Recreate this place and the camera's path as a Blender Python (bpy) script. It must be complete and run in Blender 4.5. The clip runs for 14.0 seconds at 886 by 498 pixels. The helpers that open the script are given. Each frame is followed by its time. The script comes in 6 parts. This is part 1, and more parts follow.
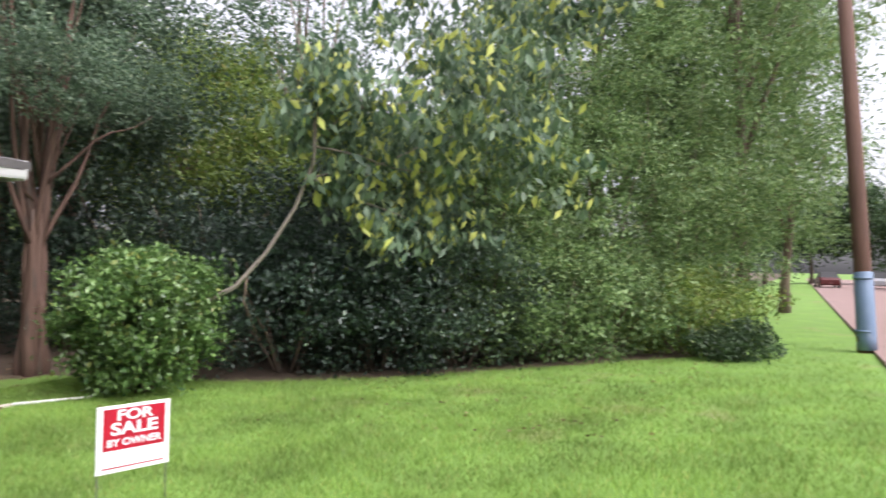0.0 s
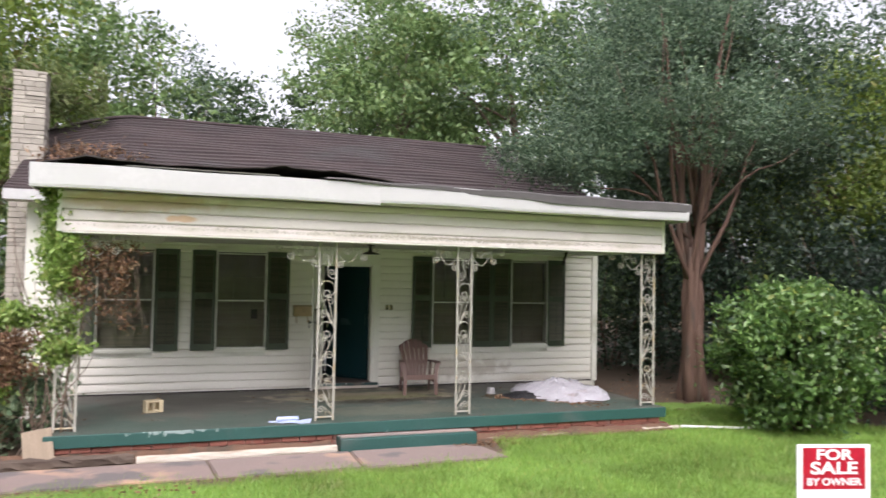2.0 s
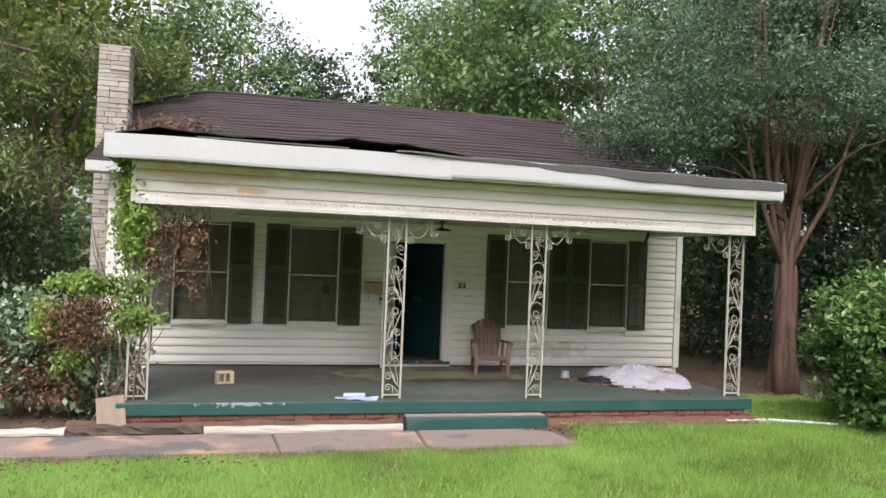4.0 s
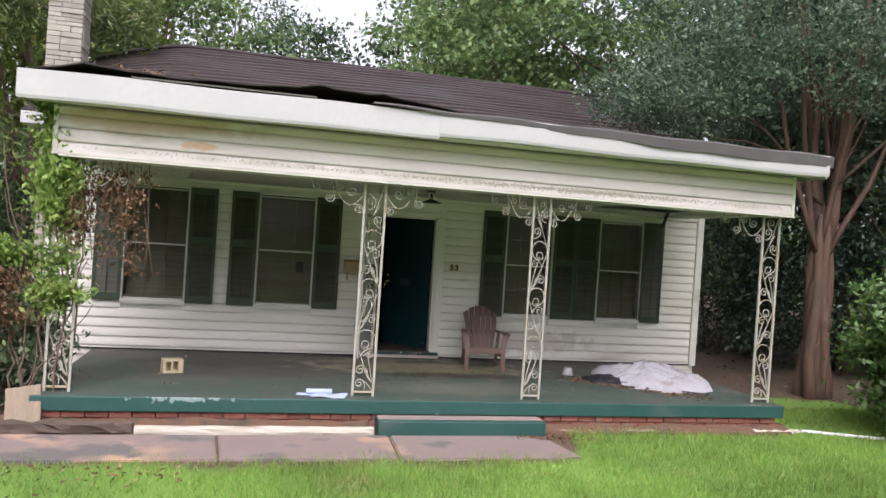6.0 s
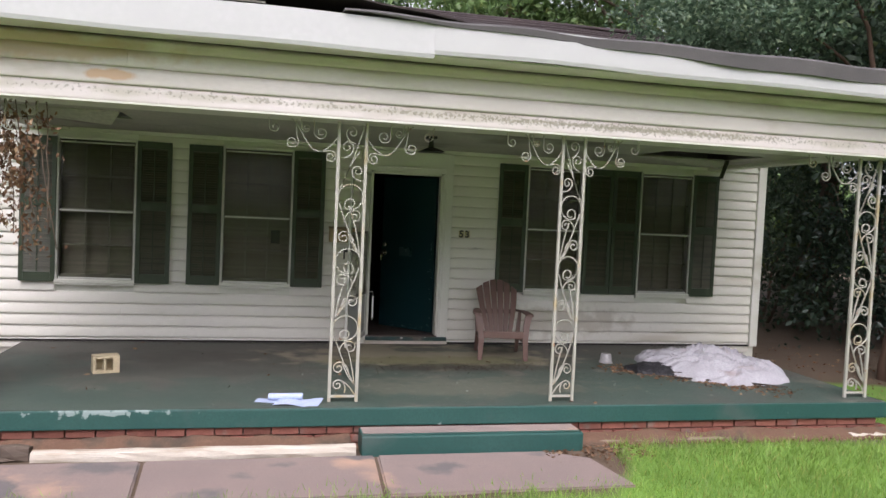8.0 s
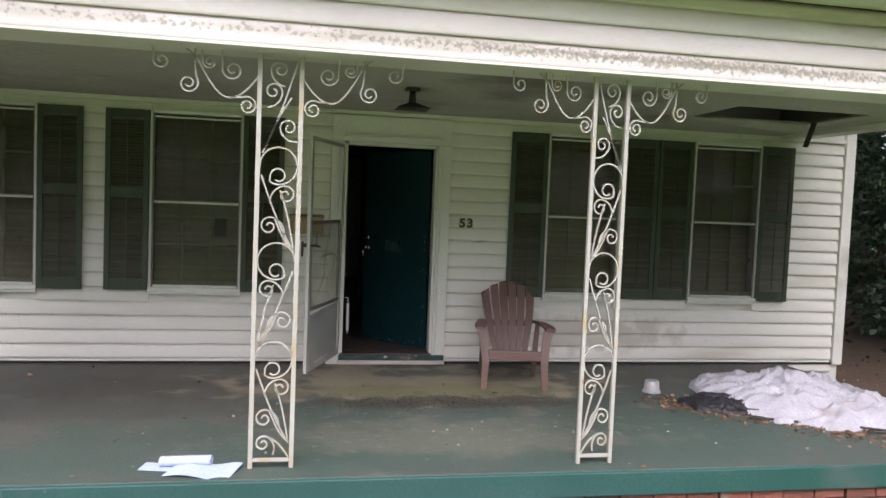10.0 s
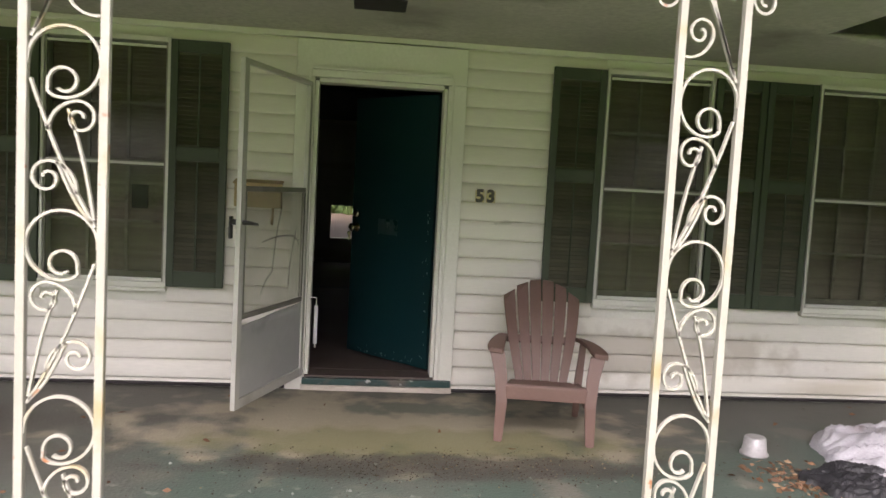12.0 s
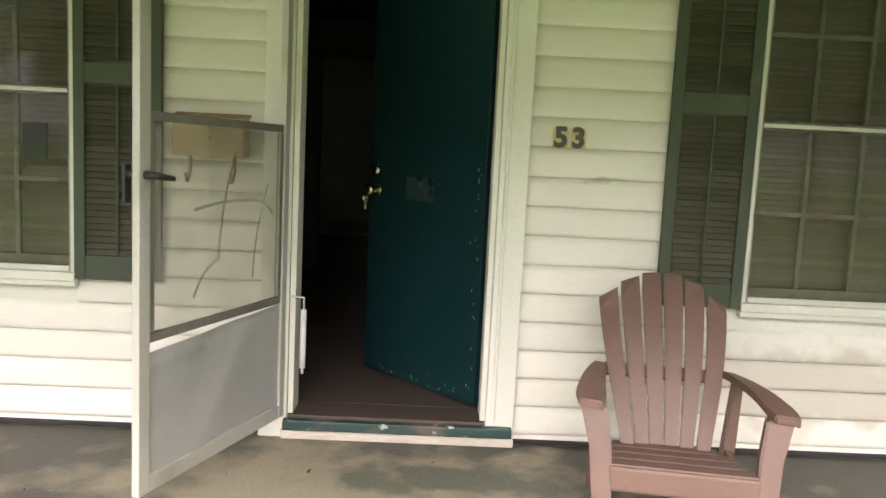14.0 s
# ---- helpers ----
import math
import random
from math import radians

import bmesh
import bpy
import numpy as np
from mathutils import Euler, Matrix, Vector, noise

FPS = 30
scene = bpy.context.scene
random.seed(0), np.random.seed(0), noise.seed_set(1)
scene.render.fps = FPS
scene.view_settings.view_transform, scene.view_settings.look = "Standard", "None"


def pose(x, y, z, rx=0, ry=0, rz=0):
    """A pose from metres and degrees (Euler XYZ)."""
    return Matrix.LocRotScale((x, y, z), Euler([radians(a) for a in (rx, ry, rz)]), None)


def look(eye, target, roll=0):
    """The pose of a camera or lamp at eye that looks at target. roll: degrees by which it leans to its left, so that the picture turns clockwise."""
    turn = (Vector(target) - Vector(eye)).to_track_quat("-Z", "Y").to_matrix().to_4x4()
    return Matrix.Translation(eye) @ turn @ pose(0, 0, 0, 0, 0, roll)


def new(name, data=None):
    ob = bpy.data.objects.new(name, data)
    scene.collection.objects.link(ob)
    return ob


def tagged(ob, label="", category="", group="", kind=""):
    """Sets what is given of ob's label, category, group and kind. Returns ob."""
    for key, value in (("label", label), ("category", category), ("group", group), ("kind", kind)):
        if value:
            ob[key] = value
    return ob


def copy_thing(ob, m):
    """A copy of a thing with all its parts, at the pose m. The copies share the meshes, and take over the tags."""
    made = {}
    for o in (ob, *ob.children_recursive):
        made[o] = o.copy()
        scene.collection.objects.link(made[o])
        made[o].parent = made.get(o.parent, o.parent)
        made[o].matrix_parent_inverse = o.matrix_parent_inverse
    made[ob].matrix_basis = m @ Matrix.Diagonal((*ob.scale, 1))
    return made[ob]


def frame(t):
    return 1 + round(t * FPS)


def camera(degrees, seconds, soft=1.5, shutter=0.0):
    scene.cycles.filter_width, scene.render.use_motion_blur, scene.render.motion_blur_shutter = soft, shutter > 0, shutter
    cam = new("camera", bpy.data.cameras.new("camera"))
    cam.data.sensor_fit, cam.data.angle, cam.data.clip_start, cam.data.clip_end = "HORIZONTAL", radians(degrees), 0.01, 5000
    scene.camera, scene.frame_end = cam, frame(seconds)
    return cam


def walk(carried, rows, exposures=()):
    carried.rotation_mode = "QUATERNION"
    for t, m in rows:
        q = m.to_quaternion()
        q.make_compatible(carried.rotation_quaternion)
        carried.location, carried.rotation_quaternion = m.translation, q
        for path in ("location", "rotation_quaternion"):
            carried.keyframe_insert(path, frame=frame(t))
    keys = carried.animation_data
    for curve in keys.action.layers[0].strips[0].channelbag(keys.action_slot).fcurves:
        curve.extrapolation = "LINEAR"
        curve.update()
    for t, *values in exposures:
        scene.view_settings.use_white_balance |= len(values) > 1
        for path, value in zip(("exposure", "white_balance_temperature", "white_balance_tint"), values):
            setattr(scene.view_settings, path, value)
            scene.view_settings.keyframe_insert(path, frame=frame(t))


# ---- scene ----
cam = camera(59.7, 14.0, shutter=0.25)
PATH = [
    (0, (-2.739, -12.523, 1.756), (-0.922, -11.688, 1.789), 1.3),
    (0.5, (-2.736, -12.468, 1.74), (-1.138, -11.266, 1.776), 1.4),
    (1, (-2.822, -12.451, 1.765), (-1.485, -10.965, 1.821), 1.3),
    (1.5, (-2.949, -12.434, 1.794), (-1.914, -10.725, 1.877), 1.1),
    (2, (-3.057, -12.446, 1.792), (-2.351, -10.577, 1.873), 1.1),
    (2.5, (-3.076, -12.433, 1.787), (-2.558, -10.503, 1.867), 1.2),
    (3, (-3.016, -12.422, 1.806), (-2.521, -10.485, 1.871), 1.2),
    (3.5, (-2.916, -12.353, 1.787), (-2.417, -10.416, 1.827), 1.7),
    (6, (-2.214, -10.826, 1.662), (-1.726, -8.887, 1.648), 3.8),
    (6.5, (-2.003, -10.413, 1.615), (-1.574, -8.46, 1.575), 2.7),
    (7, (-1.781, -9.954, 1.592), (-1.419, -7.987, 1.545), 2.3),
    (7.5, (-1.676, -9.456, 1.57), (-1.233, -7.507, 1.495), 2.5),
    (10, (-0.845, -7.023, 1.479), (-0.473, -5.061, 1.366), 2.3),
    (10.5, (-0.61, -6.553, 1.432), (-0.302, -4.58, 1.328), 1.6),
    (11, (-0.457, -6.038, 1.404), (-0.23, -4.054, 1.288), 3.1),
    (11.5, (-0.301, -5.545, 1.373), (-0.073, -3.563, 1.232), 2.9),
    (12, (-0.108, -5.048, 1.36), (0.104, -3.066, 1.203), 3.1),
    (12.5, (-0.043, -4.567, 1.317), (0.149, -2.584, 1.14), 3.5),
    (13, (0.079, -4.107, 1.275), (0.153, -2.116, 1.099), 2.6),
    (13.5, (0.106, -3.634, 1.202), (0.131, -1.642, 1.016), 2.6),
    (14, (0.133, -3.22, 1.215), (0.17, -1.234, 0.981), 2.8),
]
walk(cam, [(t, look(eye, target, roll)) for t, eye, target, roll in PATH], [(0.0, 1.27, 6180, 20), (1.0, 1.27, 6180, 21), (2.5, 1.05, 6300, 19), (6.5, 0.95, 6150, 20), (7.5, 0.9, 6150, 20), (10.0, 1.25, 6050, 22), (11.0, 1.45, 6200, 23), (12.5, 2.0, 6650, 22), (14.0, 2.7, 6800, 18)])

# ---- light ----
world = bpy.data.worlds.new("overcast_sky")
scene.world = world
world.use_nodes = True
wn, wl = world.node_tree.nodes, world.node_tree.links
sky = wn.new("ShaderNodeTexSky")
sky.sky_type = "NISHITA"
sky.sun_disc = False
sky.sun_elevation, sky.sun_rotation = radians(52), radians(192)
sky.air_density, sky.dust_density, sky.ozone_density = 1.0, 4.0, 1.0
cloud = wn.new("ShaderNodeHueSaturation")
cloud.inputs["Saturation"].default_value = 0.14
wl.new(sky.outputs[0], cloud.inputs["Color"])
wl.new(cloud.outputs[0], wn["Background"].inputs["Color"])
wn["Background"].inputs["Strength"].default_value = 0.15
sun = new("sun", bpy.data.lights.new("sun", "SUN"))
sun.data.energy, sun.data.angle, sun.data.color = 1.3, radians(50), (1.0, 0.95, 0.86)
sun.matrix_world = look((0, 0, 0), (0.13, 0.60, -0.79))

# ---- materials ----


def socket(nodes, links, value, target):
    if hasattr(value, "is_output"):
        links.new(value, target)
    else:
        target.default_value = value


def mat(name, c1, c2, scale=3.0, rough=0.6, bump=0.15, grain=60.0, metal=0.0, stain=None, stain_scale=1.5, stain_at=0.58,
        rand=0.0, island=0.0, fixed=False, speck=1.0, stretch=(1, 1, 1), stain2=None, stain2_scale=7.0, stain2_at=0.62):
    m = bpy.data.materials.new(name)
    m.use_nodes = True
    n, l = m.node_tree.nodes, m.node_tree.links
    b = n["Principled BSDF"]
    tc, info = n.new("ShaderNodeTexCoord"), n.new("ShaderNodeObjectInfo")
    off = n.new("ShaderNodeVectorMath")
    off.operation = "MULTIPLY_ADD"
    comb = n.new("ShaderNodeCombineXYZ")
    for i in range(3):
        l.new(info.outputs["Random"], comb.inputs[i])
    off.inputs[1].default_value = (17, 11, 23)
    l.new(comb.outputs[0], off.inputs[0])
    mp = n.new("ShaderNodeMapping")
    mp.inputs["Scale"].default_value = stretch
    l.new(n.new("ShaderNodeNewGeometry").outputs["Position"] if fixed else tc.outputs["Object"], mp.inputs["Vector"])
    if fixed:
        off.inputs[1].default_value = (0, 0, 0)
    l.new(mp.outputs[0], off.inputs[2])

    def noise_fac(sc, detail=6.0):
        t = n.new("ShaderNodeTexNoise")
        t.inputs["Scale"].default_value, t.inputs["Detail"].default_value = sc, detail
        l.new(off.outputs[0], t.inputs["Vector"])
        return t.outputs["Fac"]

    def ramp(fac, a, z):
        r = n.new("ShaderNodeMapRange")
        r.inputs["From Min"].default_value, r.inputs["From Max"].default_value = a, z
        l.new(fac, r.inputs["Value"])
        return r.outputs[0]

    def mix(fac, a, z):
        x = n.new("ShaderNodeMix")
        x.data_type = "RGBA"
        socket(n, l, fac, x.inputs[0])
        for v, s in ((a, x.inputs[6]), (z, x.inputs[7])):
            socket(n, l, v if hasattr(v, "is_output") else (*v, 1), s)
        return x.outputs[2]

    big, fine = noise_fac(scale), noise_fac(grain)
    col = mix(ramp(big, 0.35, 0.65), c1, c2)
    col = mix(ramp(fine, 0.3, 0.75), col, tuple((1 - 0.22 * speck) * (p + q) / 2 for p, q in zip(c1, c2)))
    if stain:
        col = mix(ramp(noise_fac(stain_scale, 9), stain_at, stain_at + 0.12), col, stain)
    if stain2:
        col = mix(ramp(noise_fac(stain2_scale, 9), stain2_at, stain2_at + 0.06), col, stain2)
    if rand or island:
        hsv = n.new("ShaderNodeHueSaturation")
        geo = n.new("ShaderNodeNewGeometry")
        src = geo.outputs["Random Per Island"] if island else info.outputs["Random"]
        amount = island or rand
        r = n.new("ShaderNodeMapRange")
        r.inputs["To Min"].default_value, r.inputs["To Max"].default_value = 1 - amount, 1 + amount
        l.new(src, r.inputs["Value"])
        l.new(r.outputs[0], hsv.inputs["Value"])
        l.new(col, hsv.inputs["Color"])
        col = hsv.outputs[0]
    l.new(col, b.inputs["Base Color"])
    b.inputs["Metallic"].default_value = metal
    rr = n.new("ShaderNodeMapRange")
    rr.inputs["To Min"].default_value, rr.inputs["To Max"].default_value = max(0.02, rough - 0.12), min(1, rough + 0.12)
    l.new(big, rr.inputs["Value"])
    l.new(rr.outputs[0], b.inputs["Roughness"])
    if bump:
        bp = n.new("ShaderNodeBump")
        bp.inputs["Strength"].default_value, bp.inputs["Distance"].default_value = bump, 0.01
        l.new(fine, bp.inputs["Height"])
        l.new(bp.outputs[0], b.inputs["Normal"])
    return m


def leaf_mat(name, dark, light, third=None, third_share=0.1, rough=0.5, through_light=0.38):
    m = bpy.data.materials.new(name)
    m.use_nodes = True
    n, l = m.node_tree.nodes, m.node_tree.links
    b = n["Principled BSDF"]
    geo = n.new("ShaderNodeNewGeometry")
    rp = n.new("ShaderNodeValToRGB")
    e = rp.color_ramp.elements
    e[0].position, e[0].color = 0.0, (*dark, 1)
    e[1].position, e[1].color = 1 - third_share, (*light, 1)
    if third:
        rp.color_ramp.interpolation = "LINEAR"
        k = e.new(min(0.999, 1 - third_share + 0.01))
        k.color = (*third, 1)
    l.new(geo.outputs["Random Per Island"], rp.inputs[0])
    tc, t = n.new("ShaderNodeTexCoord"), n.new("ShaderNodeTexNoise")
    t.inputs["Scale"].default_value = 0.9
    l.new(tc.outputs["Object"], t.inputs["Vector"])
    r = n.new("ShaderNodeMapRange")
    r.inputs["From Min"].default_value, r.inputs["From Max"].default_value = 0.3, 0.7
    r.inputs["To Min"].default_value, r.inputs["To Max"].default_value = 0.7, 1.3
    l.new(t.outputs["Fac"], r.inputs["Value"])
    hsv = n.new("ShaderNodeHueSaturation")
    l.new(r.outputs[0], hsv.inputs["Value"])
    l.new(rp.outputs[0], hsv.inputs["Color"])
    l.new(hsv.outputs[0], b.inputs["Base Color"])
    b.inputs["Roughness"].default_value = rough
    tr, mx = n.new("ShaderNodeBsdfTranslucent"), n.new("ShaderNodeMixShader")
    l.new(hsv.outputs[0], tr.inputs["Color"])
    mx.inputs[0].default_value = through_light
    l.new(b.outputs[0], mx.inputs[1])
    l.new(tr.outputs[0], mx.inputs[2])
    l.new(mx.outputs[0], n["Material Output"].inputs["Surface"])
    return m


SIDING = mat("weathered_white_siding", (0.74, 0.71, 0.64), (0.67, 0.645, 0.57), 1.2, 0.5, 0.05, 40, stain=(0.55, 0.51, 0.42), stain_scale=1.4, stain_at=0.60, rand=0.02, fixed=True, stretch=(0.35, 1, 2.2), stain2=(0.30, 0.29, 0.24), stain2_scale=5, stain2_at=0.72, speck=0.25)
TRIM = mat("white_trim_paint", (0.72, 0.71, 0.65), (0.62, 0.61, 0.53), 2.0, 0.45, 0.02, 50, stain=(0.45, 0.43, 0.34), stain_at=0.64, speck=0.25)
FASCIA = mat("white_fascia_metal", (0.48, 0.475, 0.475), (0.42, 0.415, 0.41), 0.9, 0.35, 0.03, 20, stain=(0.36, 0.35, 0.325), stain_scale=1.1, stain_at=0.62, speck=0.25)
MOULD = mat("mildewed_siding", (0.70, 0.635, 0.615), (0.635, 0.575, 0.545), 1.4, 0.5, 0.06, 40, stain=(0.44, 0.39, 0.33), stain_scale=1.8, stain_at=0.60, fixed=True, stretch=(0.5, 1, 1.6), stain2=(0.50, 0.33, 0.17), stain2_scale=0.8, stain2_at=0.67, speck=0.25)
CEIL = mat("grey_porch_ceiling", (0.50, 0.485, 0.43), (0.38, 0.365, 0.32), 0.9, 0.7, 0.1, 30, stain=(0.18, 0.165, 0.14), stain_scale=0.7, stain_at=0.56)
IRON = mat("white_painted_iron", (0.41, 0.395, 0.35), (0.335, 0.32, 0.275), 6, 0.4, 0.15, 90, stain=(0.36, 0.29, 0.17), stain_scale=4, stain_at=0.56, stain2=(0.30, 0.13, 0.06), stain2_scale=19, stain2_at=0.665, speck=0.25)
SHINGLE = mat("dark_brown_shingle", (0.040, 0.029, 0.030), (0.064, 0.046, 0.046), 1.3, 0.9, 0.6, 150, island=0.12, stain=(0.05, 0.045, 0.045), stain_scale=0.6, stain_at=0.55)
TAR = mat("rolled_roofing", (0.075, 0.070, 0.070), (0.11, 0.10, 0.10), 2.5, 0.85, 0.4, 120)
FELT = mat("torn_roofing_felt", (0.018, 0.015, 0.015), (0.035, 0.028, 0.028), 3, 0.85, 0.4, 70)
SLAB = mat("green_painted_concrete", (0.085, 0.086, 0.074), (0.125, 0.120, 0.102), 1.4, 0.6, 0.5, 60, stain=(0.056, 0.080, 0.064), stain_scale=0.9, stain_at=0.44, stain2=(0.135, 0.13, 0.105), stain2_scale=1.7, stain2_at=0.61, speck=2.4)
SLABEDGE = mat("teal_green_edge_paint", (0.017, 0.068, 0.060), (0.027, 0.088, 0.076), 2.0, 0.45, 0.15, 60, stain=(0.050, 0.085, 0.078), stain_scale=2.2, stain_at=0.60, stain2=(0.42, 0.47, 0.46), stain2_scale=5, stain2_at=0.70)
BRICK = mat("red_brick", (0.165, 0.055, 0.040), (0.235, 0.092, 0.065), 8, 0.85, 0.5, 90, rand=0.25, stain=(0.16, 0.12, 0.10), stain_scale=5, stain_at=0.6)
MORTAR = mat("mortar", (0.25, 0.20, 0.17), (0.18, 0.15, 0.13), 6, 0.9, 0.5, 80)
CONCRETE = mat("clay_stained_walk", (0.26, 0.198, 0.175), (0.325, 0.25, 0.222), 1.6, 0.85, 0.35, 90, stain=(0.205, 0.165, 0.155), stain_scale=0.9, stain_at=0.53, stain2=(0.47, 0.28, 0.17), stain2_scale=1.7, stain2_at=0.62)
WOODOLD = mat("grey_weathered_timber", (0.135, 0.10, 0.075), (0.065, 0.047, 0.037), 4, 0.9, 0.7, 60, stretch=(0.3, 3, 3))
WOODWHITE = mat("flaking_white_timber", (0.62, 0.57, 0.50), (0.48, 0.42, 0.34), 4, 0.8, 0.5, 60, stretch=(0.5, 3, 3), stain=(0.26, 0.18, 0.12), stain_scale=3, stain_at=0.55)
PLANK = mat("bare_plank", (0.27, 0.21, 0.15), (0.20, 0.15, 0.105), 4, 0.8, 0.3, 60, stretch=(3, 3, 0.4))
SHUTTER = mat("faded_green_shutter", (0.030, 0.043, 0.024), (0.044, 0.060, 0.033), 2.2, 0.5, 0.08, 50, stain=(0.060, 0.075, 0.045), stain_scale=2.5, stain_at=0.6, speck=0.25)
LOUVRE = mat("weathered_brown_green_louvre", (0.062, 0.062, 0.040), (0.085, 0.080, 0.052), 3.0, 0.55, 0.1, 50, stain=(0.050, 0.058, 0.036), stain_scale=4, stain_at=0.55, rand=0.18, speck=0.3)
MUNTIN = mat("flaking_muntin_paint", (0.27, 0.255, 0.215), (0.19, 0.18, 0.15), 9, 0.7, 0.3, 60, stain=(0.10, 0.09, 0.075), stain_scale=12, stain_at=0.58)
NICKEL = mat("worn_silvery_brass", (0.66, 0.60, 0.46), (0.52, 0.46, 0.34), 20, 0.22, 0.05, 80, metal=1.0)
ALU = mat("dull_aluminium", (0.62, 0.61, 0.57), (0.52, 0.51, 0.47), 5, 0.4, 0.05, 60, metal=0.25, speck=0.25)
SASH = mat("grimy_sash_paint", (0.125, 0.12, 0.10), (0.085, 0.08, 0.066), 6, 0.6, 0.2, 60)
BLIND = mat("dusty_blind", (0.285, 0.250, 0.205), (0.215, 0.19, 0.155), 3, 0.7, 0.1, 40, island=0.12)
DOORGREEN = mat("dark_green_door_paint", (0.005, 0.026, 0.031), (0.007, 0.035, 0.039), 1.5, 0.35, 0.05, 40, stain2=(0.20, 0.25, 0.24), stain2_scale=14, stain2_at=0.76, speck=0.25)
DOORGREEN.node_tree.nodes["Principled BSDF"].inputs["Specular IOR Level"].default_value = 0.3
BLACK = mat("black_metal", (0.02, 0.02, 0.02), (0.035, 0.033, 0.03), 8, 0.45, 0.1, 60)
MAILBOX = mat("tan_mailbox_paint", (0.43, 0.315, 0.15), (0.34, 0.245, 0.125), 6, 0.5, 0.1, 60, stain=(0.14, 0.10, 0.06), stain_scale=4, stain_at=0.6)
CHAIR = mat("faded_mauve_brown_resin", (0.130, 0.076, 0.060), (0.165, 0.097, 0.079), 2.2, 0.55, 0.08, 70, stain=(0.105, 0.068, 0.056), stain_scale=2, stain_at=0.60, speck=0.25)
CLOTH = mat("dirty_white_cloth", (0.43, 0.42, 0.45), (0.33, 0.315, 0.335), 3, 0.9, 0.3, 60, stain=(0.24, 0.20, 0.195), stain_scale=2.6, stain_at=0.60)
DARKCLOTH = mat("black_plastic_bag", (0.008, 0.008, 0.010), (0.016, 0.015, 0.018), 4, 0.6, 0.3, 60)
BLOCKM = mat("cream_block", (0.55, 0.46, 0.30), (0.46, 0.38, 0.25), 8, 0.9, 0.5, 90)
PAPER = mat("blue_white_paper", (0.38, 0.45, 0.66), (0.45, 0.51, 0.68), 6, 0.7, 0.02, 40)
# very dark base colours for the room behind the door
INTER = mat("dark_interior_wall", (0.085, 0.085, 0.095), (0.065, 0.065, 0.075), 1, 0.8, 0.1, 40)
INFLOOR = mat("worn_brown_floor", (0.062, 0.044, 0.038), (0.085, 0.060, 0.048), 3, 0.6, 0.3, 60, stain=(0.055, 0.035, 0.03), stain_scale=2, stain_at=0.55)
STONE = mat("pale_chimney_stone", (0.42, 0.38, 0.33), (0.32, 0.29, 0.25), 5, 0.9, 0.6, 60, rand=0.18)
BARK = mat("brown_bark", (0.115, 0.080, 0.058), (0.185, 0.135, 0.10), 5, 0.9, 1.0, 30, stretch=(2.5, 2.5, 0.5))
BARKRED = mat("peeling_cinnamon_bark", (0.085, 0.046, 0.032), (0.150, 0.088, 0.062), 4, 0.8, 0.8, 25, stretch=(3, 3, 0.4), stain=(0.065, 0.045, 0.033), stain_scale=2.5, stain_at=0.56)
POLE = mat("creosoted_pole", (0.085, 0.042, 0.028), (0.13, 0.068, 0.045), 4, 0.85, 0.6, 50, stretch=(4, 4, 0.3))
POLEBLUE = mat("blue_pole_guard", (0.13, 0.20, 0.30), (0.17, 0.24, 0.34), 4, 0.55, 0.1, 50, stain=(0.24, 0.27, 0.31), stain_scale=4, stain_at=0.6)
RED = mat("sign_red", (0.42, 0.008, 0.03), (0.38, 0.007, 0.025), 3, 0.35, 0.0, 20)
SIGNWHITE = mat("sign_white", (0.82, 0.81, 0.83), (0.78, 0.77, 0.79), 3, 0.4, 0.0, 20)
ASPHALT = mat("red_brown_road", (0.25, 0.165, 0.145), (0.30, 0.20, 0.175), 1.5, 0.85, 0.3, 120, stain=(0.20, 0.14, 0.125), stain_scale=0.4)
SOIL = mat("leaf_strewn_soil", (0.115, 0.060, 0.036), (0.165, 0.095, 0.060), 3, 0.95, 0.8, 40, stain=(0.07, 0.05, 0.035), stain_scale=3, stain_at=0.52)

L_GRASS = leaf_mat("grass_blade", (0.138, 0.240, 0.042), (0.283, 0.43, 0.094), (0.40, 0.39, 0.13), 0.06, 0.5, 0.4)
L_DEEP = leaf_mat("deep_green_leaf", (0.026, 0.055, 0.022), (0.075, 0.130, 0.050), (0.11, 0.16, 0.04), 0.06)
L_MYRTLE = leaf_mat("grey_green_leaf", (0.044, 0.088, 0.050), (0.165, 0.240, 0.145), (0.24, 0.31, 0.18), 0.08)
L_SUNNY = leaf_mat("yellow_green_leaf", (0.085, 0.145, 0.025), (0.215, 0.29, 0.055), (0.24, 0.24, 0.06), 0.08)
L_FAR = leaf_mat("far_green_leaf", (0.085, 0.155, 0.050), (0.215, 0.315, 0.115), (0.18, 0.22, 0.07), 0.08)
L_PINE = leaf_mat("feathery_conifer_leaf", (0.080, 0.120, 0.034), (0.205, 0.255, 0.080), (0.15, 0.13, 0.06), 0.08)
L_BUSH = leaf_mat("glossy_bush_leaf", (0.040, 0.095, 0.026), (0.165, 0.275, 0.075), (0.20, 0.24, 0.06), 0.05, 0.35, 0.25)
L_DROOP = leaf_mat("drooping_leaf", (0.048, 0.095, 0.055), (0.215, 0.300, 0.180), (0.50, 0.54, 0.13), 0.17)
L_VINE = leaf_mat("vine_leaf", (0.120, 0.205, 0.038), (0.310, 0.440, 0.110), (0.33, 0.38, 0.12), 0.15, 0.4, 0.35)
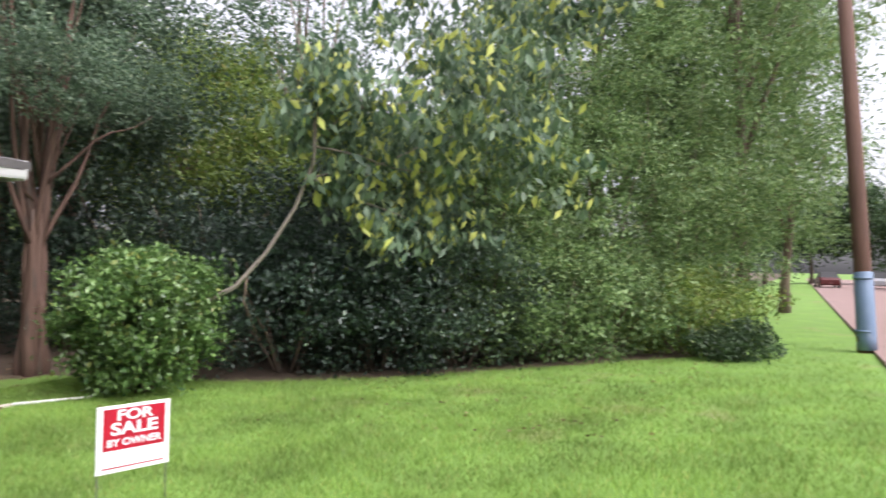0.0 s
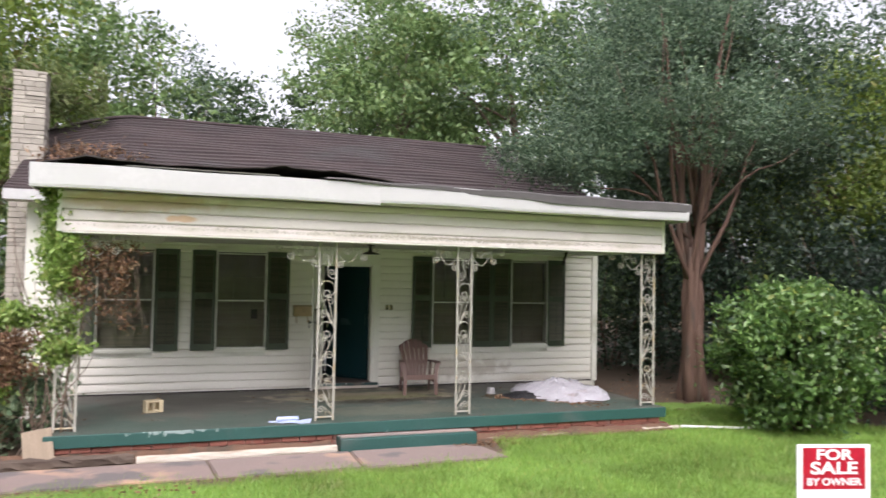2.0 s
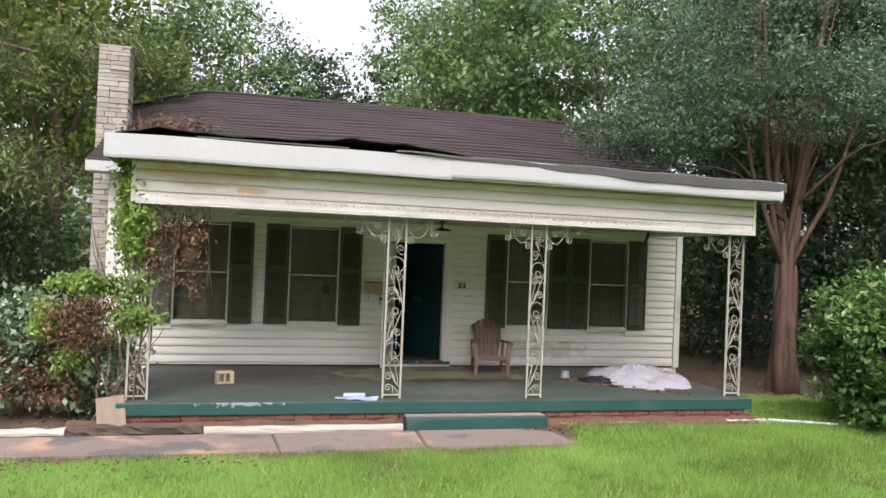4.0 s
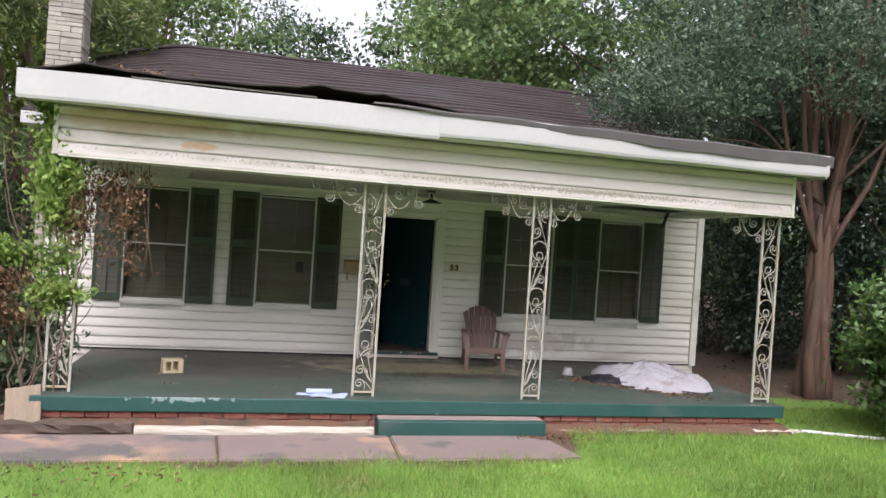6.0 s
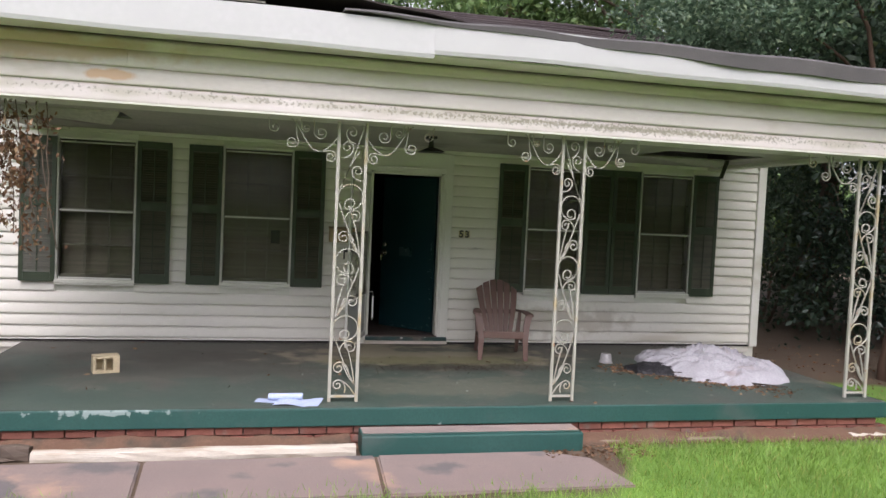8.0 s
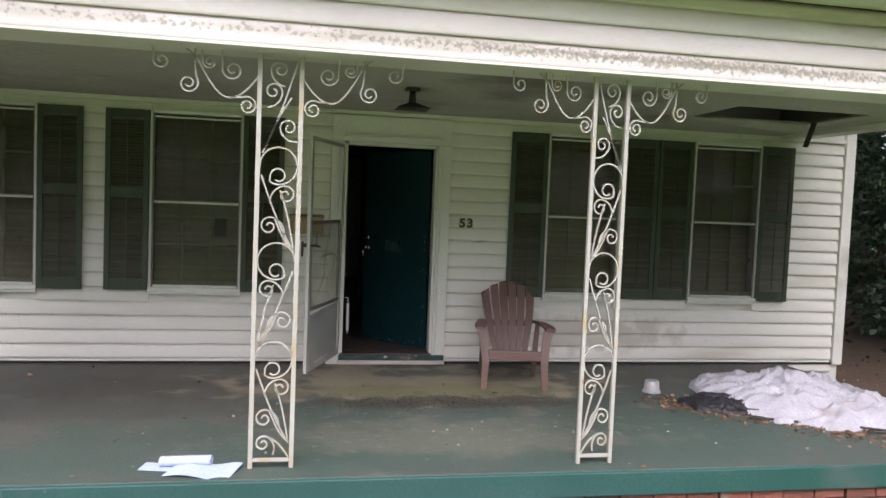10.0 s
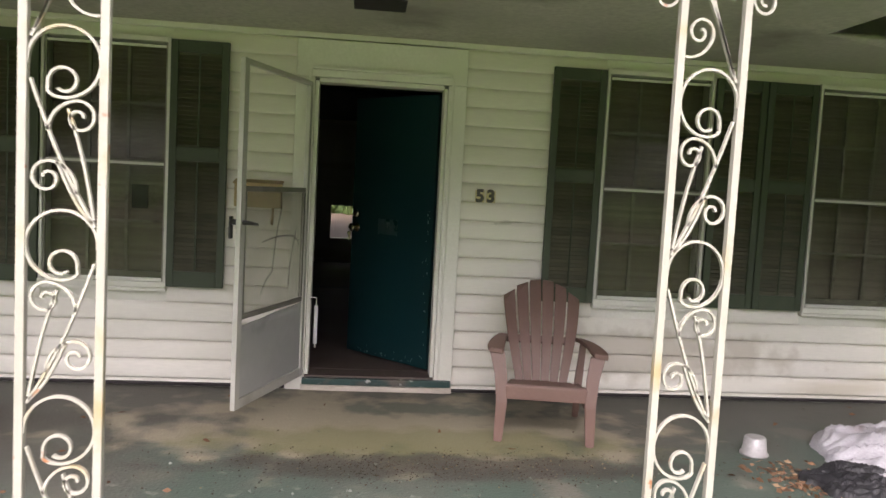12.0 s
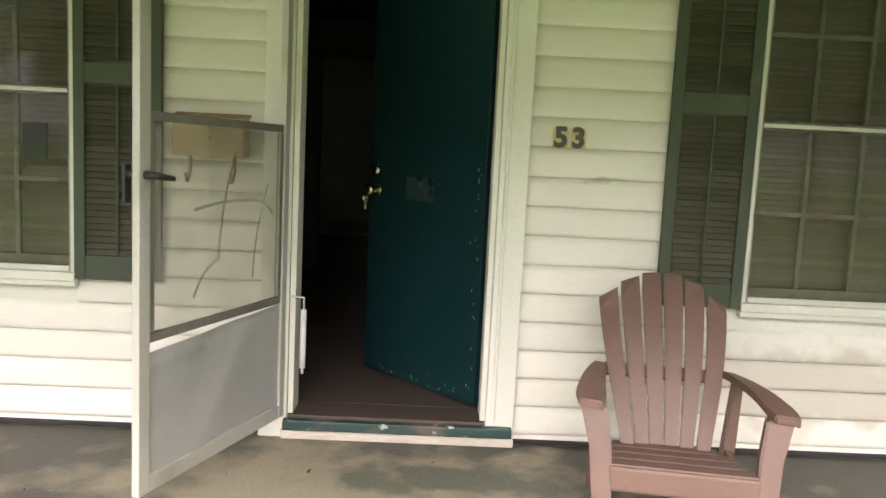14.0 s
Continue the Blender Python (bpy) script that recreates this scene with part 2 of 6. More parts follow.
L_DRY = leaf_mat("dry_brown_leaf", (0.085, 0.045, 0.025), (0.22, 0.12, 0.065), (0.30, 0.20, 0.12), 0.15, 0.8, 0.2)
L_CRUMB = leaf_mat("dark_leaf_crumb", (0.030, 0.024, 0.018), (0.085, 0.060, 0.040), (0.20, 0.16, 0.10), 0.08, 0.9, 0.1)
# undergrowth leaf, shade under the trees included in its colour
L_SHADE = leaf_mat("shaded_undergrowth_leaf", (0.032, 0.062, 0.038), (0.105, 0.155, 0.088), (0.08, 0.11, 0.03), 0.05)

# evergreen leaf darkened further to paint in the shade below the canopy
L_DARK = leaf_mat("shade_dark_evergreen_leaf", (0.012, 0.026, 0.017), (0.040, 0.072, 0.044), (0.07, 0.11, 0.06), 0.06, 0.45, 0.2)
L_PALE = leaf_mat("pale_broad_leaf", (0.045, 0.095, 0.045), (0.250, 0.350, 0.200), (0.38, 0.46, 0.30), 0.24, 0.4, 0.2)


def blot(m, centre, radii, colour, strength=0.85, grain=4.0, patchy=0.5, sparse=0.0):
    """Adds one ragged stain of its own shape to a material, at a place in the world."""
    n, l = m.node_tree.nodes, m.node_tree.links
    b = n["Principled BSDF"]
    old = b.inputs["Base Color"].links[0].from_socket
    geo, tex = n.new("ShaderNodeNewGeometry"), n.new("ShaderNodeTexNoise")
    tex.inputs["Scale"].default_value, tex.inputs["Detail"].default_value = grain, 6
    l.new(geo.outputs["Position"], tex.inputs["Vector"])
    off, div, ln = n.new("ShaderNodeVectorMath"), n.new("ShaderNodeVectorMath"), n.new("ShaderNodeVectorMath")
    off.operation, div.operation, ln.operation = "SUBTRACT", "DIVIDE", "LENGTH"
    off.inputs[1].default_value, div.inputs[1].default_value = centre, radii
    l.new(geo.outputs["Position"], off.inputs[0])
    l.new(off.outputs[0], div.inputs[0])
    l.new(div.outputs[0], ln.inputs[0])
    wob = n.new("ShaderNodeMath")
    wob.operation = "MULTIPLY_ADD"
    wob.inputs[1].default_value = 2.4 * patchy
    l.new(tex.outputs["Fac"], wob.inputs[0])
    l.new(ln.outputs["Value"], wob.inputs[2])
    r = n.new("ShaderNodeMapRange")
    r.inputs["From Min"].default_value, r.inputs["From Max"].default_value = 1.25 + 1.2 * patchy - sparse, 0.75 + 1.2 * patchy - sparse
    r.inputs["To Min"].default_value, r.inputs["To Max"].default_value = 0.0, strength
    l.new(wob.outputs[0], r.inputs["Value"])
    mx = n.new("ShaderNodeMix")
    mx.data_type = "RGBA"
    l.new(r.outputs[0], mx.inputs["Factor"])
    l.new(old, mx.inputs[6])
    mx.inputs[7].default_value = (*colour, 1)
    l.new(mx.outputs[2], b.inputs["Base Color"])


# brown, green, tan and dark patches on the slab, browner towards the wall
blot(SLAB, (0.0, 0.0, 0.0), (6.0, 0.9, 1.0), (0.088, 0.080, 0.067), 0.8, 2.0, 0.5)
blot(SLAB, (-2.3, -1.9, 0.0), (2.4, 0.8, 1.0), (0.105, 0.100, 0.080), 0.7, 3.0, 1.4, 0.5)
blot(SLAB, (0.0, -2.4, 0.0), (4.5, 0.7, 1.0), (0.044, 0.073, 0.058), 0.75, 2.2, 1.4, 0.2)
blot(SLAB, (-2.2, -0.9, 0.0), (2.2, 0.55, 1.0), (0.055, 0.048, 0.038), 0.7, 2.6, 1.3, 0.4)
blot(SLAB, (0.2, -2.1, 0.0), (3.6, 0.9, 1.0), (0.21, 0.215, 0.18), 0.6, 11.0, 2.6, 1.5)
blot(SLAB, (0.15, -0.72, 0.0), (1.35, 0.62, 1.0), (0.30, 0.26, 0.185), 0.9, 3.5, 1.2)
blot(SLAB, (0.35, -0.42, 0.0), (0.45, 0.14, 1.0), (0.070, 0.085, 0.066), 0.8, 5.0, 1.2)
blot(SLAB, (0.25, -1.05, 0.0), (1.1, 0.24, 1.0), (0.165, 0.160, 0.065), 0.7, 5.0, 0.8)
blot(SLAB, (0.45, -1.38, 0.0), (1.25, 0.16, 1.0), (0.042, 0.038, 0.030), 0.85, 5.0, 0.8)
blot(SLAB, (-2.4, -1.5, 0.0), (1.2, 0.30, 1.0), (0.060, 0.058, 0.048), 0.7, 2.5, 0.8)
blot(SLAB, (0.2, -2.25, 0.0), (1.2, 0.35, 1.0), (0.150, 0.145, 0.105), 0.55, 4.0, 1.0)
blot(SLABEDGE, (-2.7, -2.96, -0.01), (0.30, 1.0, 0.024), (0.30, 0.36, 0.35), 0.7, 18.0, 3.0)
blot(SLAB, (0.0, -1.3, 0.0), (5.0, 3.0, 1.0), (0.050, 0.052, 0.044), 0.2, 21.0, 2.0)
# clay washed over the ends of the walk
blot(CONCRETE, (1.1, -3.75, -0.3), (0.55, 0.6, 1.0), (0.42, 0.25, 0.16), 0.8, 4.0, 0.8)
blot(CONCRETE, (-4.6, -3.75, -0.3), (1.3, 0.9, 1.0), (0.40, 0.26, 0.18), 0.75, 3.0, 0.8)
# mildew along the foot of the beam, rust near its corner
blot(MOULD, (0.2, -2.9, 2.34), (4.6, 3.0, 0.045), (0.42, 0.385, 0.30), 0.6, 1.6, 1.3, 0.25)
blot(MOULD, (0.2, -2.9, 2.34), (4.6, 3.0, 0.034), (0.20, 0.178, 0.125), 0.6, 38.0, 2.4, 0.80)
blot(MOULD, (1.4, -2.9, 2.335), (1.5, 3.0, 0.034), (0.19, 0.168, 0.115), 0.6, 45.0, 2.2, 0.35)
blot(MOULD, (-2.75, -2.9, 2.45), (0.16, 3.0, 0.035), (0.55, 0.30, 0.12), 0.7, 9.0, 0.8)
blot(MOULD, (-3.2, -2.9, 2.62), (0.8, 3.0, 0.10), (0.50, 0.33, 0.20), 0.6, 6.0, 0.9)
blot(SIDING, (1.9, 0.0, 0.30), (0.9, 0.3, 0.16), (0.34, 0.29, 0.22), 0.5, 6.0, 1.0)

glass = bpy.data.materials.new("window_glass")
glass.use_nodes = True
gn, gl = glass.node_tree.nodes, glass.node_tree.links
gt, gg, gm, gf = gn.new("ShaderNodeBsdfTransparent"), gn.new("ShaderNodeBsdfGlossy"), gn.new("ShaderNodeMixShader"), gn.new("ShaderNodeFresnel")
gt.inputs[0].default_value = (0.86, 0.87, 0.84, 1)
gg.inputs["Roughness"].default_value = 0.03
gf.inputs[0].default_value = 1.22
gl.new(gf.outputs[0], gm.inputs[0])
gl.new(gt.outputs[0], gm.inputs[1])
gl.new(gg.outputs[0], gm.inputs[2])
gl.new(gm.outputs[0], gn["Material Output"].inputs["Surface"])

# ---- building helpers ----


def thing(name, at=(0, 0, 0), turn=0, label="", category="", group="", kind=""):
    e = new(name)
    e.empty_display_size = 0.1
    e.matrix_world = pose(*at, 0, 0, turn)
    return tagged(e, label, category, group, kind)


def mesh_of(name, bm, material):
    me = bpy.data.meshes.new(name)
    bm.normal_update()
    bm.to_mesh(me)
    bm.free()
    me.materials.append(material)
    return me


def part(name, bm, material, parent=None, label=""):
    ob = new(name, mesh_of(name, bm, material))
    ob.parent = parent
    return tagged(ob, label)


def single(name, bm, material, label="", category="", group="", kind=""):
    return tagged(new(name, mesh_of(name, bm, material)), label, category, group, kind)


def box(x0, x1, y0, y1, z0, z1, bevel=0.0, bm=None):
    own = bmesh.new()
    bmesh.ops.create_cube(own, size=1)
    for v in own.verts:
        v.co = Vector(((x0 + x1) / 2 + v.co.x * (x1 - x0), (y0 + y1) / 2 + v.co.y * (y1 - y0), (z0 + z1) / 2 + v.co.z * (z1 - z0)))
    if bevel:
        bmesh.ops.bevel(own, geom=own.edges[:], offset=bevel, segments=2, affect="EDGES", profile=0.6)
    if bm is None:
        return own
    return merge(bm, own)


def merge(bm, other, m=None):
    me = bpy.data.meshes.new("tmp")
    if m is not None:
        other.transform(m)
    other.to_mesh(me)
    other.free()
    bm.from_mesh(me)
    bpy.data.meshes.remove(me)
    return bm


def tube(points, radii, sides=8, bm=None, cap=True):
    """A round tube along points; radii one number or one for each point."""
    bm = bm or bmesh.new()
    pts = [Vector(p) for p in points]
    if not hasattr(radii, "__len__"):
        radii = [radii] * len(pts)
    rings, side = [], None
    for i, p in enumerate(pts):
        d = (pts[min(i + 1, len(pts) - 1)] - pts[max(i - 1, 0)]).normalized()
        ref = side if side is not None else (Vector((0, 0, 1)) if abs(d.z) < 0.9 else Vector((1, 0, 0)))
        side = (ref - d * ref.dot(d)).normalized()
        up = d.cross(side)
        rings.append([bm.verts.new(p + radii[i] * (math.cos(2 * math.pi * k / sides) * side + math.sin(2 * math.pi * k / sides) * up)) for k in range(sides)])
    for a, b in zip(rings, rings[1:]):
        for k in range(sides):
            f = bm.faces.new((a[k], a[(k + 1) % sides], b[(k + 1) % sides], b[k]))
            f.smooth = True
    if cap:
        bm.faces.new(rings[0][::-1])
        bm.faces.new(rings[-1])
    return bm


def ribbon(points, y, half_depth, half_thick, bm):
    """A flat iron bar bent along (x, z) points in the plane y."""
    rows = []
    for i, (x, z) in enumerate(points):
        x0, z0 = points[max(i - 1, 0)]
        x1, z1 = points[min(i + 1, len(points) - 1)]
        dx, dz = x1 - x0, z1 - z0
        k = math.hypot(dx, dz) or 1
        nx, nz = -dz / k * half_thick, dx / k * half_thick
        rows.append([bm.verts.new(v) for v in ((x + nx, y - half_depth, z + nz), (x - nx, y - half_depth, z - nz), (x - nx, y + half_depth, z - nz), (x + nx, y + half_depth, z + nz))])
    for a, b in zip(rows, rows[1:]):
        for k in range(4):
            bm.faces.new((a[k], a[(k + 1) % 4], b[(k + 1) % 4], b[k]))
    bm.faces.new(rows[0][::-1])
    bm.faces.new(rows[-1])
    return bm


rng = np.random.default_rng(7)


def raw_mesh(name, verts, faces, material, smooth=False):
    me = bpy.data.meshes.new(name)
    nv, nf, k = len(verts), len(faces), faces.shape[1]
    me.vertices.add(nv)
    me.vertices.foreach_set("co", verts.astype(np.float32).ravel())
    me.loops.add(nf * k)
    me.loops.foreach_set("vertex_index", faces.astype(np.int32).ravel())
    me.polygons.add(nf)
    me.polygons.foreach_set("loop_start", np.arange(0, nf * k, k, dtype=np.int32))
    if smooth:
        me.polygons.foreach_set("use_smooth", np.ones(nf, dtype=bool))
    me.update(calc_edges=True)
    me.materials.append(material)
    return me


def leaves(name, centres, length, material, width=0.5, hang=0.0, spread=1.0):
    """Many small folded leaves. hang: 0 lie any way, 1 hang straight down. length may vary by leaf."""
    n = len(centres)
    d = rng.normal(size=(n, 3))
    d[:, 2] = d[:, 2] * spread * (1 - hang) - hang * 2.2
    d /= np.linalg.norm(d, axis=1)[:, None]
    r = rng.normal(size=(n, 3))
    s = np.cross(d, r)
    s /= np.linalg.norm(s, axis=1)[:, None] + 1e-9
    up = np.cross(s, d)
    ln = (np.full(n, length) * rng.uniform(0.6, 1.3, n))[:, None]
    w = ln * width * 0.5
    base, tip = centres - d * ln * 0.5, centres + d * ln * 0.5
    mid = centres - d * ln * 0.05
    a, b = mid + s * w + up * w * 0.35, mid - s * w + up * w * 0.35
    verts = np.stack([base, a, tip, b], axis=1).reshape(-1, 3)
    k = np.arange(n)[:, None] * 4
    faces = np.concatenate([k + np.array([[0, 1, 2]]), k + np.array([[0, 2, 3]])], axis=1).reshape(-1, 3)
    return raw_mesh(name, verts, faces, material)


def clumps(centre, radii, n_clumps, per, spread, shell=0.55, low=-1.0, lumps=0.25):
    """Leaf places in clumps near the surface of a lumpy ellipsoid, with gaps between them."""
    d = rng.normal(size=(n_clumps, 3))
    d /= np.linalg.norm(d, axis=1)[:, None]
    d[:, 2] = np.where(d[:, 2] < low, -d[:, 2], d[:, 2])
    rad = shell + (1 - shell) * rng.uniform(0, 1, n_clumps) ** 0.6
    rad *= 1 + lumps * rng.normal(size=n_clumps) * 0.6
    c = np.array(centre) + d * rad[:, None] * np.array(radii)
    size = spread * rng.uniform(0.55, 1.35, n_clumps)
    pts = np.repeat(c, per, axis=0) + rng.normal(size=(n_clumps * per, 3)) * np.repeat(size, per)[:, None] * np.array([1, 1, 0.6])
    return c, pts


def wobble(p0, p1, n, amount, seed):
    r = random.Random(seed)
    a, b = Vector(p0), Vector(p1)
    out, o = [], Vector((0, 0, 0))
    for i in range(n + 1):
        f = i / n
        if 0 < i < n:
            o += Vector((r.uniform(-1, 1), r.uniform(-1, 1), r.uniform(-0.4, 0.4))) * amount
        out.append(a.lerp(b, f) + o * math.sin(math.pi * min(1, f * 0.8 + 0.1)))
    return out


def tree(name, at, height, crown_radii, crown_z, n_clumps, per, spread, leaf, leafmat, bark=None, trunk_r=0.18, label="", category="tree", group="", hang=0.0, width=0.5, limbs=8, low=-1.0, shell=0.45, lean=(0, 0), fork=0.4, seed=0):
    bark = bark or BARK
    t = thing(name, at, 0, label, category, group)
    top = Vector((lean[0], lean[1], height * 0.8))
    spine = wobble((0, 0, -0.2), top, 8, trunk_r * 0.7, seed)
    rad = [trunk_r * (1.35 if i == 0 else 1.0 - 0.85 * i / 8) for i in range(9)]
    part("trunk", tube(spine, rad, 9), bark, t)
    c, pts = clumps((lean[0], lean[1], crown_z), crown_radii, n_clumps, per, spread, shell, low)
    r = random.Random(seed + 1)
    for i in range(limbs):
        tgt = Vector(c[r.randrange(len(c))])
        k = r.uniform(fork, 0.95)
        s0 = spine[int(k * 8)]
        rr = trunk_r * (1.05 - 0.85 * k) * 0.6
        bm = tube(wobble(s0, tgt, 5, 0.12, seed + i * 7), [rr, rr * 0.85, rr * 0.65, rr * 0.45, rr * 0.3, rr * 0.12], 6)
        part("limb", bm, bark, t)
    ob = new("crown", leaves("crown", pts, leaf, leafmat, width, hang))
    ob.parent = t
    return t


# ---- ground ----
GY = np.array([-400, -60, -22, -14, -12.5, -10.9, -9.5, -8.2, -7, -6, -5, -4.2, -3.2, 0, 40, 400])
GZ = np.array([0.25, 0.25, 0.2, 0.2, 0.19, 0.10, -0.01, -0.13, -0.235, -0.28, -0.30, -0.31, -0.31, -0.30, -0.2, -0.2])


def ground_z(x, y):
    z = np.interp(y, GY, GZ)
    f = np.clip((np.asarray(x, float) - 4) / 6, 0, 1)
    return z * (1 - 0.25 * f) + 0.0 * f


def lawn_amount(x, y):
    """Above 0.5 on the lawn, below it on bare or wooded soil."""
    edge = np.interp(x, [-60, -6, -5.2, 1.0, 1.3, 4.1, 4.4, 6.2, 7.4, 12.4, 13.2, 14, 60], [-4.6, -4.5, -4.1, -4.1, -3.0, -3.0, -0.6, -1.2, -4.6, -10.6, -12.0, -9, -9])
    edge = edge + 0.09 * np.sin(x * 2.3) * np.sin(x * 0.9 + 1) + 0.05 * np.sin(x * 6.1 + 0.5)
    return np.clip(0.5 + (edge - y) * 0.5, 0, 1)


gx = np.unique(np.round(np.concatenate([[-400, -200, -100, -60, -40, -30, -24, -20], np.arange(-16, 24, 0.3), [27, 32, 40, 55, 80, 120, 200, 400]]), 3))
gy = np.unique(np.round(np.concatenate([[-400, -200, -100, -60, -45, -35, -28, -24], np.arange(-20, 4, 0.3), [5, 7, 10, 14, 20, 30, 45, 70, 120, 200, 400]]), 3))
xx, yy = np.meshgrid(gx, gy)
zz = ground_z(xx, yy) + rng.normal(size=xx.shape) * 0.006
gv = np.stack([xx, yy, zz], axis=-1).reshape(-1, 3)
nx, ny = len(gx), len(gy)
ii = (np.arange(ny - 1)[:, None] * nx + np.arange(nx - 1)[None, :]).ravel()
gf4 = np.stack([ii, ii + 1, ii + nx + 1, ii + nx], axis=1)
GROUND = mat("lawn_and_soil", (0.115, 0.220, 0.032), (0.180, 0.32, 0.050), 1.2, 0.9, 0.6, 60, stain=(0.19, 0.20, 0.07), stain_scale=0.9, stain_at=0.60)
gnod, glin = GROUND.node_tree.nodes, GROUND.node_tree.links
att = gnod.new("ShaderNodeAttribute")
att.attribute_name = "lawn"
gnoise = gnod.new("ShaderNodeTexNoise")
gnoise.inputs["Scale"].default_value, gnoise.inputs["Detail"].default_value = 2.5, 8
gadd = gnod.new("ShaderNodeMath")
gadd.operation = "MULTIPLY_ADD"
gadd.inputs[1].default_value = 0.5
glin.new(gnoise.outputs["Fac"], gadd.inputs[0])
glin.new(att.outputs["Fac"], gadd.inputs[2])
gmr = gnod.new("ShaderNodeMapRange")
gmr.inputs["From Min"].default_value, gmr.inputs["From Max"].default_value = 0.70, 0.80
glin.new(gadd.outputs[0], gmr.inputs["Value"])
soil_noise = gnod.new("ShaderNodeTexNoise")
soil_noise.inputs["Scale"].default_value, soil_noise.inputs["Detail"].default_value = 14, 10
soil_mix = gnod.new("ShaderNodeMix")
soil_mix.data_type = "RGBA"
soil_mix.inputs[6].default_value, soil_mix.inputs[7].default_value = (0.045, 0.034, 0.023, 1), (0.145, 0.095, 0.060, 1)
glin.new(soil_noise.outputs["Fac"], soil_mix.inputs[0])
gmix = gnod.new("ShaderNodeMix")
gmix.data_type = "RGBA"
old = gnod["Principled BSDF"].inputs["Base Color"].links[0].from_socket
glin.new(gmr.outputs[0], gmix.inputs[0])
glin.new(soil_mix.outputs[2], gmix.inputs[6])
glin.new(old, gmix.inputs[7])
glin.new(gmix.outputs[2], gnod["Principled BSDF"].inputs["Base Color"])
gme = raw_mesh("ground", gv, gf4, GROUND, True)
at = gme.attributes.new("lawn", "FLOAT", "POINT")
at.data.foreach_set("value", lawn_amount(xx, yy).ravel().astype(np.float32))
tagged(new("ground", gme), "green lawn turning to leaf-strewn soil under the trees", "ground", kind="structure")

rbm = bmesh.new()
for x0, x1 in ((-150, 0), (0, 40), (40, 150)):
    box(x0, x1, -21.0, -13.9, 0.12, 0.215, 0, rbm)
single("road", rbm, ASPHALT, "faded reddish asphalt street beside the lawn", "road", kind="structure")

# ---- house: structure ----
WL, WR, BACK = -4.72, 4.70, 7.4
OPEN = [(-3.80, -3.00, 0.64, 2.20), (-2.10, -1.33, 0.64, 2.20), (-0.44, 0.41, 0.0, 2.02), (1.46, 2.20, 0.64, 2.20), (2.95, 3.68, 0.64, 2.20)]
SILL = 0.10


def wall_with_holes(x0, x1, y0, y1, z0, z1, holes):
    bm = bmesh.new()
    xs = sorted(holes)
    cur = x0
    for a, b, lo, hi in xs:
        box(cur, a, y0, y1, z0, z1, 0, bm)
        if lo > z0:
            box(a, b, y0, y1, z0, lo, 0, bm)
        if hi < z1:
            box(a, b, y0, y1, hi, z1, 0, bm)
        cur = b
    box(cur, x1, y0, y1, z0, z1, 0, bm)
    return bm


wall_front = single("wall_front", wall_with_holes(WL, WR, 0.02, 0.16, -0.31, 2.95, OPEN), TRIM, "white clapboard front wall under the porch", "wall", kind="structure")
wall_back = single("wall_back", wall_with_holes(WL, WR, BACK - 0.14, BACK, -0.35, 2.95, [(-0.60, -0.20, 0.48, 1.0)]), SIDING, "white rear wall of the house", "wall", kind="structure")
wall_left = single("wall_left", box(WL, WL + 0.14, 0.16, BACK - 0.14, -0.35, 2.95), SIDING, "white side wall by the chimney", "wall", kind="structure")
wall_right = single("wall_right", box(WR - 0.14, WR, 0.16, BACK - 0.14, -0.35, 2.95), SIDING, "white clapboard side wall", "wall", kind="structure")
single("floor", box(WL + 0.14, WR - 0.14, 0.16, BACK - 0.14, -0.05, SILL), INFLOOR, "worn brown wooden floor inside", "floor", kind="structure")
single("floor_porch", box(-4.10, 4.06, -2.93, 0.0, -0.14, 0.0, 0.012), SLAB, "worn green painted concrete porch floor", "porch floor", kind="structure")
single("trim_slab", box(-4.105, 4.065, -2.96, -2.932, -0.145, -0.002, 0.010), SLABEDGE, "teal green painted front edge of the slab", "porch edge", kind="structure")
single("trim_slab_right", box(4.0625, 4.075, -2.93, -0.02, -0.145, -0.002, 0.004), SLABEDGE, "teal green painted end of the slab", "porch edge", kind="structure")
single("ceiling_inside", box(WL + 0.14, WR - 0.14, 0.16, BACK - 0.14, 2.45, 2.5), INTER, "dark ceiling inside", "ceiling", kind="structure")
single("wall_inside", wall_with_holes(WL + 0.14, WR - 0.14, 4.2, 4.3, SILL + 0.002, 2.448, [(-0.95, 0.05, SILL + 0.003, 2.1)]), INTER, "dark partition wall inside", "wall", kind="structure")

# porch ceiling with two torn openings
cbm = bmesh.new()
for x0, x1, y0, y1 in ((-4.02, -3.75, -2.6, 0), (-3.75, -2.85, -2.6, -1.9), (-3.75, -2.85, -1.25, 0), (-2.85, 2.35, -2.6, 0), (2.35, 3.45, -2.6, -1.75), (2.35, 3.45, -1.02, 0), (3.45, 4.02, -2.6, 0)):
    box(x0, x1, y0, y1, 2.30, 2.315, 0, cbm)
single("ceiling", cbm, CEIL, "stained grey plywood porch ceiling with torn openings", "ceiling", kind="structure")

# roof: front and back slopes, porch slope
E_Y, E_Z, R_Y, R_Z = -0.40, 2.95, 3.55, 4.82


def ridge_drop(x):
    return 0.42 * max(0, min(1, (-3.5 - x) / 1.5)) ** 1.4


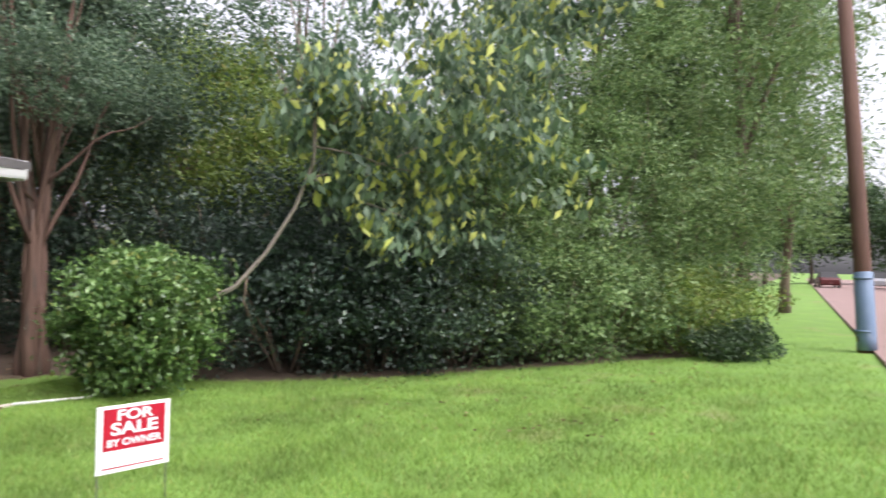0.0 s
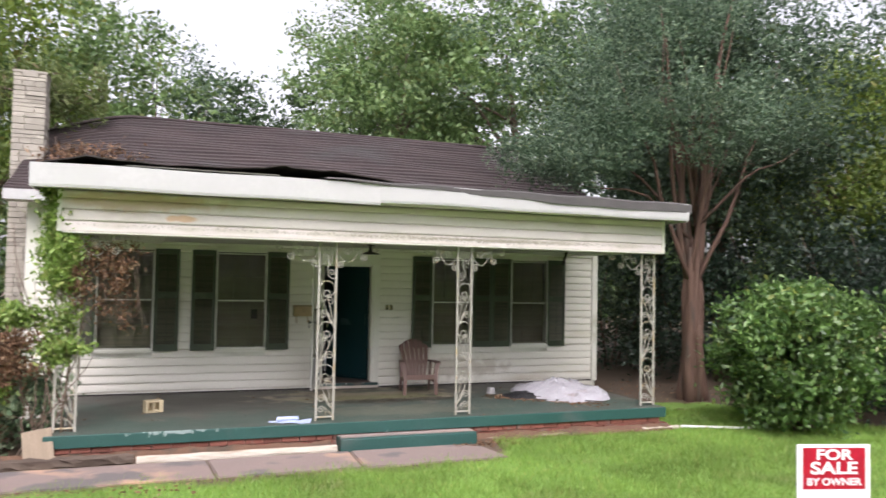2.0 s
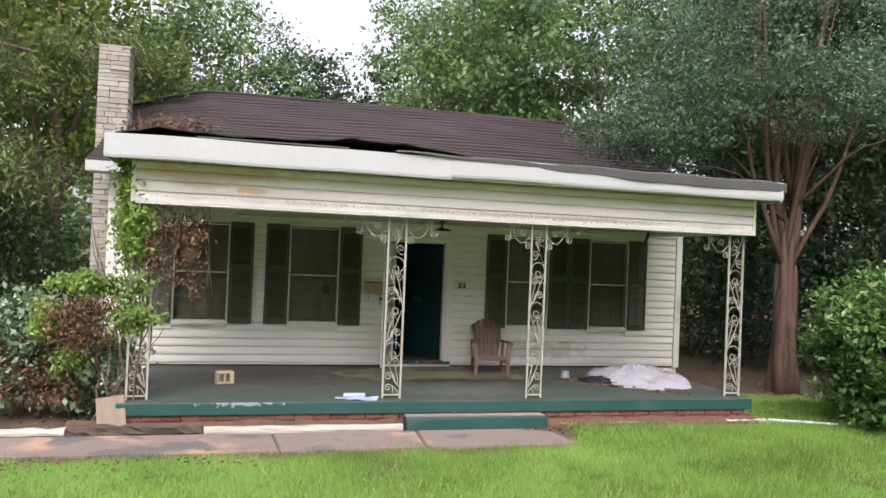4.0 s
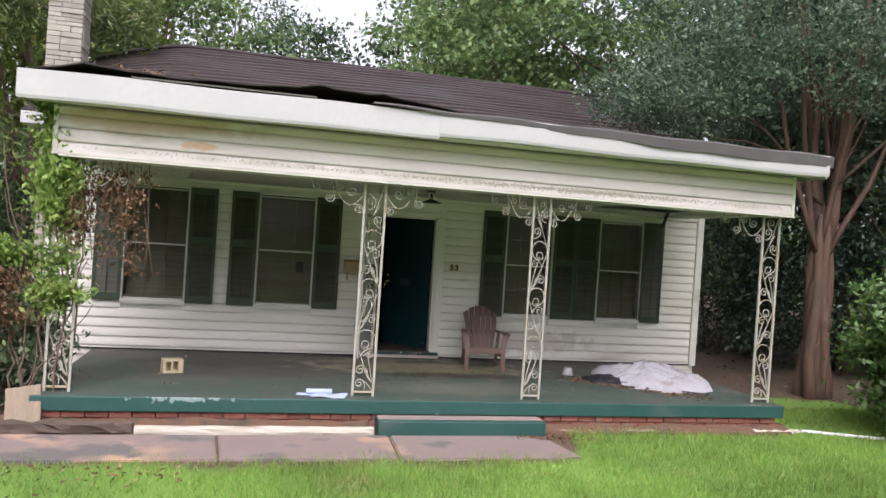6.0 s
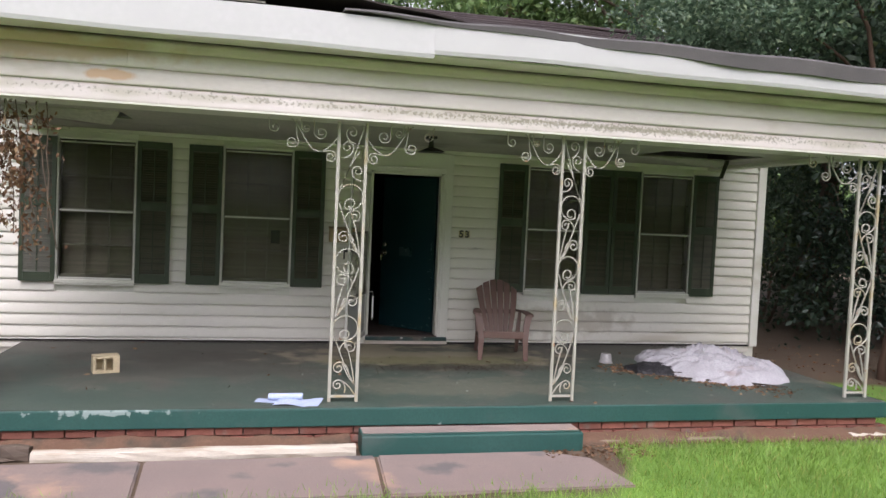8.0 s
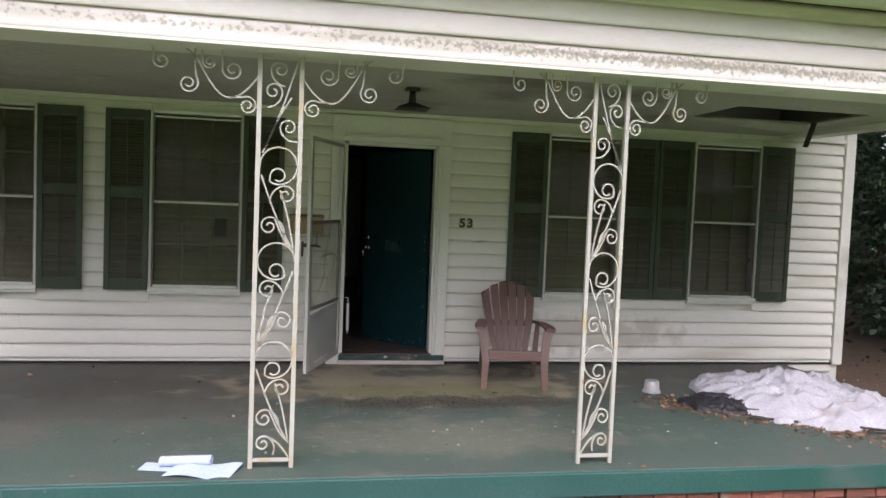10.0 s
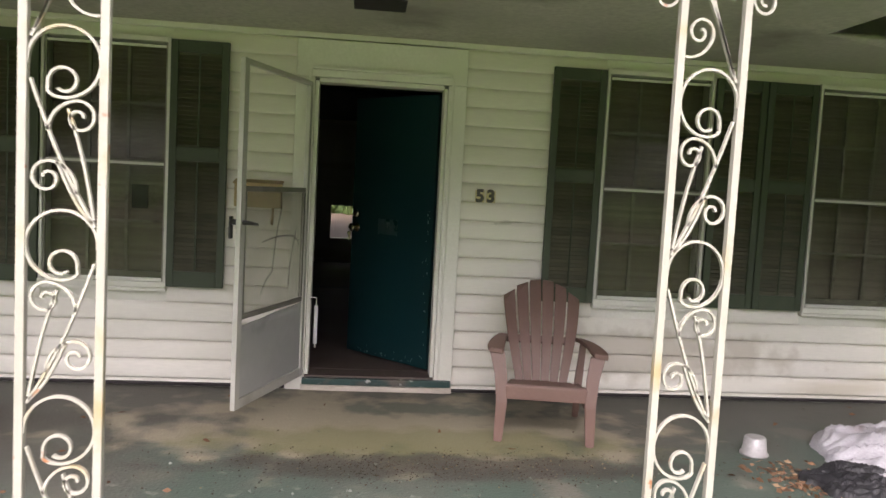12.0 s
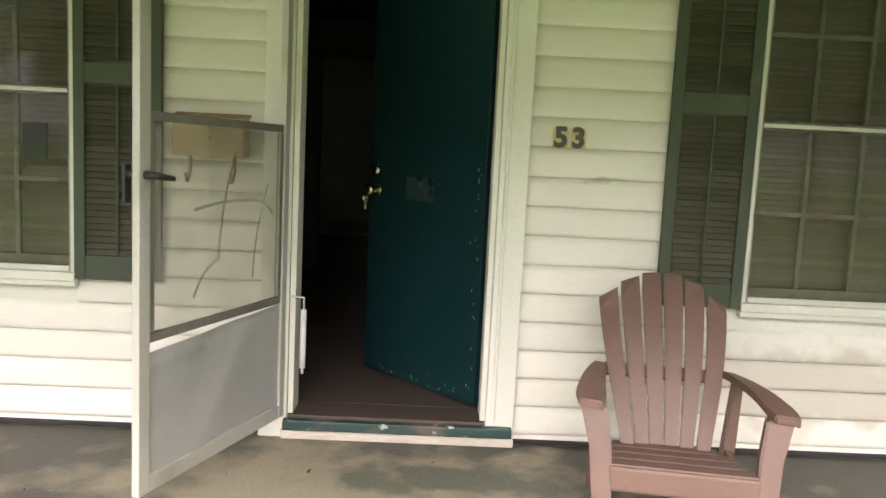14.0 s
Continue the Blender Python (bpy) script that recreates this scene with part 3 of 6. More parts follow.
roof = thing("roof", (0, 0, 0), 0, "dark brown shingle roof, sagging at the chimney end", "roof", kind="structure")
bm = bmesh.new()
XS = [-5.0 + 0.25 * i for i in range(41)]
courses = 24
for k in range(courses):
    f0, f1 = k / courses, (k + 1) / courses
    prev = None
    for x in XS:
        top = R_Z - ridge_drop(x)
        wob = 0.012 * math.sin(x * 2.3 + k * 0.9) + 0.02 * math.sin(x * 0.7 + 1)
        p = [Vector((x, E_Y + (R_Y - E_Y) * f0, E_Z + (top - E_Z) * f0 + wob + 0.030)), Vector((x, E_Y + (R_Y - E_Y) * f1, E_Z + (top - E_Z) * f1 + wob)), Vector((x, E_Y + (R_Y - E_Y) * f0, E_Z + (top - E_Z) * f0 + wob - 0.045))]
        cur = [bm.verts.new(v) for v in p]
        if prev:
            bm.faces.new((prev[0], cur[0], cur[1], prev[1]))
            bm.faces.new((prev[2], cur[2], cur[0], prev[0]))
        prev = cur
part("shingle_courses", bm, SHINGLE, roof)
bm = bmesh.new()
prev = None
for x in XS:
    top = R_Z - ridge_drop(x)
    cur = [bm.verts.new(v) for v in ((x, R_Y, top + 0.01), (x, 7.8, E_Z), (x, 7.8, E_Z - 0.1), (x, R_Y, top - 0.12), (x, E_Y, E_Z - 0.10), (x, E_Y, E_Z - 0.015))]
    if prev:
        for a, b in ((0, 1), (1, 2), (2, 3), (3, 4), (4, 5)):
            bm.faces.new((prev[a], cur[a], cur[b], prev[b]))
    prev = cur
part("rear_slope", bm, SHINGLE, roof)
part("ridge_cap", tube([(x, R_Y, R_Z - ridge_drop(x) + 0.012) for x in XS], 0.035, 6), SHINGLE, roof)
for s, x in ((-1, WL), (1, WR)):
    bm = bmesh.new()
    x0, x1 = (x, x + 0.12) if s < 0 else (x - 0.12, x)
    top = R_Z - 0.16 - (0.36 if s < 0 else 0)
    a = [bm.verts.new((x0, *p)) for p in ((0.0, 2.952), (BACK, 2.952), (R_Y, top))]
    b = [bm.verts.new((x1, *p)) for p in ((0.0, 2.952), (BACK, 2.952), (R_Y, top))]
    bm.faces.new(a), bm.faces.new(b[::-1])
    for i in range(3):
        bm.faces.new((a[i], a[(i + 1) % 3], b[(i + 1) % 3], b[i]))
    single("wall_gable", bm, SIDING, "white gable end wall under the roof", "wall", kind="structure")
for x0, x1 in ((-5.0, -4.30), (4.24, 5.0)):
    single("trim_eave", box(x0, x1, -0.425, -0.402, 2.80, 2.945, 0.004), FASCIA, "white eave board of the main roof", "fascia", kind="structure")
    single("trim_soffit", box(x0, x1, -0.40, 0.018, 2.80, 2.815), TRIM, "white soffit under the main eave", "soffit", kind="structure")
single("trim_corner", box(WL - 0.02, WL + 0.12, -0.022, 0.018, -0.30, 2.80, 0.004), TRIM, "white corner board of the house", "trim", kind="structure")
single("trim_corner", box(WR - 0.09, WR + 0.02, -0.026, 0.018, 0.0, 2.80, 0.004), TRIM, "white corner board of the house", "trim", kind="structure")

# porch roof deck and its buckled front edge
proof = thing("porch_roof", (0, 0, 0), 0, "low porch roof with buckled felt along its front edge", "roof", kind="structure")
bm = bmesh.new()
a = [bm.verts.new(v) for v in ((-4.28, -3.22, 2.955), (4.23, -3.22, 2.925), (4.23, 0.62, 3.37), (-4.28, 0.62, 3.40))]
b = [bm.verts.new(v.co - Vector((0, 0, 0.05))) for v in a]
bm.faces.new(a), bm.faces.new(b[::-1])
for i in range(4):
    bm.faces.new((a[i], b[i], b[(i + 1) % 4], a[(i + 1) % 4]))
part("roof_deck", bm, FELT, proof)
fascia = thing("trim_fascia", (0, 0, 0), 0, "bright white metal fascia along the porch roof", "fascia", kind="structure")
for x0, x1, z0, z1, dz in ((-4.29, -0.42, 2.715, 2.975, 0), (-0.424, 4.21, 2.745, 2.985, -0.028)):
    bm = bmesh.new()
    prev = None
    n = 24
    for i in range(n + 1):
        x = x0 + (x1 - x0) * i / n
        dip = dz * i / n + 0.006 * math.sin(x * 3.1)
        yb = -3.25 - 0.012 * math.sin(x * 1.7 + 0.5) - (0.004 if x0 > -1 else 0)
        cur = [bm.verts.new(v) for v in ((x, yb, z1 + dip), (x, yb - 0.004, z0 + dip + 0.03), (x, yb + 0.004, z0 + dip), (x, yb + 0.025, z0 + dip + 0.006), (x, yb + 0.022, z1 + dip))]
        if prev:
            for k in range(5):
                bm.faces.new((prev[k], cur[k], cur[(k + 1) % 5], prev[(k + 1) % 5]))
        else:
            bm.faces.new(cur)
        prev = cur
    bm.faces.new(prev[::-1])
    bmesh.ops.recalc_face_normals(bm, faces=bm.faces[:])
    part("fascia_sheet", bm, FASCIA, fascia)
part("fascia_return", box(-4.30, -4.275, -3.235, -0.42, 2.72, 2.97, 0.004), FASCIA, fascia)
part("fascia_return", box(4.205, 4.23, -3.215, -0.42, 2.70, 2.92, 0.004), FASCIA, fascia)
single("trim_soffit_porch", box(-4.26, 4.20, -3.215, -2.925, 2.735, 2.75), TRIM, "shaded white soffit under the porch fascia", "soffit", kind="structure")

# porch beam behind its siding
beam = single("wall_beam", box(-4.03, 4.03, -2.90, -2.60, 2.262, 2.73), TRIM, "white boarded beam over the porch posts", "beam", kind="structure")
for x0, x1 in ((-4.03, -3.85), (3.85, 4.03)):
    single("wall_beam_side", box(x0, x1, -2.598, 0.0, 2.262, 2.73), TRIM, "white boarded side beam of the porch", "beam", kind="structure")
single("trim_beam", box(-3.99, 4.05, -2.935, -2.60, 2.245, 2.260, 0.003), TRIM, "white strip closing the bottom of the beam", "trim", kind="structure")

# ---- trees and shrubs ----
bush = thing("round_bush", (5.88, -3.66, float(ground_z(5.88, -3.66))), 0, "dense rounded green bush at the edge of the lawn", "bush")
c, pts = clumps((0, 0, 0), (1.0, 1.0, 1.0), 330, 80, 0.15, 0.70, -0.95, 0.22)
flat = (np.abs(pts) ** 3.2).sum(axis=1) ** (1 / 3.2) / (np.linalg.norm(pts, axis=1) + 1e-6)
pts = pts / np.clip(flat, 0.72, 1)[:, None] * np.array([0.88, 0.88, 0.84]) + np.array([0, 0, 1.12])
ob = new("crown", leaves("crown", pts, 0.10, L_BUSH, 0.5))
ob.parent = bush
for i in range(9):
    a = i * 0.7
    bm = tube(wobble((0.12 * math.cos(a), 0.12 * math.sin(a), -0.1), (0.7 * math.cos(a), 0.7 * math.sin(a), 1.5), 5, 0.06, i), [0.03, 0.028, 0.022, 0.018, 0.012, 0.006], 6)
    part("stem", bm, BARK, bush)

# crape myrtle beside the house
myr = thing("crape_myrtle", (6.15, -0.92, -0.28), 0, "tall grey-green crape myrtle with peeling cinnamon trunks", "tree")
for k, (ox, oy, rr) in enumerate(((0, 0, 0.15), (0.12, -0.06, 0.085), (-0.11, -0.08, 0.085), (0.05, 0.12, 0.09), (-0.09, 0.08, 0.08), (0.02, -0.13, 0.07))):
    spine = [(ox * (1.35 - 0.12 * m) + 0.03 * math.sin(m * 1.3 + k), oy * (1.35 - 0.12 * m) + 0.02 * math.cos(m * 1.9 + k), -0.25 + 0.43 * m) for m in range(8)]
    bm = bmesh.new()
    tube(spine, [rr * 1.3, rr * 1.12, rr * 1.0, rr * 1.08, rr * 1.0, rr * 0.92, rr * 0.8, rr * 0.35], 9, bm)
    part("trunk", bm, BARKRED, myr)
r3 = random.Random(12)
for i, (dx, dy, dz, rr) in enumerate(((0.75, -0.3, 7.4, 0.100), (1.05, 0.5, 6.8, 0.075), (-0.55, 0.3, 7.2, 0.075), (-0.95, -0.5, 6.4, 0.055), (0.25, -0.8, 6.6, 0.05), (-1.5, 0.2, 6.0, 0.045), (1.6, -0.4, 6.2, 0.045), (0.1, 0.9, 7.0, 0.06))):
    bm = tube(wobble((0.07 * math.cos(i * 0.8), 0.07 * math.sin(i * 0.8), 2.05), (dx, dy, dz), 7, 0.09, i + 40), [rr, rr * 0.95, rr * 0.85, rr * 0.72, rr * 0.58, rr * 0.42, rr * 0.26, rr * 0.12], 7)
    part("limb", bm, BARKRED, myr)
for i in range(16):
    a, k = r3.uniform(0, 6.28), r3.uniform(0.3, 1.0)
    z0 = r3.uniform(2.9, 4.4)
    part("limb", tube(wobble((0.04, 0.0, z0), (k * math.cos(a), k * math.sin(a), z0 + r3.uniform(1.4, 2.8)), 5, 0.09, i + 140), [0.020, 0.018, 0.015, 0.012, 0.008, 0.004], 5), BARKRED, myr)
for i, (p0, mid, tip) in enumerate((((-0.05, 0.0, 2.9), (-0.9, 0.1, 3.65), (-2.6, 0.15, 3.85)), ((-0.1, 0.1, 3.1), (-0.8, 0.4, 4.0), (-2.2, 0.5, 4.6)), ((0.1, -0.1, 3.2), (0.8, -0.4, 4.0), (1.9, -0.6, 4.6)), ((-0.05, -0.1, 3.3), (-0.6, -0.6, 4.2), (-1.3, -1.0, 4.9)))):
    path = [Vector(p0).lerp(Vector(mid), f / 3) for f in range(3)] + [Vector(mid).lerp(Vector(tip), f / 4) + Vector((0, 0.03 * math.sin(f * 2 + i), 0.05 * math.sin(f * 1.7))) for f in range(5)]
    part("limb", tube(path, [0.030, 0.028, 0.025, 0.022, 0.018, 0.014, 0.010, 0.005], 6), BARKRED, myr)
part("burl", tube(wobble((0.06, -0.13, 0.92), (0.05, -0.15, 1.36), 5, 0.015, 1), [0.03, 0.075, 0.10, 0.095, 0.07, 0.03], 9), BARKRED, myr)
c1, p1 = clumps((-0.2, 0.4, 7.0), (3.7, 3.0, 2.5), 165, 120, 0.27, 0.30, -0.8, 0.9)
c2, p2 = clumps((-2.45, 0.15, 4.22), (1.35, 0.75, 0.42), 95, 70, 0.17, 0.3)
c3, p3 = clumps((-1.5, 0.2, 4.95), (1.2, 1.0, 0.45), 70, 70, 0.20, 0.3)
c4, p4 = clumps((-0.5, -0.9, 5.0), (1.7, 0.8, 0.8), 95, 70, 0.20, 0.3)
c5, p5 = clumps((1.7, 0.0, 5.2), (1.3, 1.3, 0.7), 60, 70, 0.22, 0.3)
ob = new("crown", leaves("crown", np.concatenate([p1, p2, p3, p4, p5]), 0.075, L_MYRTLE, 0.5))
ob.parent = myr

# conifer whose boughs hang over the chimney
con = thing("feathery_conifer", (-8.6, 2.6, -0.25), 0, "large feathery conifer with drooping boughs beside the chimney", "tree")
bm = tube(wobble((0, 0, -0.2), (0.4, 0.3, 12.5), 9, 0.06, 5), [0.34, 0.28, 0.26, 0.23, 0.2, 0.17, 0.14, 0.1, 0.06, 0.03], 9)
pp = []
r4 = random.Random(4)
for i in range(95):
    h = r4.uniform(0.9, 12.0)
    a = r4.uniform(0, 2 * math.pi)
    ln = r4.uniform(2.2, 3.9) * (1 - 0.045 * h)
    tip = Vector((math.cos(a) * ln, math.sin(a) * ln, h - r4.uniform(0.1, 0.9)))
    base = Vector((0.03 * h, 0.02 * h, h))
    tube(wobble(base, tip, 4, 0.08, i), [0.045, 0.035, 0.025, 0.015, 0.006], 5, bm)
    n = 430
    f = rng.uniform(0.3, 1.08, n)
    q = np.array(base)[None] + (np.array(tip - base))[None] * f[:, None]
    q += rng.normal(size=(n, 3)) * np.array([0.28, 0.28, 0.16]) * (0.5 + f[:, None] * 0.6)
    q[:, 2] -= np.abs(rng.normal(size=n)) * 0.28
    pp.append(q)
part("trunk", bm, BARK, con)
part("bough", tube(wobble((0.1, 0.1, 5.6), (4.2, 0.2, 5.1), 6, 0.08, 77), [0.06, 0.05, 0.04, 0.03, 0.022, 0.014, 0.006], 6), BARK, con)
q = np.stack([rng.uniform(2.2, 4.7, 5200), rng.normal(size=5200) * 0.42 + 0.1, 5.25 + rng.normal(size=5200) * 0.24], 1)
pp.append(q[np.sin(q[:, 0] * 5.5) + np.cos(q[:, 1] * 6 + q[:, 0]) > -0.5])
ob = new("crown", leaves("crown", np.concatenate(pp), 0.17, L_PINE, 0.22, 0.35))
ob.parent = con

# leaning tree whose hanging leaves fill the corner of the lawn
GREYBARK = mat("pale_grey_bark", (0.17, 0.145, 0.115), (0.24, 0.21, 0.17), 5, 0.85, 0.6, 30, stretch=(2, 2, 0.6))
drp = thing("leaning_tree", (6.9, -4.4, float(ground_z(6.9, -4.4))), 0, "leaning tree with long hanging yellow-tinged leaves over the hedge", "tree")
part("trunk", tube([(-1.0, 0.7, -0.1), (-0.71, 0.34, 1.13), (-0.17, -0.27, 1.57), (0.11, -0.62, 2.10), (0.37, -0.96, 2.82), (0.52, -1.18, 3.54), (0.54, -1.20, 4.35), (0.40, -1.00, 5.13), (0.2, -0.8, 6.4)], [0.055, 0.045, 0.038, 0.034, 0.031, 0.028, 0.026, 0.022, 0.012], 8), GREYBARK, drp)
for i, (x, y, z) in enumerate(((3.0, -3.0, 4.4), (2.3, -2.4, 3.6), (3.6, -3.9, 5.2), (0.4, -1.6, 5.6), (2.2, -2.8, 6.2), (4.4, -4.6, 5.6), (1.6, -2.6, 2.6))):
    part("limb", tube(wobble((0.5, -1.15, 3.3 + 0.5 * (i % 3)), (x, y, z), 6, 0.14, 30 + i), [0.024, 0.021, 0.018, 0.014, 0.010, 0.007, 0.004], 6), GREYBARK, drp)
part("limb", tube([(-0.05, -0.4, 1.75), (0.0, -0.3, 1.35), (0.2, -0.45, 0.75)], [0.02, 0.016, 0.006], 6), BARK, drp)
c1, p1 = clumps((2.6, -2.7, 4.6), (2.3, 2.2, 1.7), 105, 34, 0.22, 0.3)
c2, p2 = clumps((2.2, -2.2, 2.5), (1.3, 1.2, 0.7), 34, 30, 0.20, 0.3)
c3, p3 = clumps((3.2, -3.2, 7.2), (2.8, 2.8, 1.6), 70, 40, 0.28, 0.3)
c4, p4 = clumps((0.75, -1.35, 4.6), (0.75, 0.75, 1.3), 40, 30, 0.22, 0.2)
c5, p5 = clumps((0.9, -1.5, 3.2), (0.5, 0.5, 0.45), 12, 26, 0.16, 0.2)
p3 = np.concatenate([p3, p4, p5])
ob = new("crown", leaves("crown", np.concatenate([p1, p2, p3]), 0.235, L_DROOP, 0.42, 0.75))
ob.parent = drp

# shrubs of the wild hedge
HEDGE = [(8.6, -4.3, 1.7, 2.6), (9.6, -5.6, 1.6, 2.4), (10.6, -6.8, 1.6, 2.5), (11.6, -8.0, 1.6, 2.3), (12.6, -9.1, 1.5, 2.0), (13.4, -10.4, 1.3, 1.5), (9.8, -4.4, 2.0, 3.8), (12.0, -6.6, 2.1, 5.2), (14.0, -8.6, 2.1, 5.6), (13.6, -6.6, 2.2, 8.0), (15.6, -9.4, 2.1, 8.2), (17.0, -10.4, 1.6, 4.6)]
for i, (x, y, rad, h) in enumerate(HEDGE):
    s = thing("hedge_shrub", (x, y, float(ground_z(x, y))), 0, "overgrown dark shrub tangled with vines beside the lawn", "shrub", "overgrown hedge")
    c, pts = clumps((0, 0, h * 0.5), (rad, rad, h * 0.55), int(60 + 46 * h), 66, 0.24, 0.55, -0.9)
    # leaf tone per shrub: canopy shade is in the L_DARK and L_SHADE colours
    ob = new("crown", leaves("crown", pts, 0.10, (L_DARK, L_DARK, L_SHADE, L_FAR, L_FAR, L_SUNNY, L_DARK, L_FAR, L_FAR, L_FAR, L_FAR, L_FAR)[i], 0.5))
    ob.parent = s
    for k in range(6):
        a = k * 1.05
        bm = tube(wobble((0.15 * math.cos(a), 0.15 * math.sin(a), -0.1), (rad * 0.6 * math.cos(a), rad * 0.6 * math.sin(a), h * 0.75), 5, 0.1, k + i * 9), [0.035, 0.03, 0.025, 0.02, 0.014, 0.006], 5)
        part("stem", bm, BARK, s)
low = thing("low_bush", (12.3, -11.5, float(ground_z(12.3, -11.5))), 0, "low dark green bush at the lawn's edge", "bush")
c, pts = clumps((0, 0, 0.3), (0.75, 0.75, 0.42), 90, 60, 0.12, 0.5)
ob = new("crown", leaves("crown", pts, 0.08, L_DEEP, 0.5))
ob.parent = low

# shrubs on the chimney side of the house
for i, (x, y, rad, h, m) in enumerate(((-8.6, 0.4, 1.7, 2.6, L_DEEP), (-7.0, 3.0, 1.4, 2.8, L_DEEP), (-10.6, -1.2, 1.9, 2.5, L_FAR), (-9.4, 4.4, 2.2, 4.0, L_DEEP), (-11.5, 1.5, 2.2, 4.2, L_DEEP))):
    s = thing("side_shrub", (x, y, -0.3), 0, "dark leafy shrub in the shade of the conifer", "shrub", "shrubs beside the chimney")
    c, pts = clumps((0, 0, h * 0.5), (rad, rad, h * 0.52), 170, 60, 0.22, 0.55, -0.9)
    ob = new("crown", leaves("crown", pts, 0.10, m, 0.5))
    ob.parent = s
    for k in range(5):
        a = k * 1.26 + i
        part("stem", tube(wobble((0.2 * math.cos(a), 0.2 * math.sin(a), -0.1), (rad * 0.7 * math.cos(a), rad * 0.7 * math.sin(a), h * 0.85), 5, 0.12, k + i * 17), [0.04, 0.035, 0.028, 0.02, 0.014, 0.006], 5), BARK, s)

# woods behind
WOODS = [(-14, 14, 14, 4.5, L_FAR), (-8.5, 13.5, 12, 3.8, L_SUNNY), (-5.2, 17, 11.5, 3.4, L_FAR), (0.2, 21, 10.0, 3.2, L_DEEP), (5.8, 15, 13.5, 3.6, L_FAR), (8.2, 12, 12.5, 4.0, L_FAR),
         (12.0, 9, 13.5, 4.0, L_FAR), (9.5, 4.8, 11, 2.8, L_MYRTLE), (8.9, 1.4, 8.5, 2.2, L_SHADE), (13.5, 3.2, 8.5, 3.0, L_SUNNY), (17.5, 5.5, 9.5, 4.2, L_SUNNY), (14.0, -0.6, 6.0, 2.4, L_SUNNY), (18.5, -1.5, 6.6, 3.2, L_FAR),
         (19.5, -7.2, 12.0, 3.4, L_DEEP), (-16, 5.0, 14, 4.6, L_PINE), (-19, -1, 13, 4.5, L_FAR), (-1.6, 15.5, 7.2, 2.6, L_FAR), (7.0, 25, 17, 4, L_FAR), (-11, 22, 15, 4.6, L_DEEP), (9, 22, 15, 5, L_DEEP), (24, 0, 7.5, 4, L_FAR)]
for i, (x, y, h, rad, m) in enumerate(WOODS):
    tree("woodland_tree", (x, y, -0.25), h, (rad, rad, h * 0.36), h * 0.63, 125, 110 if y > 8 or x < 0 else 220, 0.50, 0.23 if y > 8 or x < 0 else 0.14, m, None, 0.17 + 0.008 * h, "tall leafy woodland tree behind the house", "tree", "woods behind the house", 0.1, 0.55, 9, -0.95, 0.4, (0, 0), 0.35, i * 11 + 3)
for i, (x, y, h, rad) in enumerate(((16, 1.0, 13.0, 3.0), (21, 3.5, 15.0, 3.4), (-3.0, 19.0, 12.5, 2.8))):
    tree("slender_tree", (x, y, -0.25), h, (rad, rad, h * 0.30), h * 0.68, 70, 60, 0.38, 0.17, L_MYRTLE, None, 0.16, "slender tree with thin lacy crown against the sky", "tree", "slender trees", 0.1, 0.5, 12, -0.95, 0.3, (0, 0), 0.35, i * 5 + 211)
# undergrowth beneath the woods
for i, (x, y, rad, h) in enumerate(((8.2, 1.2, 1.6, 2.9), (9.8, -1.6, 1.8, 3.4), (11.4, -3.8, 1.9, 3.2), (7.6, 4.2, 1.7, 3.0), (11.5, 2.0, 2.1, 3.4), (14.5, -5.5, 2.2, 3.8), (10.5, 6.5, 2.4, 4.0), (15.5, 0.5, 2.4, 4.0))):
    s = thing("undergrowth_shrub", (x, y, -0.28), 0, "shaded undergrowth shrub among the trunks", "shrub", "undergrowth")
    c, pts = clumps((0, 0, h * 0.5), (rad, rad, h * 0.5), 120, 60, 0.3, 0.45, -0.9)
    # darker leaf colour near the house stands for deeper shade there
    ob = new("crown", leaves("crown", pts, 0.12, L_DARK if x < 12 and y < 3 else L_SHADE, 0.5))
    ob.parent = s
    for k in range(5):
        a = k * 1.26 + i
        part("stem", tube(wobble((0.2 * math.cos(a), 0.2 * math.sin(a), -0.1), (rad * 0.7 * math.cos(a), rad * 0.7 * math.sin(a), h * 0.9), 5, 0.12, k + i * 13), [0.04, 0.035, 0.028, 0.02, 0.014, 0.006], 5), BARK, s)
# conifers by the street
for i, (x, y, h, rad) in enumerate(((18.6, -11.2, 15, 3.1), (23, -9.6, 13, 2.6), (29, -12.1, 14, 2.4))):
    tree("street_conifer", (x, y, 0.0), h, (rad, rad, h * 0.45), h * 0.57, 330, 72, 0.42, 0.21, L_FAR, None, 0.2, "tall dark evergreen beside the street", "tree", "evergreens by the street", 0.3, 0.3, 10, -0.98, 0.3, (0, 0), 0.2, i + 91)
# trees along the street; unseen row across it added to darken window reflections
for i, (x, y, h, rad) in enumerate(((60, -7, 10, 4.5), (75, -4, 12, 5), (97, -9, 12, 5), (98, -14, 11, 5), (97, -19, 12, 5), (98, -25, 11, 5), (70, -26, 9, 4), (48, -30, 10, 5), (30, -36, 11, 5), (20, -37, 11, 5), (11, -36, 11, 5), (2, -37, 11, 5), (-7, -36, 11, 5), (-16, -37, 11, 5), (-26, -34, 12, 5), (-36, -22, 12, 5), (-30, -8, 14, 5))):
    tree("street_tree", (x, y, 0.1), h, (rad, rad, h * 0.38), h * 0.6, 130, 70, 0.9, 0.42, L_DEEP, None, 0.25, "leafy tree along the street, those across it unseen and added for reflections", "tree", "trees along the street", 0.1, 0.55, 7, -0.95, 0.4, (0, 0), 0.35, i + 131)

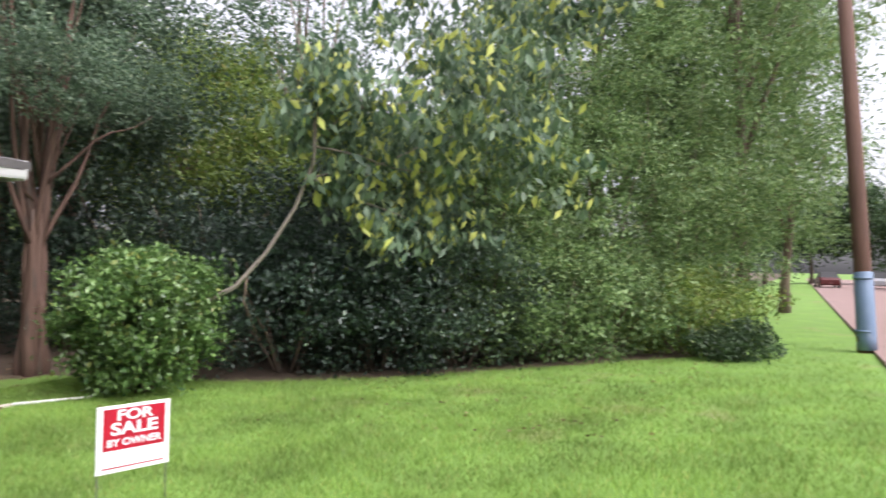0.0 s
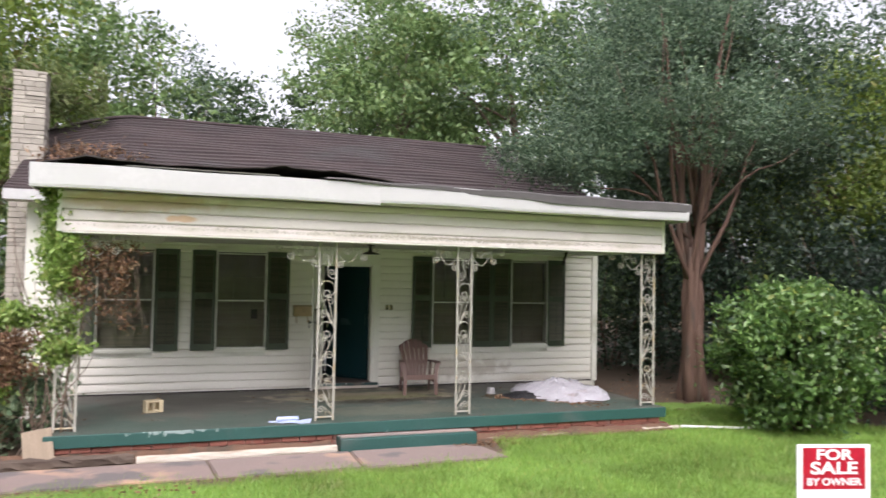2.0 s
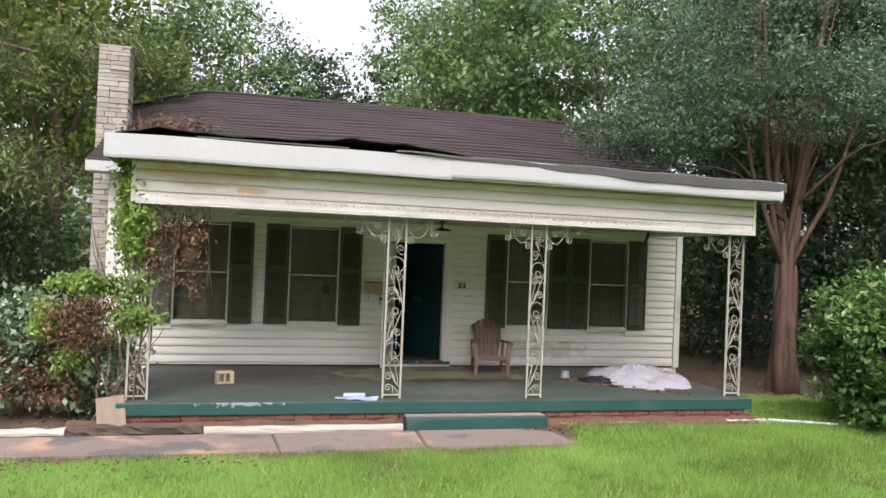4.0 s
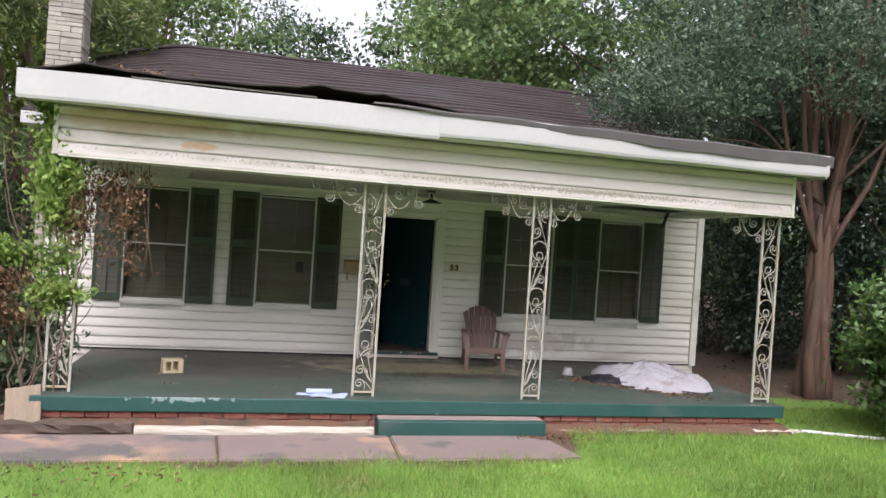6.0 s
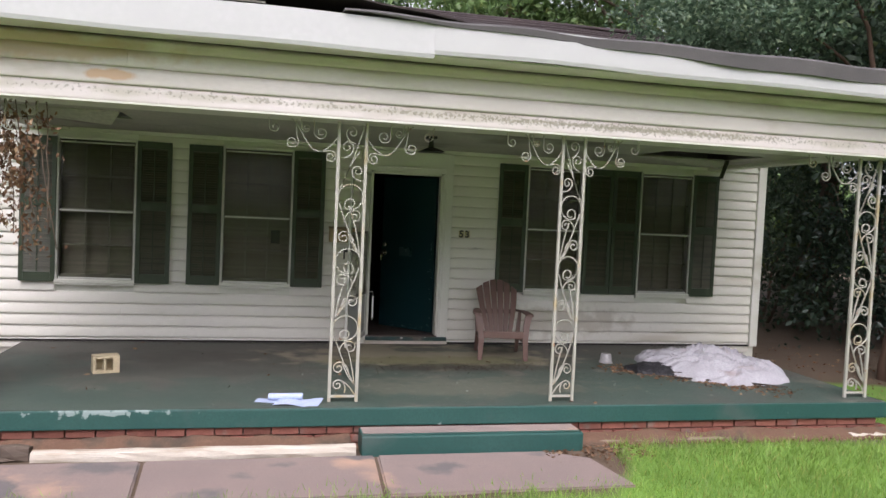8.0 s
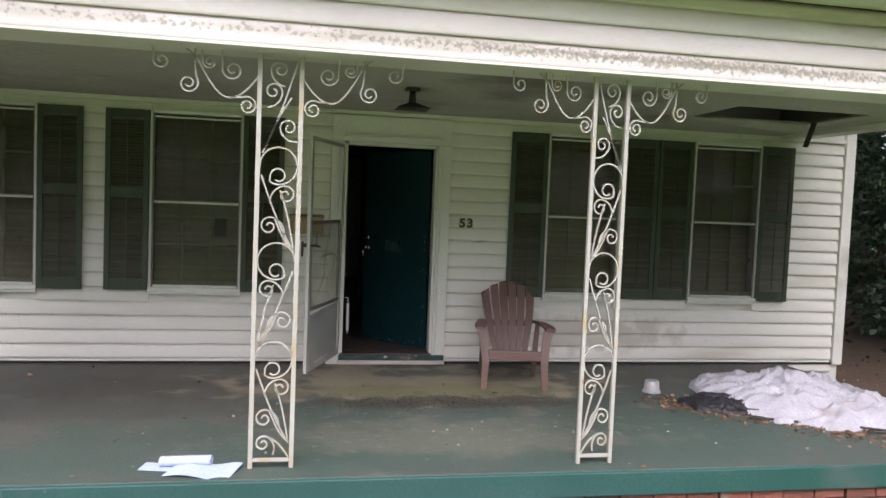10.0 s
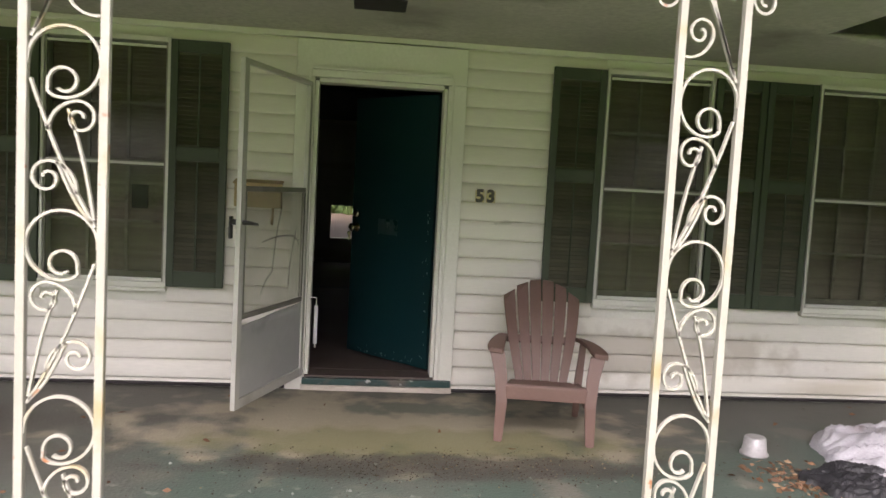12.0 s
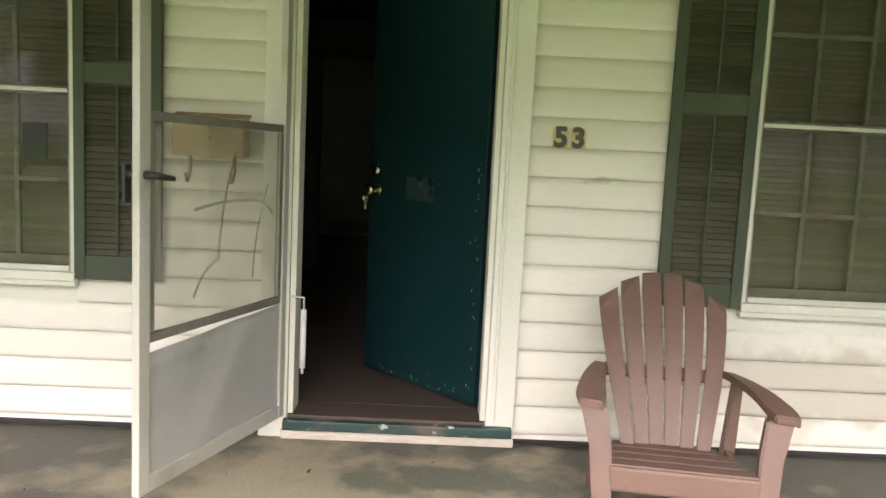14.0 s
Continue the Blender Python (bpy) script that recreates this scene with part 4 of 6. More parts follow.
# grass blades
n = 360000
bx, by = rng.normal(size=n) * 5.2 + 2.2, -13.7 + 11.9 * rng.uniform(0, 1, n) ** 0.85
keep = lawn_amount(bx, by) + rng.normal(size=n) * 0.06 > 0.5
bx, by = bx[keep], by[keep]
n = len(bx)
bz = ground_z(bx, by)
hgt = rng.uniform(0.03, 0.085, n) * (0.75 + 0.5 * np.sin(bx * 1.3) * np.sin(by * 1.7) * 0.5 + 0.25)
ang = rng.uniform(0, 2 * np.pi, n)
wid = rng.uniform(0.0025, 0.0055, n)
ox, oy = np.cos(ang) * wid, np.sin(ang) * wid
lx, ly = rng.normal(size=n) * 0.45 * hgt, rng.normal(size=n) * 0.45 * hgt
v = np.stack([np.stack([bx - ox, by - oy, bz - 0.01], 1), np.stack([bx + ox, by + oy, bz - 0.01], 1), np.stack([bx + lx, by + ly, bz + hgt], 1)], 1).reshape(-1, 3)
tagged(new("grass", raw_mesh("grass", v, np.arange(3 * n).reshape(-1, 3), L_GRASS)), "bright green lawn grass with yellowed patches", "grass", kind="stuff")

# far woods closing the view
n_far = 34000
fa = rng.uniform(radians(4), radians(200), n_far)
fr = rng.uniform(30, 44, n_far)
fx, fy = fr * np.cos(fa), 4 + fr * np.sin(fa)
top = 6.2 + 1.8 * np.sin(fa * 7) + 1.6 * np.sin(fa * 17 + 1) - 4.5 * np.exp(-((fa - radians(97)) / 0.10) ** 2)
fz = -0.3 + rng.uniform(0, 1, n_far) ** 1.1 * top
keep = (fx < 30) | (fy > -2)
me = leaves("far_woods", np.stack([fx, fy, fz], 1)[keep], 0.75, L_FAR, 0.6)
tagged(new("far_woods", me), "dense green woods closing the view behind the trees", "woods", kind="stuff")

# ---- porch posts of scrolled iron ----
POST_W = 0.245


def curl(cx, cz, r, start, turns, sense, n=26, inner=0.22):
    """An inward spiral; start in degrees, sense 1 anticlockwise."""
    return [(cx + r * (1 - (1 - inner) * i / n) * math.cos(radians(start) + sense * turns * 2 * math.pi * i / n), cz + r * (1 - (1 - inner) * i / n) * math.sin(radians(start) + sense * turns * 2 * math.pi * i / n)) for i in range(n + 1)]


def led(cx, cz, r, start, turns, sense, wide):
    """A curl with the stem that leads into it; x in shares of the post's width."""
    lead = []
    for j in range(9, 0, -1):
        a, k = radians(start - sense * 12 * j), r * (1 + 0.9 * (j / 9) ** 2)
        lead.append((k * math.cos(a), k * math.sin(a)))
    pts = lead + curl(0, 0, r, start, turns, sense)
    return [(min(0.99, max(0.01, cx + x / wide)), cz + z) for x, z in pts]


def bow(a, b, sag, n=10):
    (x0, z0), (x1, z1) = a, b
    dx, dz = x1 - x0, z1 - z0
    k = math.hypot(dx, dz)
    return [(x0 + dx * i / n - dz / k * sag * math.sin(math.pi * i / n), z0 + dz * i / n + dx / k * sag * math.sin(math.pi * i / n)) for i in range(n + 1)]


def scroll_lines(u, z0):
    """The ring, its two curls and the leaning stem below it; u maps 0..1 between the rails."""
    W, R = 0.195, 0.100
    lines = []
    ring = []
    for i in range(30):
        a = radians(185 - 275 * i / 29)
        ring.append((0.5 + R * math.cos(a) / W, R * math.sin(a)))
    for i in range(1, 27):
        f = i / 26
        r = R * (1 - 3.2 * f) if f < 0.17 else R * (0.456 - 0.20 * (f - 0.17) / 0.83)
        a = radians(-90 - 400 * f)
        shift = R - max(r, 0.456 * R)
        ring.append((0.5 + r * math.cos(a) / W, -shift + r * math.sin(a)))
    lines.append(ring)
    lines.append(led(0.72, -0.155, 0.049, 95, 1.25, -1, W))
    lines.append(led(0.28, -0.325, 0.049, 80, 1.25, 1, W))
    lines.append(bow((0.03, -0.05), (0.97, -0.46), -0.03))
    lines.append(bow((0.56, -0.13), (0.95, -0.44), 0.025))
    lines.append(bow((0.42, -0.28), (0.93, -0.45), -0.02))
    return [[(u(x), z0 + z) for x, z in line] for line in lines]


def iron_post(name, x0, mirror, brackets, label, y0=-2.755, wide=0.245):
    p = thing(name, (x0, y0, 0), 0, label, "porch post", "scrolled iron porch posts")
    p.matrix_world = pose(x0, y0, 0) @ Matrix.Diagonal((wide / POST_W, 1, 1, 1))
    for x in (0.0125, POST_W - 0.0125):
        part("rail", box(x - 0.0125, x + 0.0125, -0.0125, 0.0125, 0.0, 2.246, 0.002), IRON, p)
    part("foot_bar", box(0.026, POST_W - 0.026, -0.008, 0.008, 0.035, 0.055, 0.002), IRON, p)
    lo, hi = 0.026, POST_W - 0.026
    direct = (lambda f: lo + f * (hi - lo))
    flip = (lambda f: hi - f * (hi - lo))
    order = (flip, direct) if mirror else (direct, flip)
    for k, zc in enumerate((1.655, 1.14, 0.60)):
        for line in scroll_lines(order[k % 2], zc):
            part("scroll", ribbon(line, 0, 0.007, 0.0040, bmesh.new()), IRON, p)
    u = order[0]
    top = [bow((0.97, 2.22), (0.04, 1.72), 0.03), bow((0.80, 2.02), (0.10, 1.74), -0.02)]
    W = 0.195
    for cx, cz, st, sense in ((0.30, 2.05, 0, 1), (0.48, 2.165, 180, -1), (0.75, 1.86, 200, -1)):
        top.append(led(cx, cz, 0.048, st, 1.25, sense, W))
    top.append(led(0.27, 0.135, 0.044, 60, 1.25, 1, W))
    top.append(bow((0.40, 0.17), (0.98, 0.06), 0.02))
    for line in top:
        part("scroll", ribbon([(u(a), b) for a, b in line], 0, 0.007, 0.0040, bmesh.new()), IRON, p)
    for side in brackets:
        def at_side(d, z):
            return (POST_W + d if side > 0 else -d, min(2.246, z + 0.013))
        arc = [at_side(0.365 * f, 2.105 - 0.115 * math.sin(math.pi * min(1.0, f / 0.86) ** 0.9) + 0.135 * max(0.0, f - 0.45) ** 1.5 / 0.41) for f in (i / 18 for i in range(19))]
        lines = [arc]
        for cd, cz, r, st, sense, turns in ((0.049, 1.952, 0.050, 62, 1, 1.6), (0.352, 2.052, 0.052, 140, 1, 1.55), (0.128, 2.135, 0.055, 20, -1, 1.45), (0.247, 2.168, 0.036, 20, -1, 1.5), (0.488, 2.160, 0.044, 20, -1, 1.2)):
            lines.append([at_side(cd + q[0], cz + q[1]) for q in curl(0, 0, r, st, turns, sense, 28, 0.24)])
        lines.append([at_side(0.073 + 0.06 * i / 5, 1.996 - 0.005 * i / 5) for i in range(6)])
        lines.append([at_side(0.312 + 0.010 * math.sin(2.4 * i / 6), 2.085 + 0.16 * i / 6) for i in range(7)])
        for d0, z0 in ((0.180, 2.154), (0.281, 2.18), (0.529, 2.175)):
            lines.append([at_side(d0 + 0.006 * i / 4, z0 + (2.246 - z0) * i / 4) for i in range(5)])
        for line in lines:
            part("bracket_scroll", ribbon(line, 0, 0.007, 0.0040, bmesh.new()), IRON, p)
    return p


iron_post("iron_post", -4.037, False, (1,), "white scrolled iron porch post smothered in vine")
iron_post("iron_post", -1.076, False, (-1, 1), "rust-speckled white scrolled iron porch post by the step")
iron_post("iron_post", 0.797, True, (-1, 1), "rust-speckled white scrolled iron porch post by the step", -2.80, 0.220)
iron_post("iron_post", 3.752, False, (-1,), "white scrolled iron porch post at the slab's corner")

# ---- windows and shutters ----


def window(name, x0, x1, label):
    w = thing(name, ((x0 + x1) / 2, 0, 0.64), 0, label, "window", kind="structure")
    h, hw = 1.56, (x1 - x0) / 2
    for a, b in ((-hw, -hw + 0.018), (hw - 0.018, hw)):
        part("jamb", box(a, b, -0.03, 0.10, 0.0, h, 0.003), ALU, w)
    part("head", box(-hw + 0.019, hw - 0.019, -0.028, 0.10, h - 0.03, h, 0.003), TRIM, w)
    part("window_sill", box(-hw - 0.004, hw + 0.004, -0.045, 0.10, -0.006, 0.030, 0.005), TRIM, w)
    part("apron", box(-hw - 0.002, hw + 0.002, -0.034, 0.02, -0.030, -0.008, 0.003), TRIM, w)
    for a, b in ((-hw + 0.019, -hw + 0.030), (hw - 0.030, hw - 0.019)):
        part("storm_stile", box(a, b, -0.018, 0.0, 0.031, h - 0.031, 0.002), MUNTIN, w)
    for z in (0.031, 0.765, h - 0.066):
        part("storm_rail", box(-hw + 0.031, hw - 0.031, -0.020, -0.002, z, z + (0.016 if z > 0.5 else 0.022), 0.002), ALU, w)
    for z0, z1 in ((0.056, 0.764), (0.790, h - 0.067)):
        g = part("pane", box(-hw + 0.030, hw - 0.030, -0.012, -0.009, z0, z1), glass, w)
        g.visible_shadow = False
    for z0, z1 in ((0.056, 0.76), (0.80, h - 0.06)):
        zm = (z0 + z1) / 2
        for x in (-hw / 3 + 0.01, hw / 3 - 0.01):
            part("muntin", box(x - 0.010, x + 0.010, 0.035, 0.055, z0, z1, 0.002), MUNTIN, w)
        part("muntin", box(-hw + 0.035, hw - 0.035, 0.0355, 0.0545, zm - 0.010, zm + 0.010, 0.002), MUNTIN, w)
    part("sash_rail", box(-hw + 0.03, hw - 0.03, 0.03, 0.07, 0.755, 0.80, 0.003), MUNTIN, w)
    part("sash_rail", box(-hw + 0.03, hw - 0.03, 0.03, 0.07, 0.032, 0.09, 0.003), MUNTIN, w)
    bm = bmesh.new()
    z = 0.05
    while z < h - 0.05:
        o = bmesh.new()
        box(-hw + 0.024, hw - 0.024, -0.013, 0.013, -0.0012, 0.0012, 0, o)
        merge(bm, o, pose(0, 0.105, z, 62, 0, 0))
        z += 0.025
    b = part("blind", bm, BLIND, w, "closed dusty grey venetian blind")
    part("blind_backing", box(-hw + 0.022, hw - 0.022, 0.124, 0.130, 0.04, h - 0.04), BLIND, w)
    return w


window("window_1", -3.80, -3.00, "storm window with grey blinds behind dry vine")
window("window_2", -2.10, -1.33, "storm window with grey closed blinds and a dark card")
window("window_3", 1.46, 2.20, "storm window with peeling muntins behind the chair")
window("window_4", 2.95, 3.68, "storm window with dark closed blinds")
single("window_card", box(-1.56, -1.46, 0.015, 0.025, 1.13, 1.28, 0.002), DARKCLOTH, "small dark card inside the window", "card")

SW, SH, SB = 0.355, 1.545, 0.645
slat_mesh = mesh_of("slat", box(-SW / 2 + 0.046, SW / 2 - 0.046, -0.0155, 0.0155, -0.0022, 0.0022), LOUVRE)


def shutter(x0, label):
    s = thing("shutter", (x0 + SW / 2, -0.028, SB), 0, label, "shutter", "louvred shutters")
    for a in (-SW / 2, SW / 2 - 0.045):
        part("stile", box(a, a + 0.045, -0.014, 0.014, 0, SH, 0.003), SHUTTER, s)
    for z, t in ((0, 0.10), (0.80, 0.085), (SH - 0.075, 0.075)):
        part("rail", box(-SW / 2 + 0.0455, SW / 2 - 0.0455, -0.013, 0.013, z, z + t, 0.003), SHUTTER, s)
    part("back_panel", box(-SW / 2 + 0.044, SW / 2 - 0.044, 0.0105, 0.0135, 0.05, SH - 0.04), LOUVRE, s)
    for z0, z1 in ((0.105, 0.795), (0.89, SH - 0.08)):
        part("tilt_rod", box(-0.005, 0.005, -0.016, -0.0125, z0, z1, 0.001), SHUTTER, s)
    z = 0.115
    while z < SH - 0.085:
        if not 0.79 < z < 0.895:
            o = new("slat", slat_mesh)
            o.parent = s
            o.matrix_basis = pose(0, 0.0, z, 56, 0, 0)
        z += 0.0265
    return s


first = shutter(-4.155, "faded dark green louvred shutter beside a window")
for x in (-2.995, -2.462, -1.328, 1.098, 2.215, 2.578, 3.672):
    copy_thing(first, pose(x + SW / 2, -0.028, SB))

# ---- doors ----
NOSING = mat("chipped_green_nosing", (0.014, 0.045, 0.042), (0.022, 0.058, 0.052), 3, 0.5, 0.3, 50, stain=(0.10, 0.085, 0.07), stain_scale=6, stain_at=0.52, stain2=(0.45, 0.46, 0.42), stain2_scale=16, stain2_at=0.62)
frame_d = thing("door_frame", (0, 0, 0), 0, "white painted wooden door frame with a worn sill", "door frame", kind="structure")
part("jamb", box(-0.56, -0.44, -0.03, 0.02, 0.0, 2.02, 0.004), TRIM, frame_d)
part("jamb", box(0.41, 0.53, -0.03, 0.02, 0.0, 2.02, 0.004), TRIM, frame_d)
part("stop", box(0.385, 0.409, -0.012, 0.12, SILL, 2.0, 0.003), TRIM, frame_d)
part("stop", box(-0.439, -0.415, -0.012, 0.12, SILL, 2.0, 0.003), TRIM, frame_d)
part("header", box(-0.56, 0.53, -0.03, 0.02, 2.022, 2.255, 0.004), TRIM, frame_d)
part("drip_cap", box(-0.455, 0.43, -0.062, -0.031, 2.066, 2.084, 0.004), TRIM, frame_d)
for a, b in ((-0.478, -0.462), (0.432, 0.448)):
    part("moulding", box(a, b, -0.040, -0.0305, 0.09, 2.062, 0.004), TRIM, frame_d)
part("stop", box(-0.414, 0.384, -0.012, 0.12, 1.992, 2.019, 0.003), TRIM, frame_d)
part("sill", box(-0.438, 0.408, -0.030, 0.158, 0.045, SILL, 0.006), INFLOOR, frame_d, "worn wooden sill")
part("sill_nose", box(-0.45, 0.52, -0.072, -0.0315, 0.045, 0.088, 0.006), NOSING, frame_d, "chipped green nosing")
part("sill_edge", box(-0.46, 0.53, -0.055, -0.0315, 0.002, 0.043, 0.004), WOODWHITE, frame_d, "flaking white riser")

door = thing("door_1", (0.385, 0.165, SILL + 0.012), 132, "dark green front door standing half open into the house", "door", kind="structure")
part("leaf", box(0.0, 0.82, -0.022, 0.022, 0.0, 1.87, 0.003), DOORGREEN, door)
h = part("handle", tube([(0.765, 0.022, 0.925), (0.765, 0.050, 0.925), (0.765, 0.056, 0.925), (0.765, 0.078, 0.925), (0.765, 0.086, 0.925)], [0.030, 0.013, 0.026, 0.031, 0.018], 14), NICKEL, door, "worn silvery knob with keys")
part("rose", tube([(0.765, 0.0222, 0.925), (0.765, 0.028, 0.925)], [0.036, 0.031], 14), NICKEL, h)
part("bolt", tube([(0.765, 0.0222, 1.025), (0.765, 0.034, 1.025), (0.765, 0.048, 1.025)], [0.030, 0.028, 0.020], 14), NICKEL, h)
part("key_ring", tube([(0.765 + 0.016 * math.cos(a * 0.63), 0.090, 0.902 + 0.016 * math.sin(a * 0.63)) for a in range(11)], 0.0014, 5), NICKEL, h)
for i in range(4):
    key = box(-0.004, 0.004, -0.001, 0.001, -0.062, -0.016, 0.0008)
    tube([(0, -0.0012, -0.009), (0, 0.0012, -0.009)], 0.011, 8, key)
    key.transform(pose(0.757 + 0.006 * i, 0.089 + 0.003 * i, 0.892, 0, -16 + 11 * i, 35 * i))
    part("key", key, NICKEL, h)
part("plate", box(0.335, 0.535, 0.022, 0.0245, 0.895, 1.005, 0.001), mat("torn_sticker", (0.012, 0.045, 0.045), (0.05, 0.075, 0.072), 14, 0.3, 0.1, 60, stain=(0.20, 0.23, 0.22), stain_scale=16, stain_at=0.62), door, "remains of a torn sticker")
r8 = random.Random(31)
chips = bmesh.new()
for i in range(44):
    if i < 22:
        x, z = 0.025 + abs(r8.gauss(0, 0.02)), r8.uniform(0.05, 1.1)
    else:
        x, z = r8.uniform(0.03, 0.80), 0.012 + abs(r8.gauss(0, 0.035))
    a, b = r8.uniform(0.0015, 0.004), r8.uniform(0.002, 0.007)
    box(x - a, x + a, 0.0221, 0.0228, z - b, z + b, 0, chips)
part("bare_chips", chips, mat("bare_primer", (0.30, 0.38, 0.36), (0.20, 0.29, 0.27), 30, 0.7, 0.1, 60), door, "chips of missing paint")
for z in (0.2, 0.95, 1.65):
    part("hinge", tube([(0.0, -0.026, z), (0.0, -0.026, z + 0.09)], 0.008, 8), ALU, door)

storm = thing("door_2", (-0.462, -0.045, 0.100), -109.7, "dented aluminium storm door swung wide open over the porch", "door", kind="structure")
SDW, SDH = 0.88, 1.885
SASHGREY = mat("oxidised_sash_metal", (0.25, 0.24, 0.21), (0.17, 0.16, 0.14), 8, 0.5, 0.2, 60, metal=0.2)
ALUP = mat("storm_door_aluminium", (0.52, 0.51, 0.47), (0.44, 0.43, 0.39), 3, 0.38, 0.06, 60, metal=0.2, stain=(0.36, 0.34, 0.29), stain_scale=2, stain_at=0.6, speck=0.25)
KICK = mat("dented_kick_panel", (0.45, 0.45, 0.435), (0.38, 0.38, 0.365), 2, 0.42, 0.06, 12, metal=0.2, stain=(0.25, 0.245, 0.22), stain_scale=2, stain_at=0.58, speck=0.25)
part("stile", box(0.0, 0.035, -0.014, 0.014, 0, SDH, 0.003), ALUP, storm)
part("stile", box(SDW - 0.05, SDW, -0.014, 0.014, 0, SDH, 0.003), ALUP, storm)
part("rail", box(0.036, SDW - 0.051, -0.013, 0.013, SDH - 0.03, SDH, 0.003), ALUP, storm)
part("rail", box(0.036, SDW - 0.051, -0.013, 0.013, 0.0, 0.055, 0.003), ALUP, storm)
bm = bmesh.new()
cols = []
for i in range(13):
    x = 0.036 + (SDW - 0.087) * i / 12
    ztop = 0.485 - 0.03 * i / 12
    cols.append([bm.verts.new((x, 0.006 * math.sin(i * 0.9 + j * 0.8) * math.sin(math.pi * i / 12) + s * 0.003, 0.056 + (ztop - 0.056) * j / 8)) for s in (-1, 1) for j in range(9)])
for a, b in zip(cols, cols[1:]):
    for o in (0, 9):
        for j in range(8):
            bm.faces.new((a[o + j], b[o + j], b[o + j + 1], a[o + j + 1])).smooth = True
    bm.faces.new((a[8], b[8], b[17], a[17]))
bmesh.ops.recalc_face_normals(bm, faces=bm.faces[:])
part("kick_panel", bm, KICK, storm, "dented grey kick panel")
sash = part("lower_sash", box(0.04, SDW - 0.055, -0.008, 0.008, 1.185, 1.215, 0.003), SASHGREY, storm, "slipped glass sash")
part("sash_bar", box(0.04, SDW - 0.055, -0.009, 0.009, 0.490, 0.520, 0.003), SASHGREY, sash)
part("sash_bar", box(0.04, 0.062, -0.009, 0.009, 0.521, 1.184, 0.003), SASHGREY, sash)
part("sash_bar", box(SDW - 0.077, SDW - 0.055, -0.009, 0.009, 0.521, 1.184, 0.003), SASHGREY, sash)
smoked = bpy.data.materials.new("dirty_storm_glass")
smoked.use_nodes = True
sn, sl = smoked.node_tree.nodes, smoked.node_tree.links
st_, sd_, sm_, sg_, sm2 = sn.new("ShaderNodeBsdfTransparent"), sn.new("ShaderNodeBsdfDiffuse"), sn.new("ShaderNodeMixShader"), sn.new("ShaderNodeBsdfGlossy"), sn.new("ShaderNodeMixShader")
snz = sn.new("ShaderNodeTexNoise")
snz.inputs["Scale"].default_value = 4
smr = sn.new("ShaderNodeMapRange")
smr.inputs["To Min"].default_value, smr.inputs["To Max"].default_value = 0.04, 0.26
sl.new(snz.outputs["Fac"], smr.inputs["Value"])
st_.inputs[0].default_value, sd_.inputs[0].default_value = (0.88, 0.88, 0.85, 1), (0.36, 0.35, 0.31, 1)
sg_.inputs["Roughness"].default_value = 0.05
sl.new(smr.outputs[0], sm_.inputs[0])
sl.new(st_.outputs[0], sm_.inputs[1])
sl.new(sd_.outputs[0], sm_.inputs[2])
sm2.inputs[0].default_value = 0.06
sl.new(sm_.outputs[0], sm2.inputs[1])
sl.new(sg_.outputs[0], sm2.inputs[2])
sl.new(sm2.outputs[0], sn["Material Output"].inputs["Surface"])
gp = part("pane", box(0.063, SDW - 0.078, -0.002, 0.002, 0.521, 1.184), smoked, sash)
gp.visible_shadow = False
# mostly transparent brownish ribbons curving over the storm glass
STREAK = mat("faint_brown_streak", (0.30, 0.285, 0.24), (0.24, 0.225, 0.19), 9, 0.8, 0.1, 40)
dn, dl = STREAK.node_tree.nodes, STREAK.node_tree.links
dmix = dn.new("ShaderNodeMixShader")
dmix.inputs[0].default_value = 0.78
dl.new(dn["Principled BSDF"].outputs[0], dmix.inputs[1])
dl.new(dn.new("ShaderNodeBsdfTransparent").outputs[0], dmix.inputs[2])
dl.new(dmix.outputs[0], dn["Material Output"].inputs["Surface"])
for a, b, s, w in (((0.22, 0.92), (0.60, 0.90), 0.012, 0.006), ((0.10, 0.86), (0.22, 0.92), 0.012, 0.006), ((0.36, 1.10), (0.46, 0.72), 0.02, 0.007), ((0.46, 0.72), (0.60, 0.60), 0.02, 0.006), ((0.14, 0.98), (0.24, 0.62), 0.02, 0.005)):
    part("smear", ribbon(bow(a, b, s), 0.0026, 0.0002, w, bmesh.new()), STREAK, sash)
hd = part("latch", tube([(SDW - 0.025, -0.014, 1.02), (SDW - 0.025, -0.05, 1.02)], 0.016, 10), BLACK, storm, "black latch")
part("lever", box(SDW - 0.04, SDW - 0.01, -0.062, -0.05, 0.93, 1.05, 0.004), BLACK, hd)
part("lever", tube([(SDW - 0.025, 0.014, 1.02), (SDW - 0.03, 0.05, 1.02), (SDW - 0.10, 0.06, 1.01)], [0.013, 0.012, 0.009], 8), BLACK, hd)
closer = thing("door_closer", (-0.376, -0.045, 0.31), 0, "white tube closer hanging loose from the jamb", "door closer")
part("cylinder", tube([(0, 0, 0), (0, 0, 0.25)], 0.0125, 10), SIGNWHITE, closer)
part("rod", tube([(0, 0, 0.25), (0, 0, 0.30), (-0.05, 0.01, 0.302)], 0.004, 6), ALU, closer)
part("rod_tip", tube([(0, 0, -0.025), (0, 0, 0)], 0.006, 6), ALU, closer)

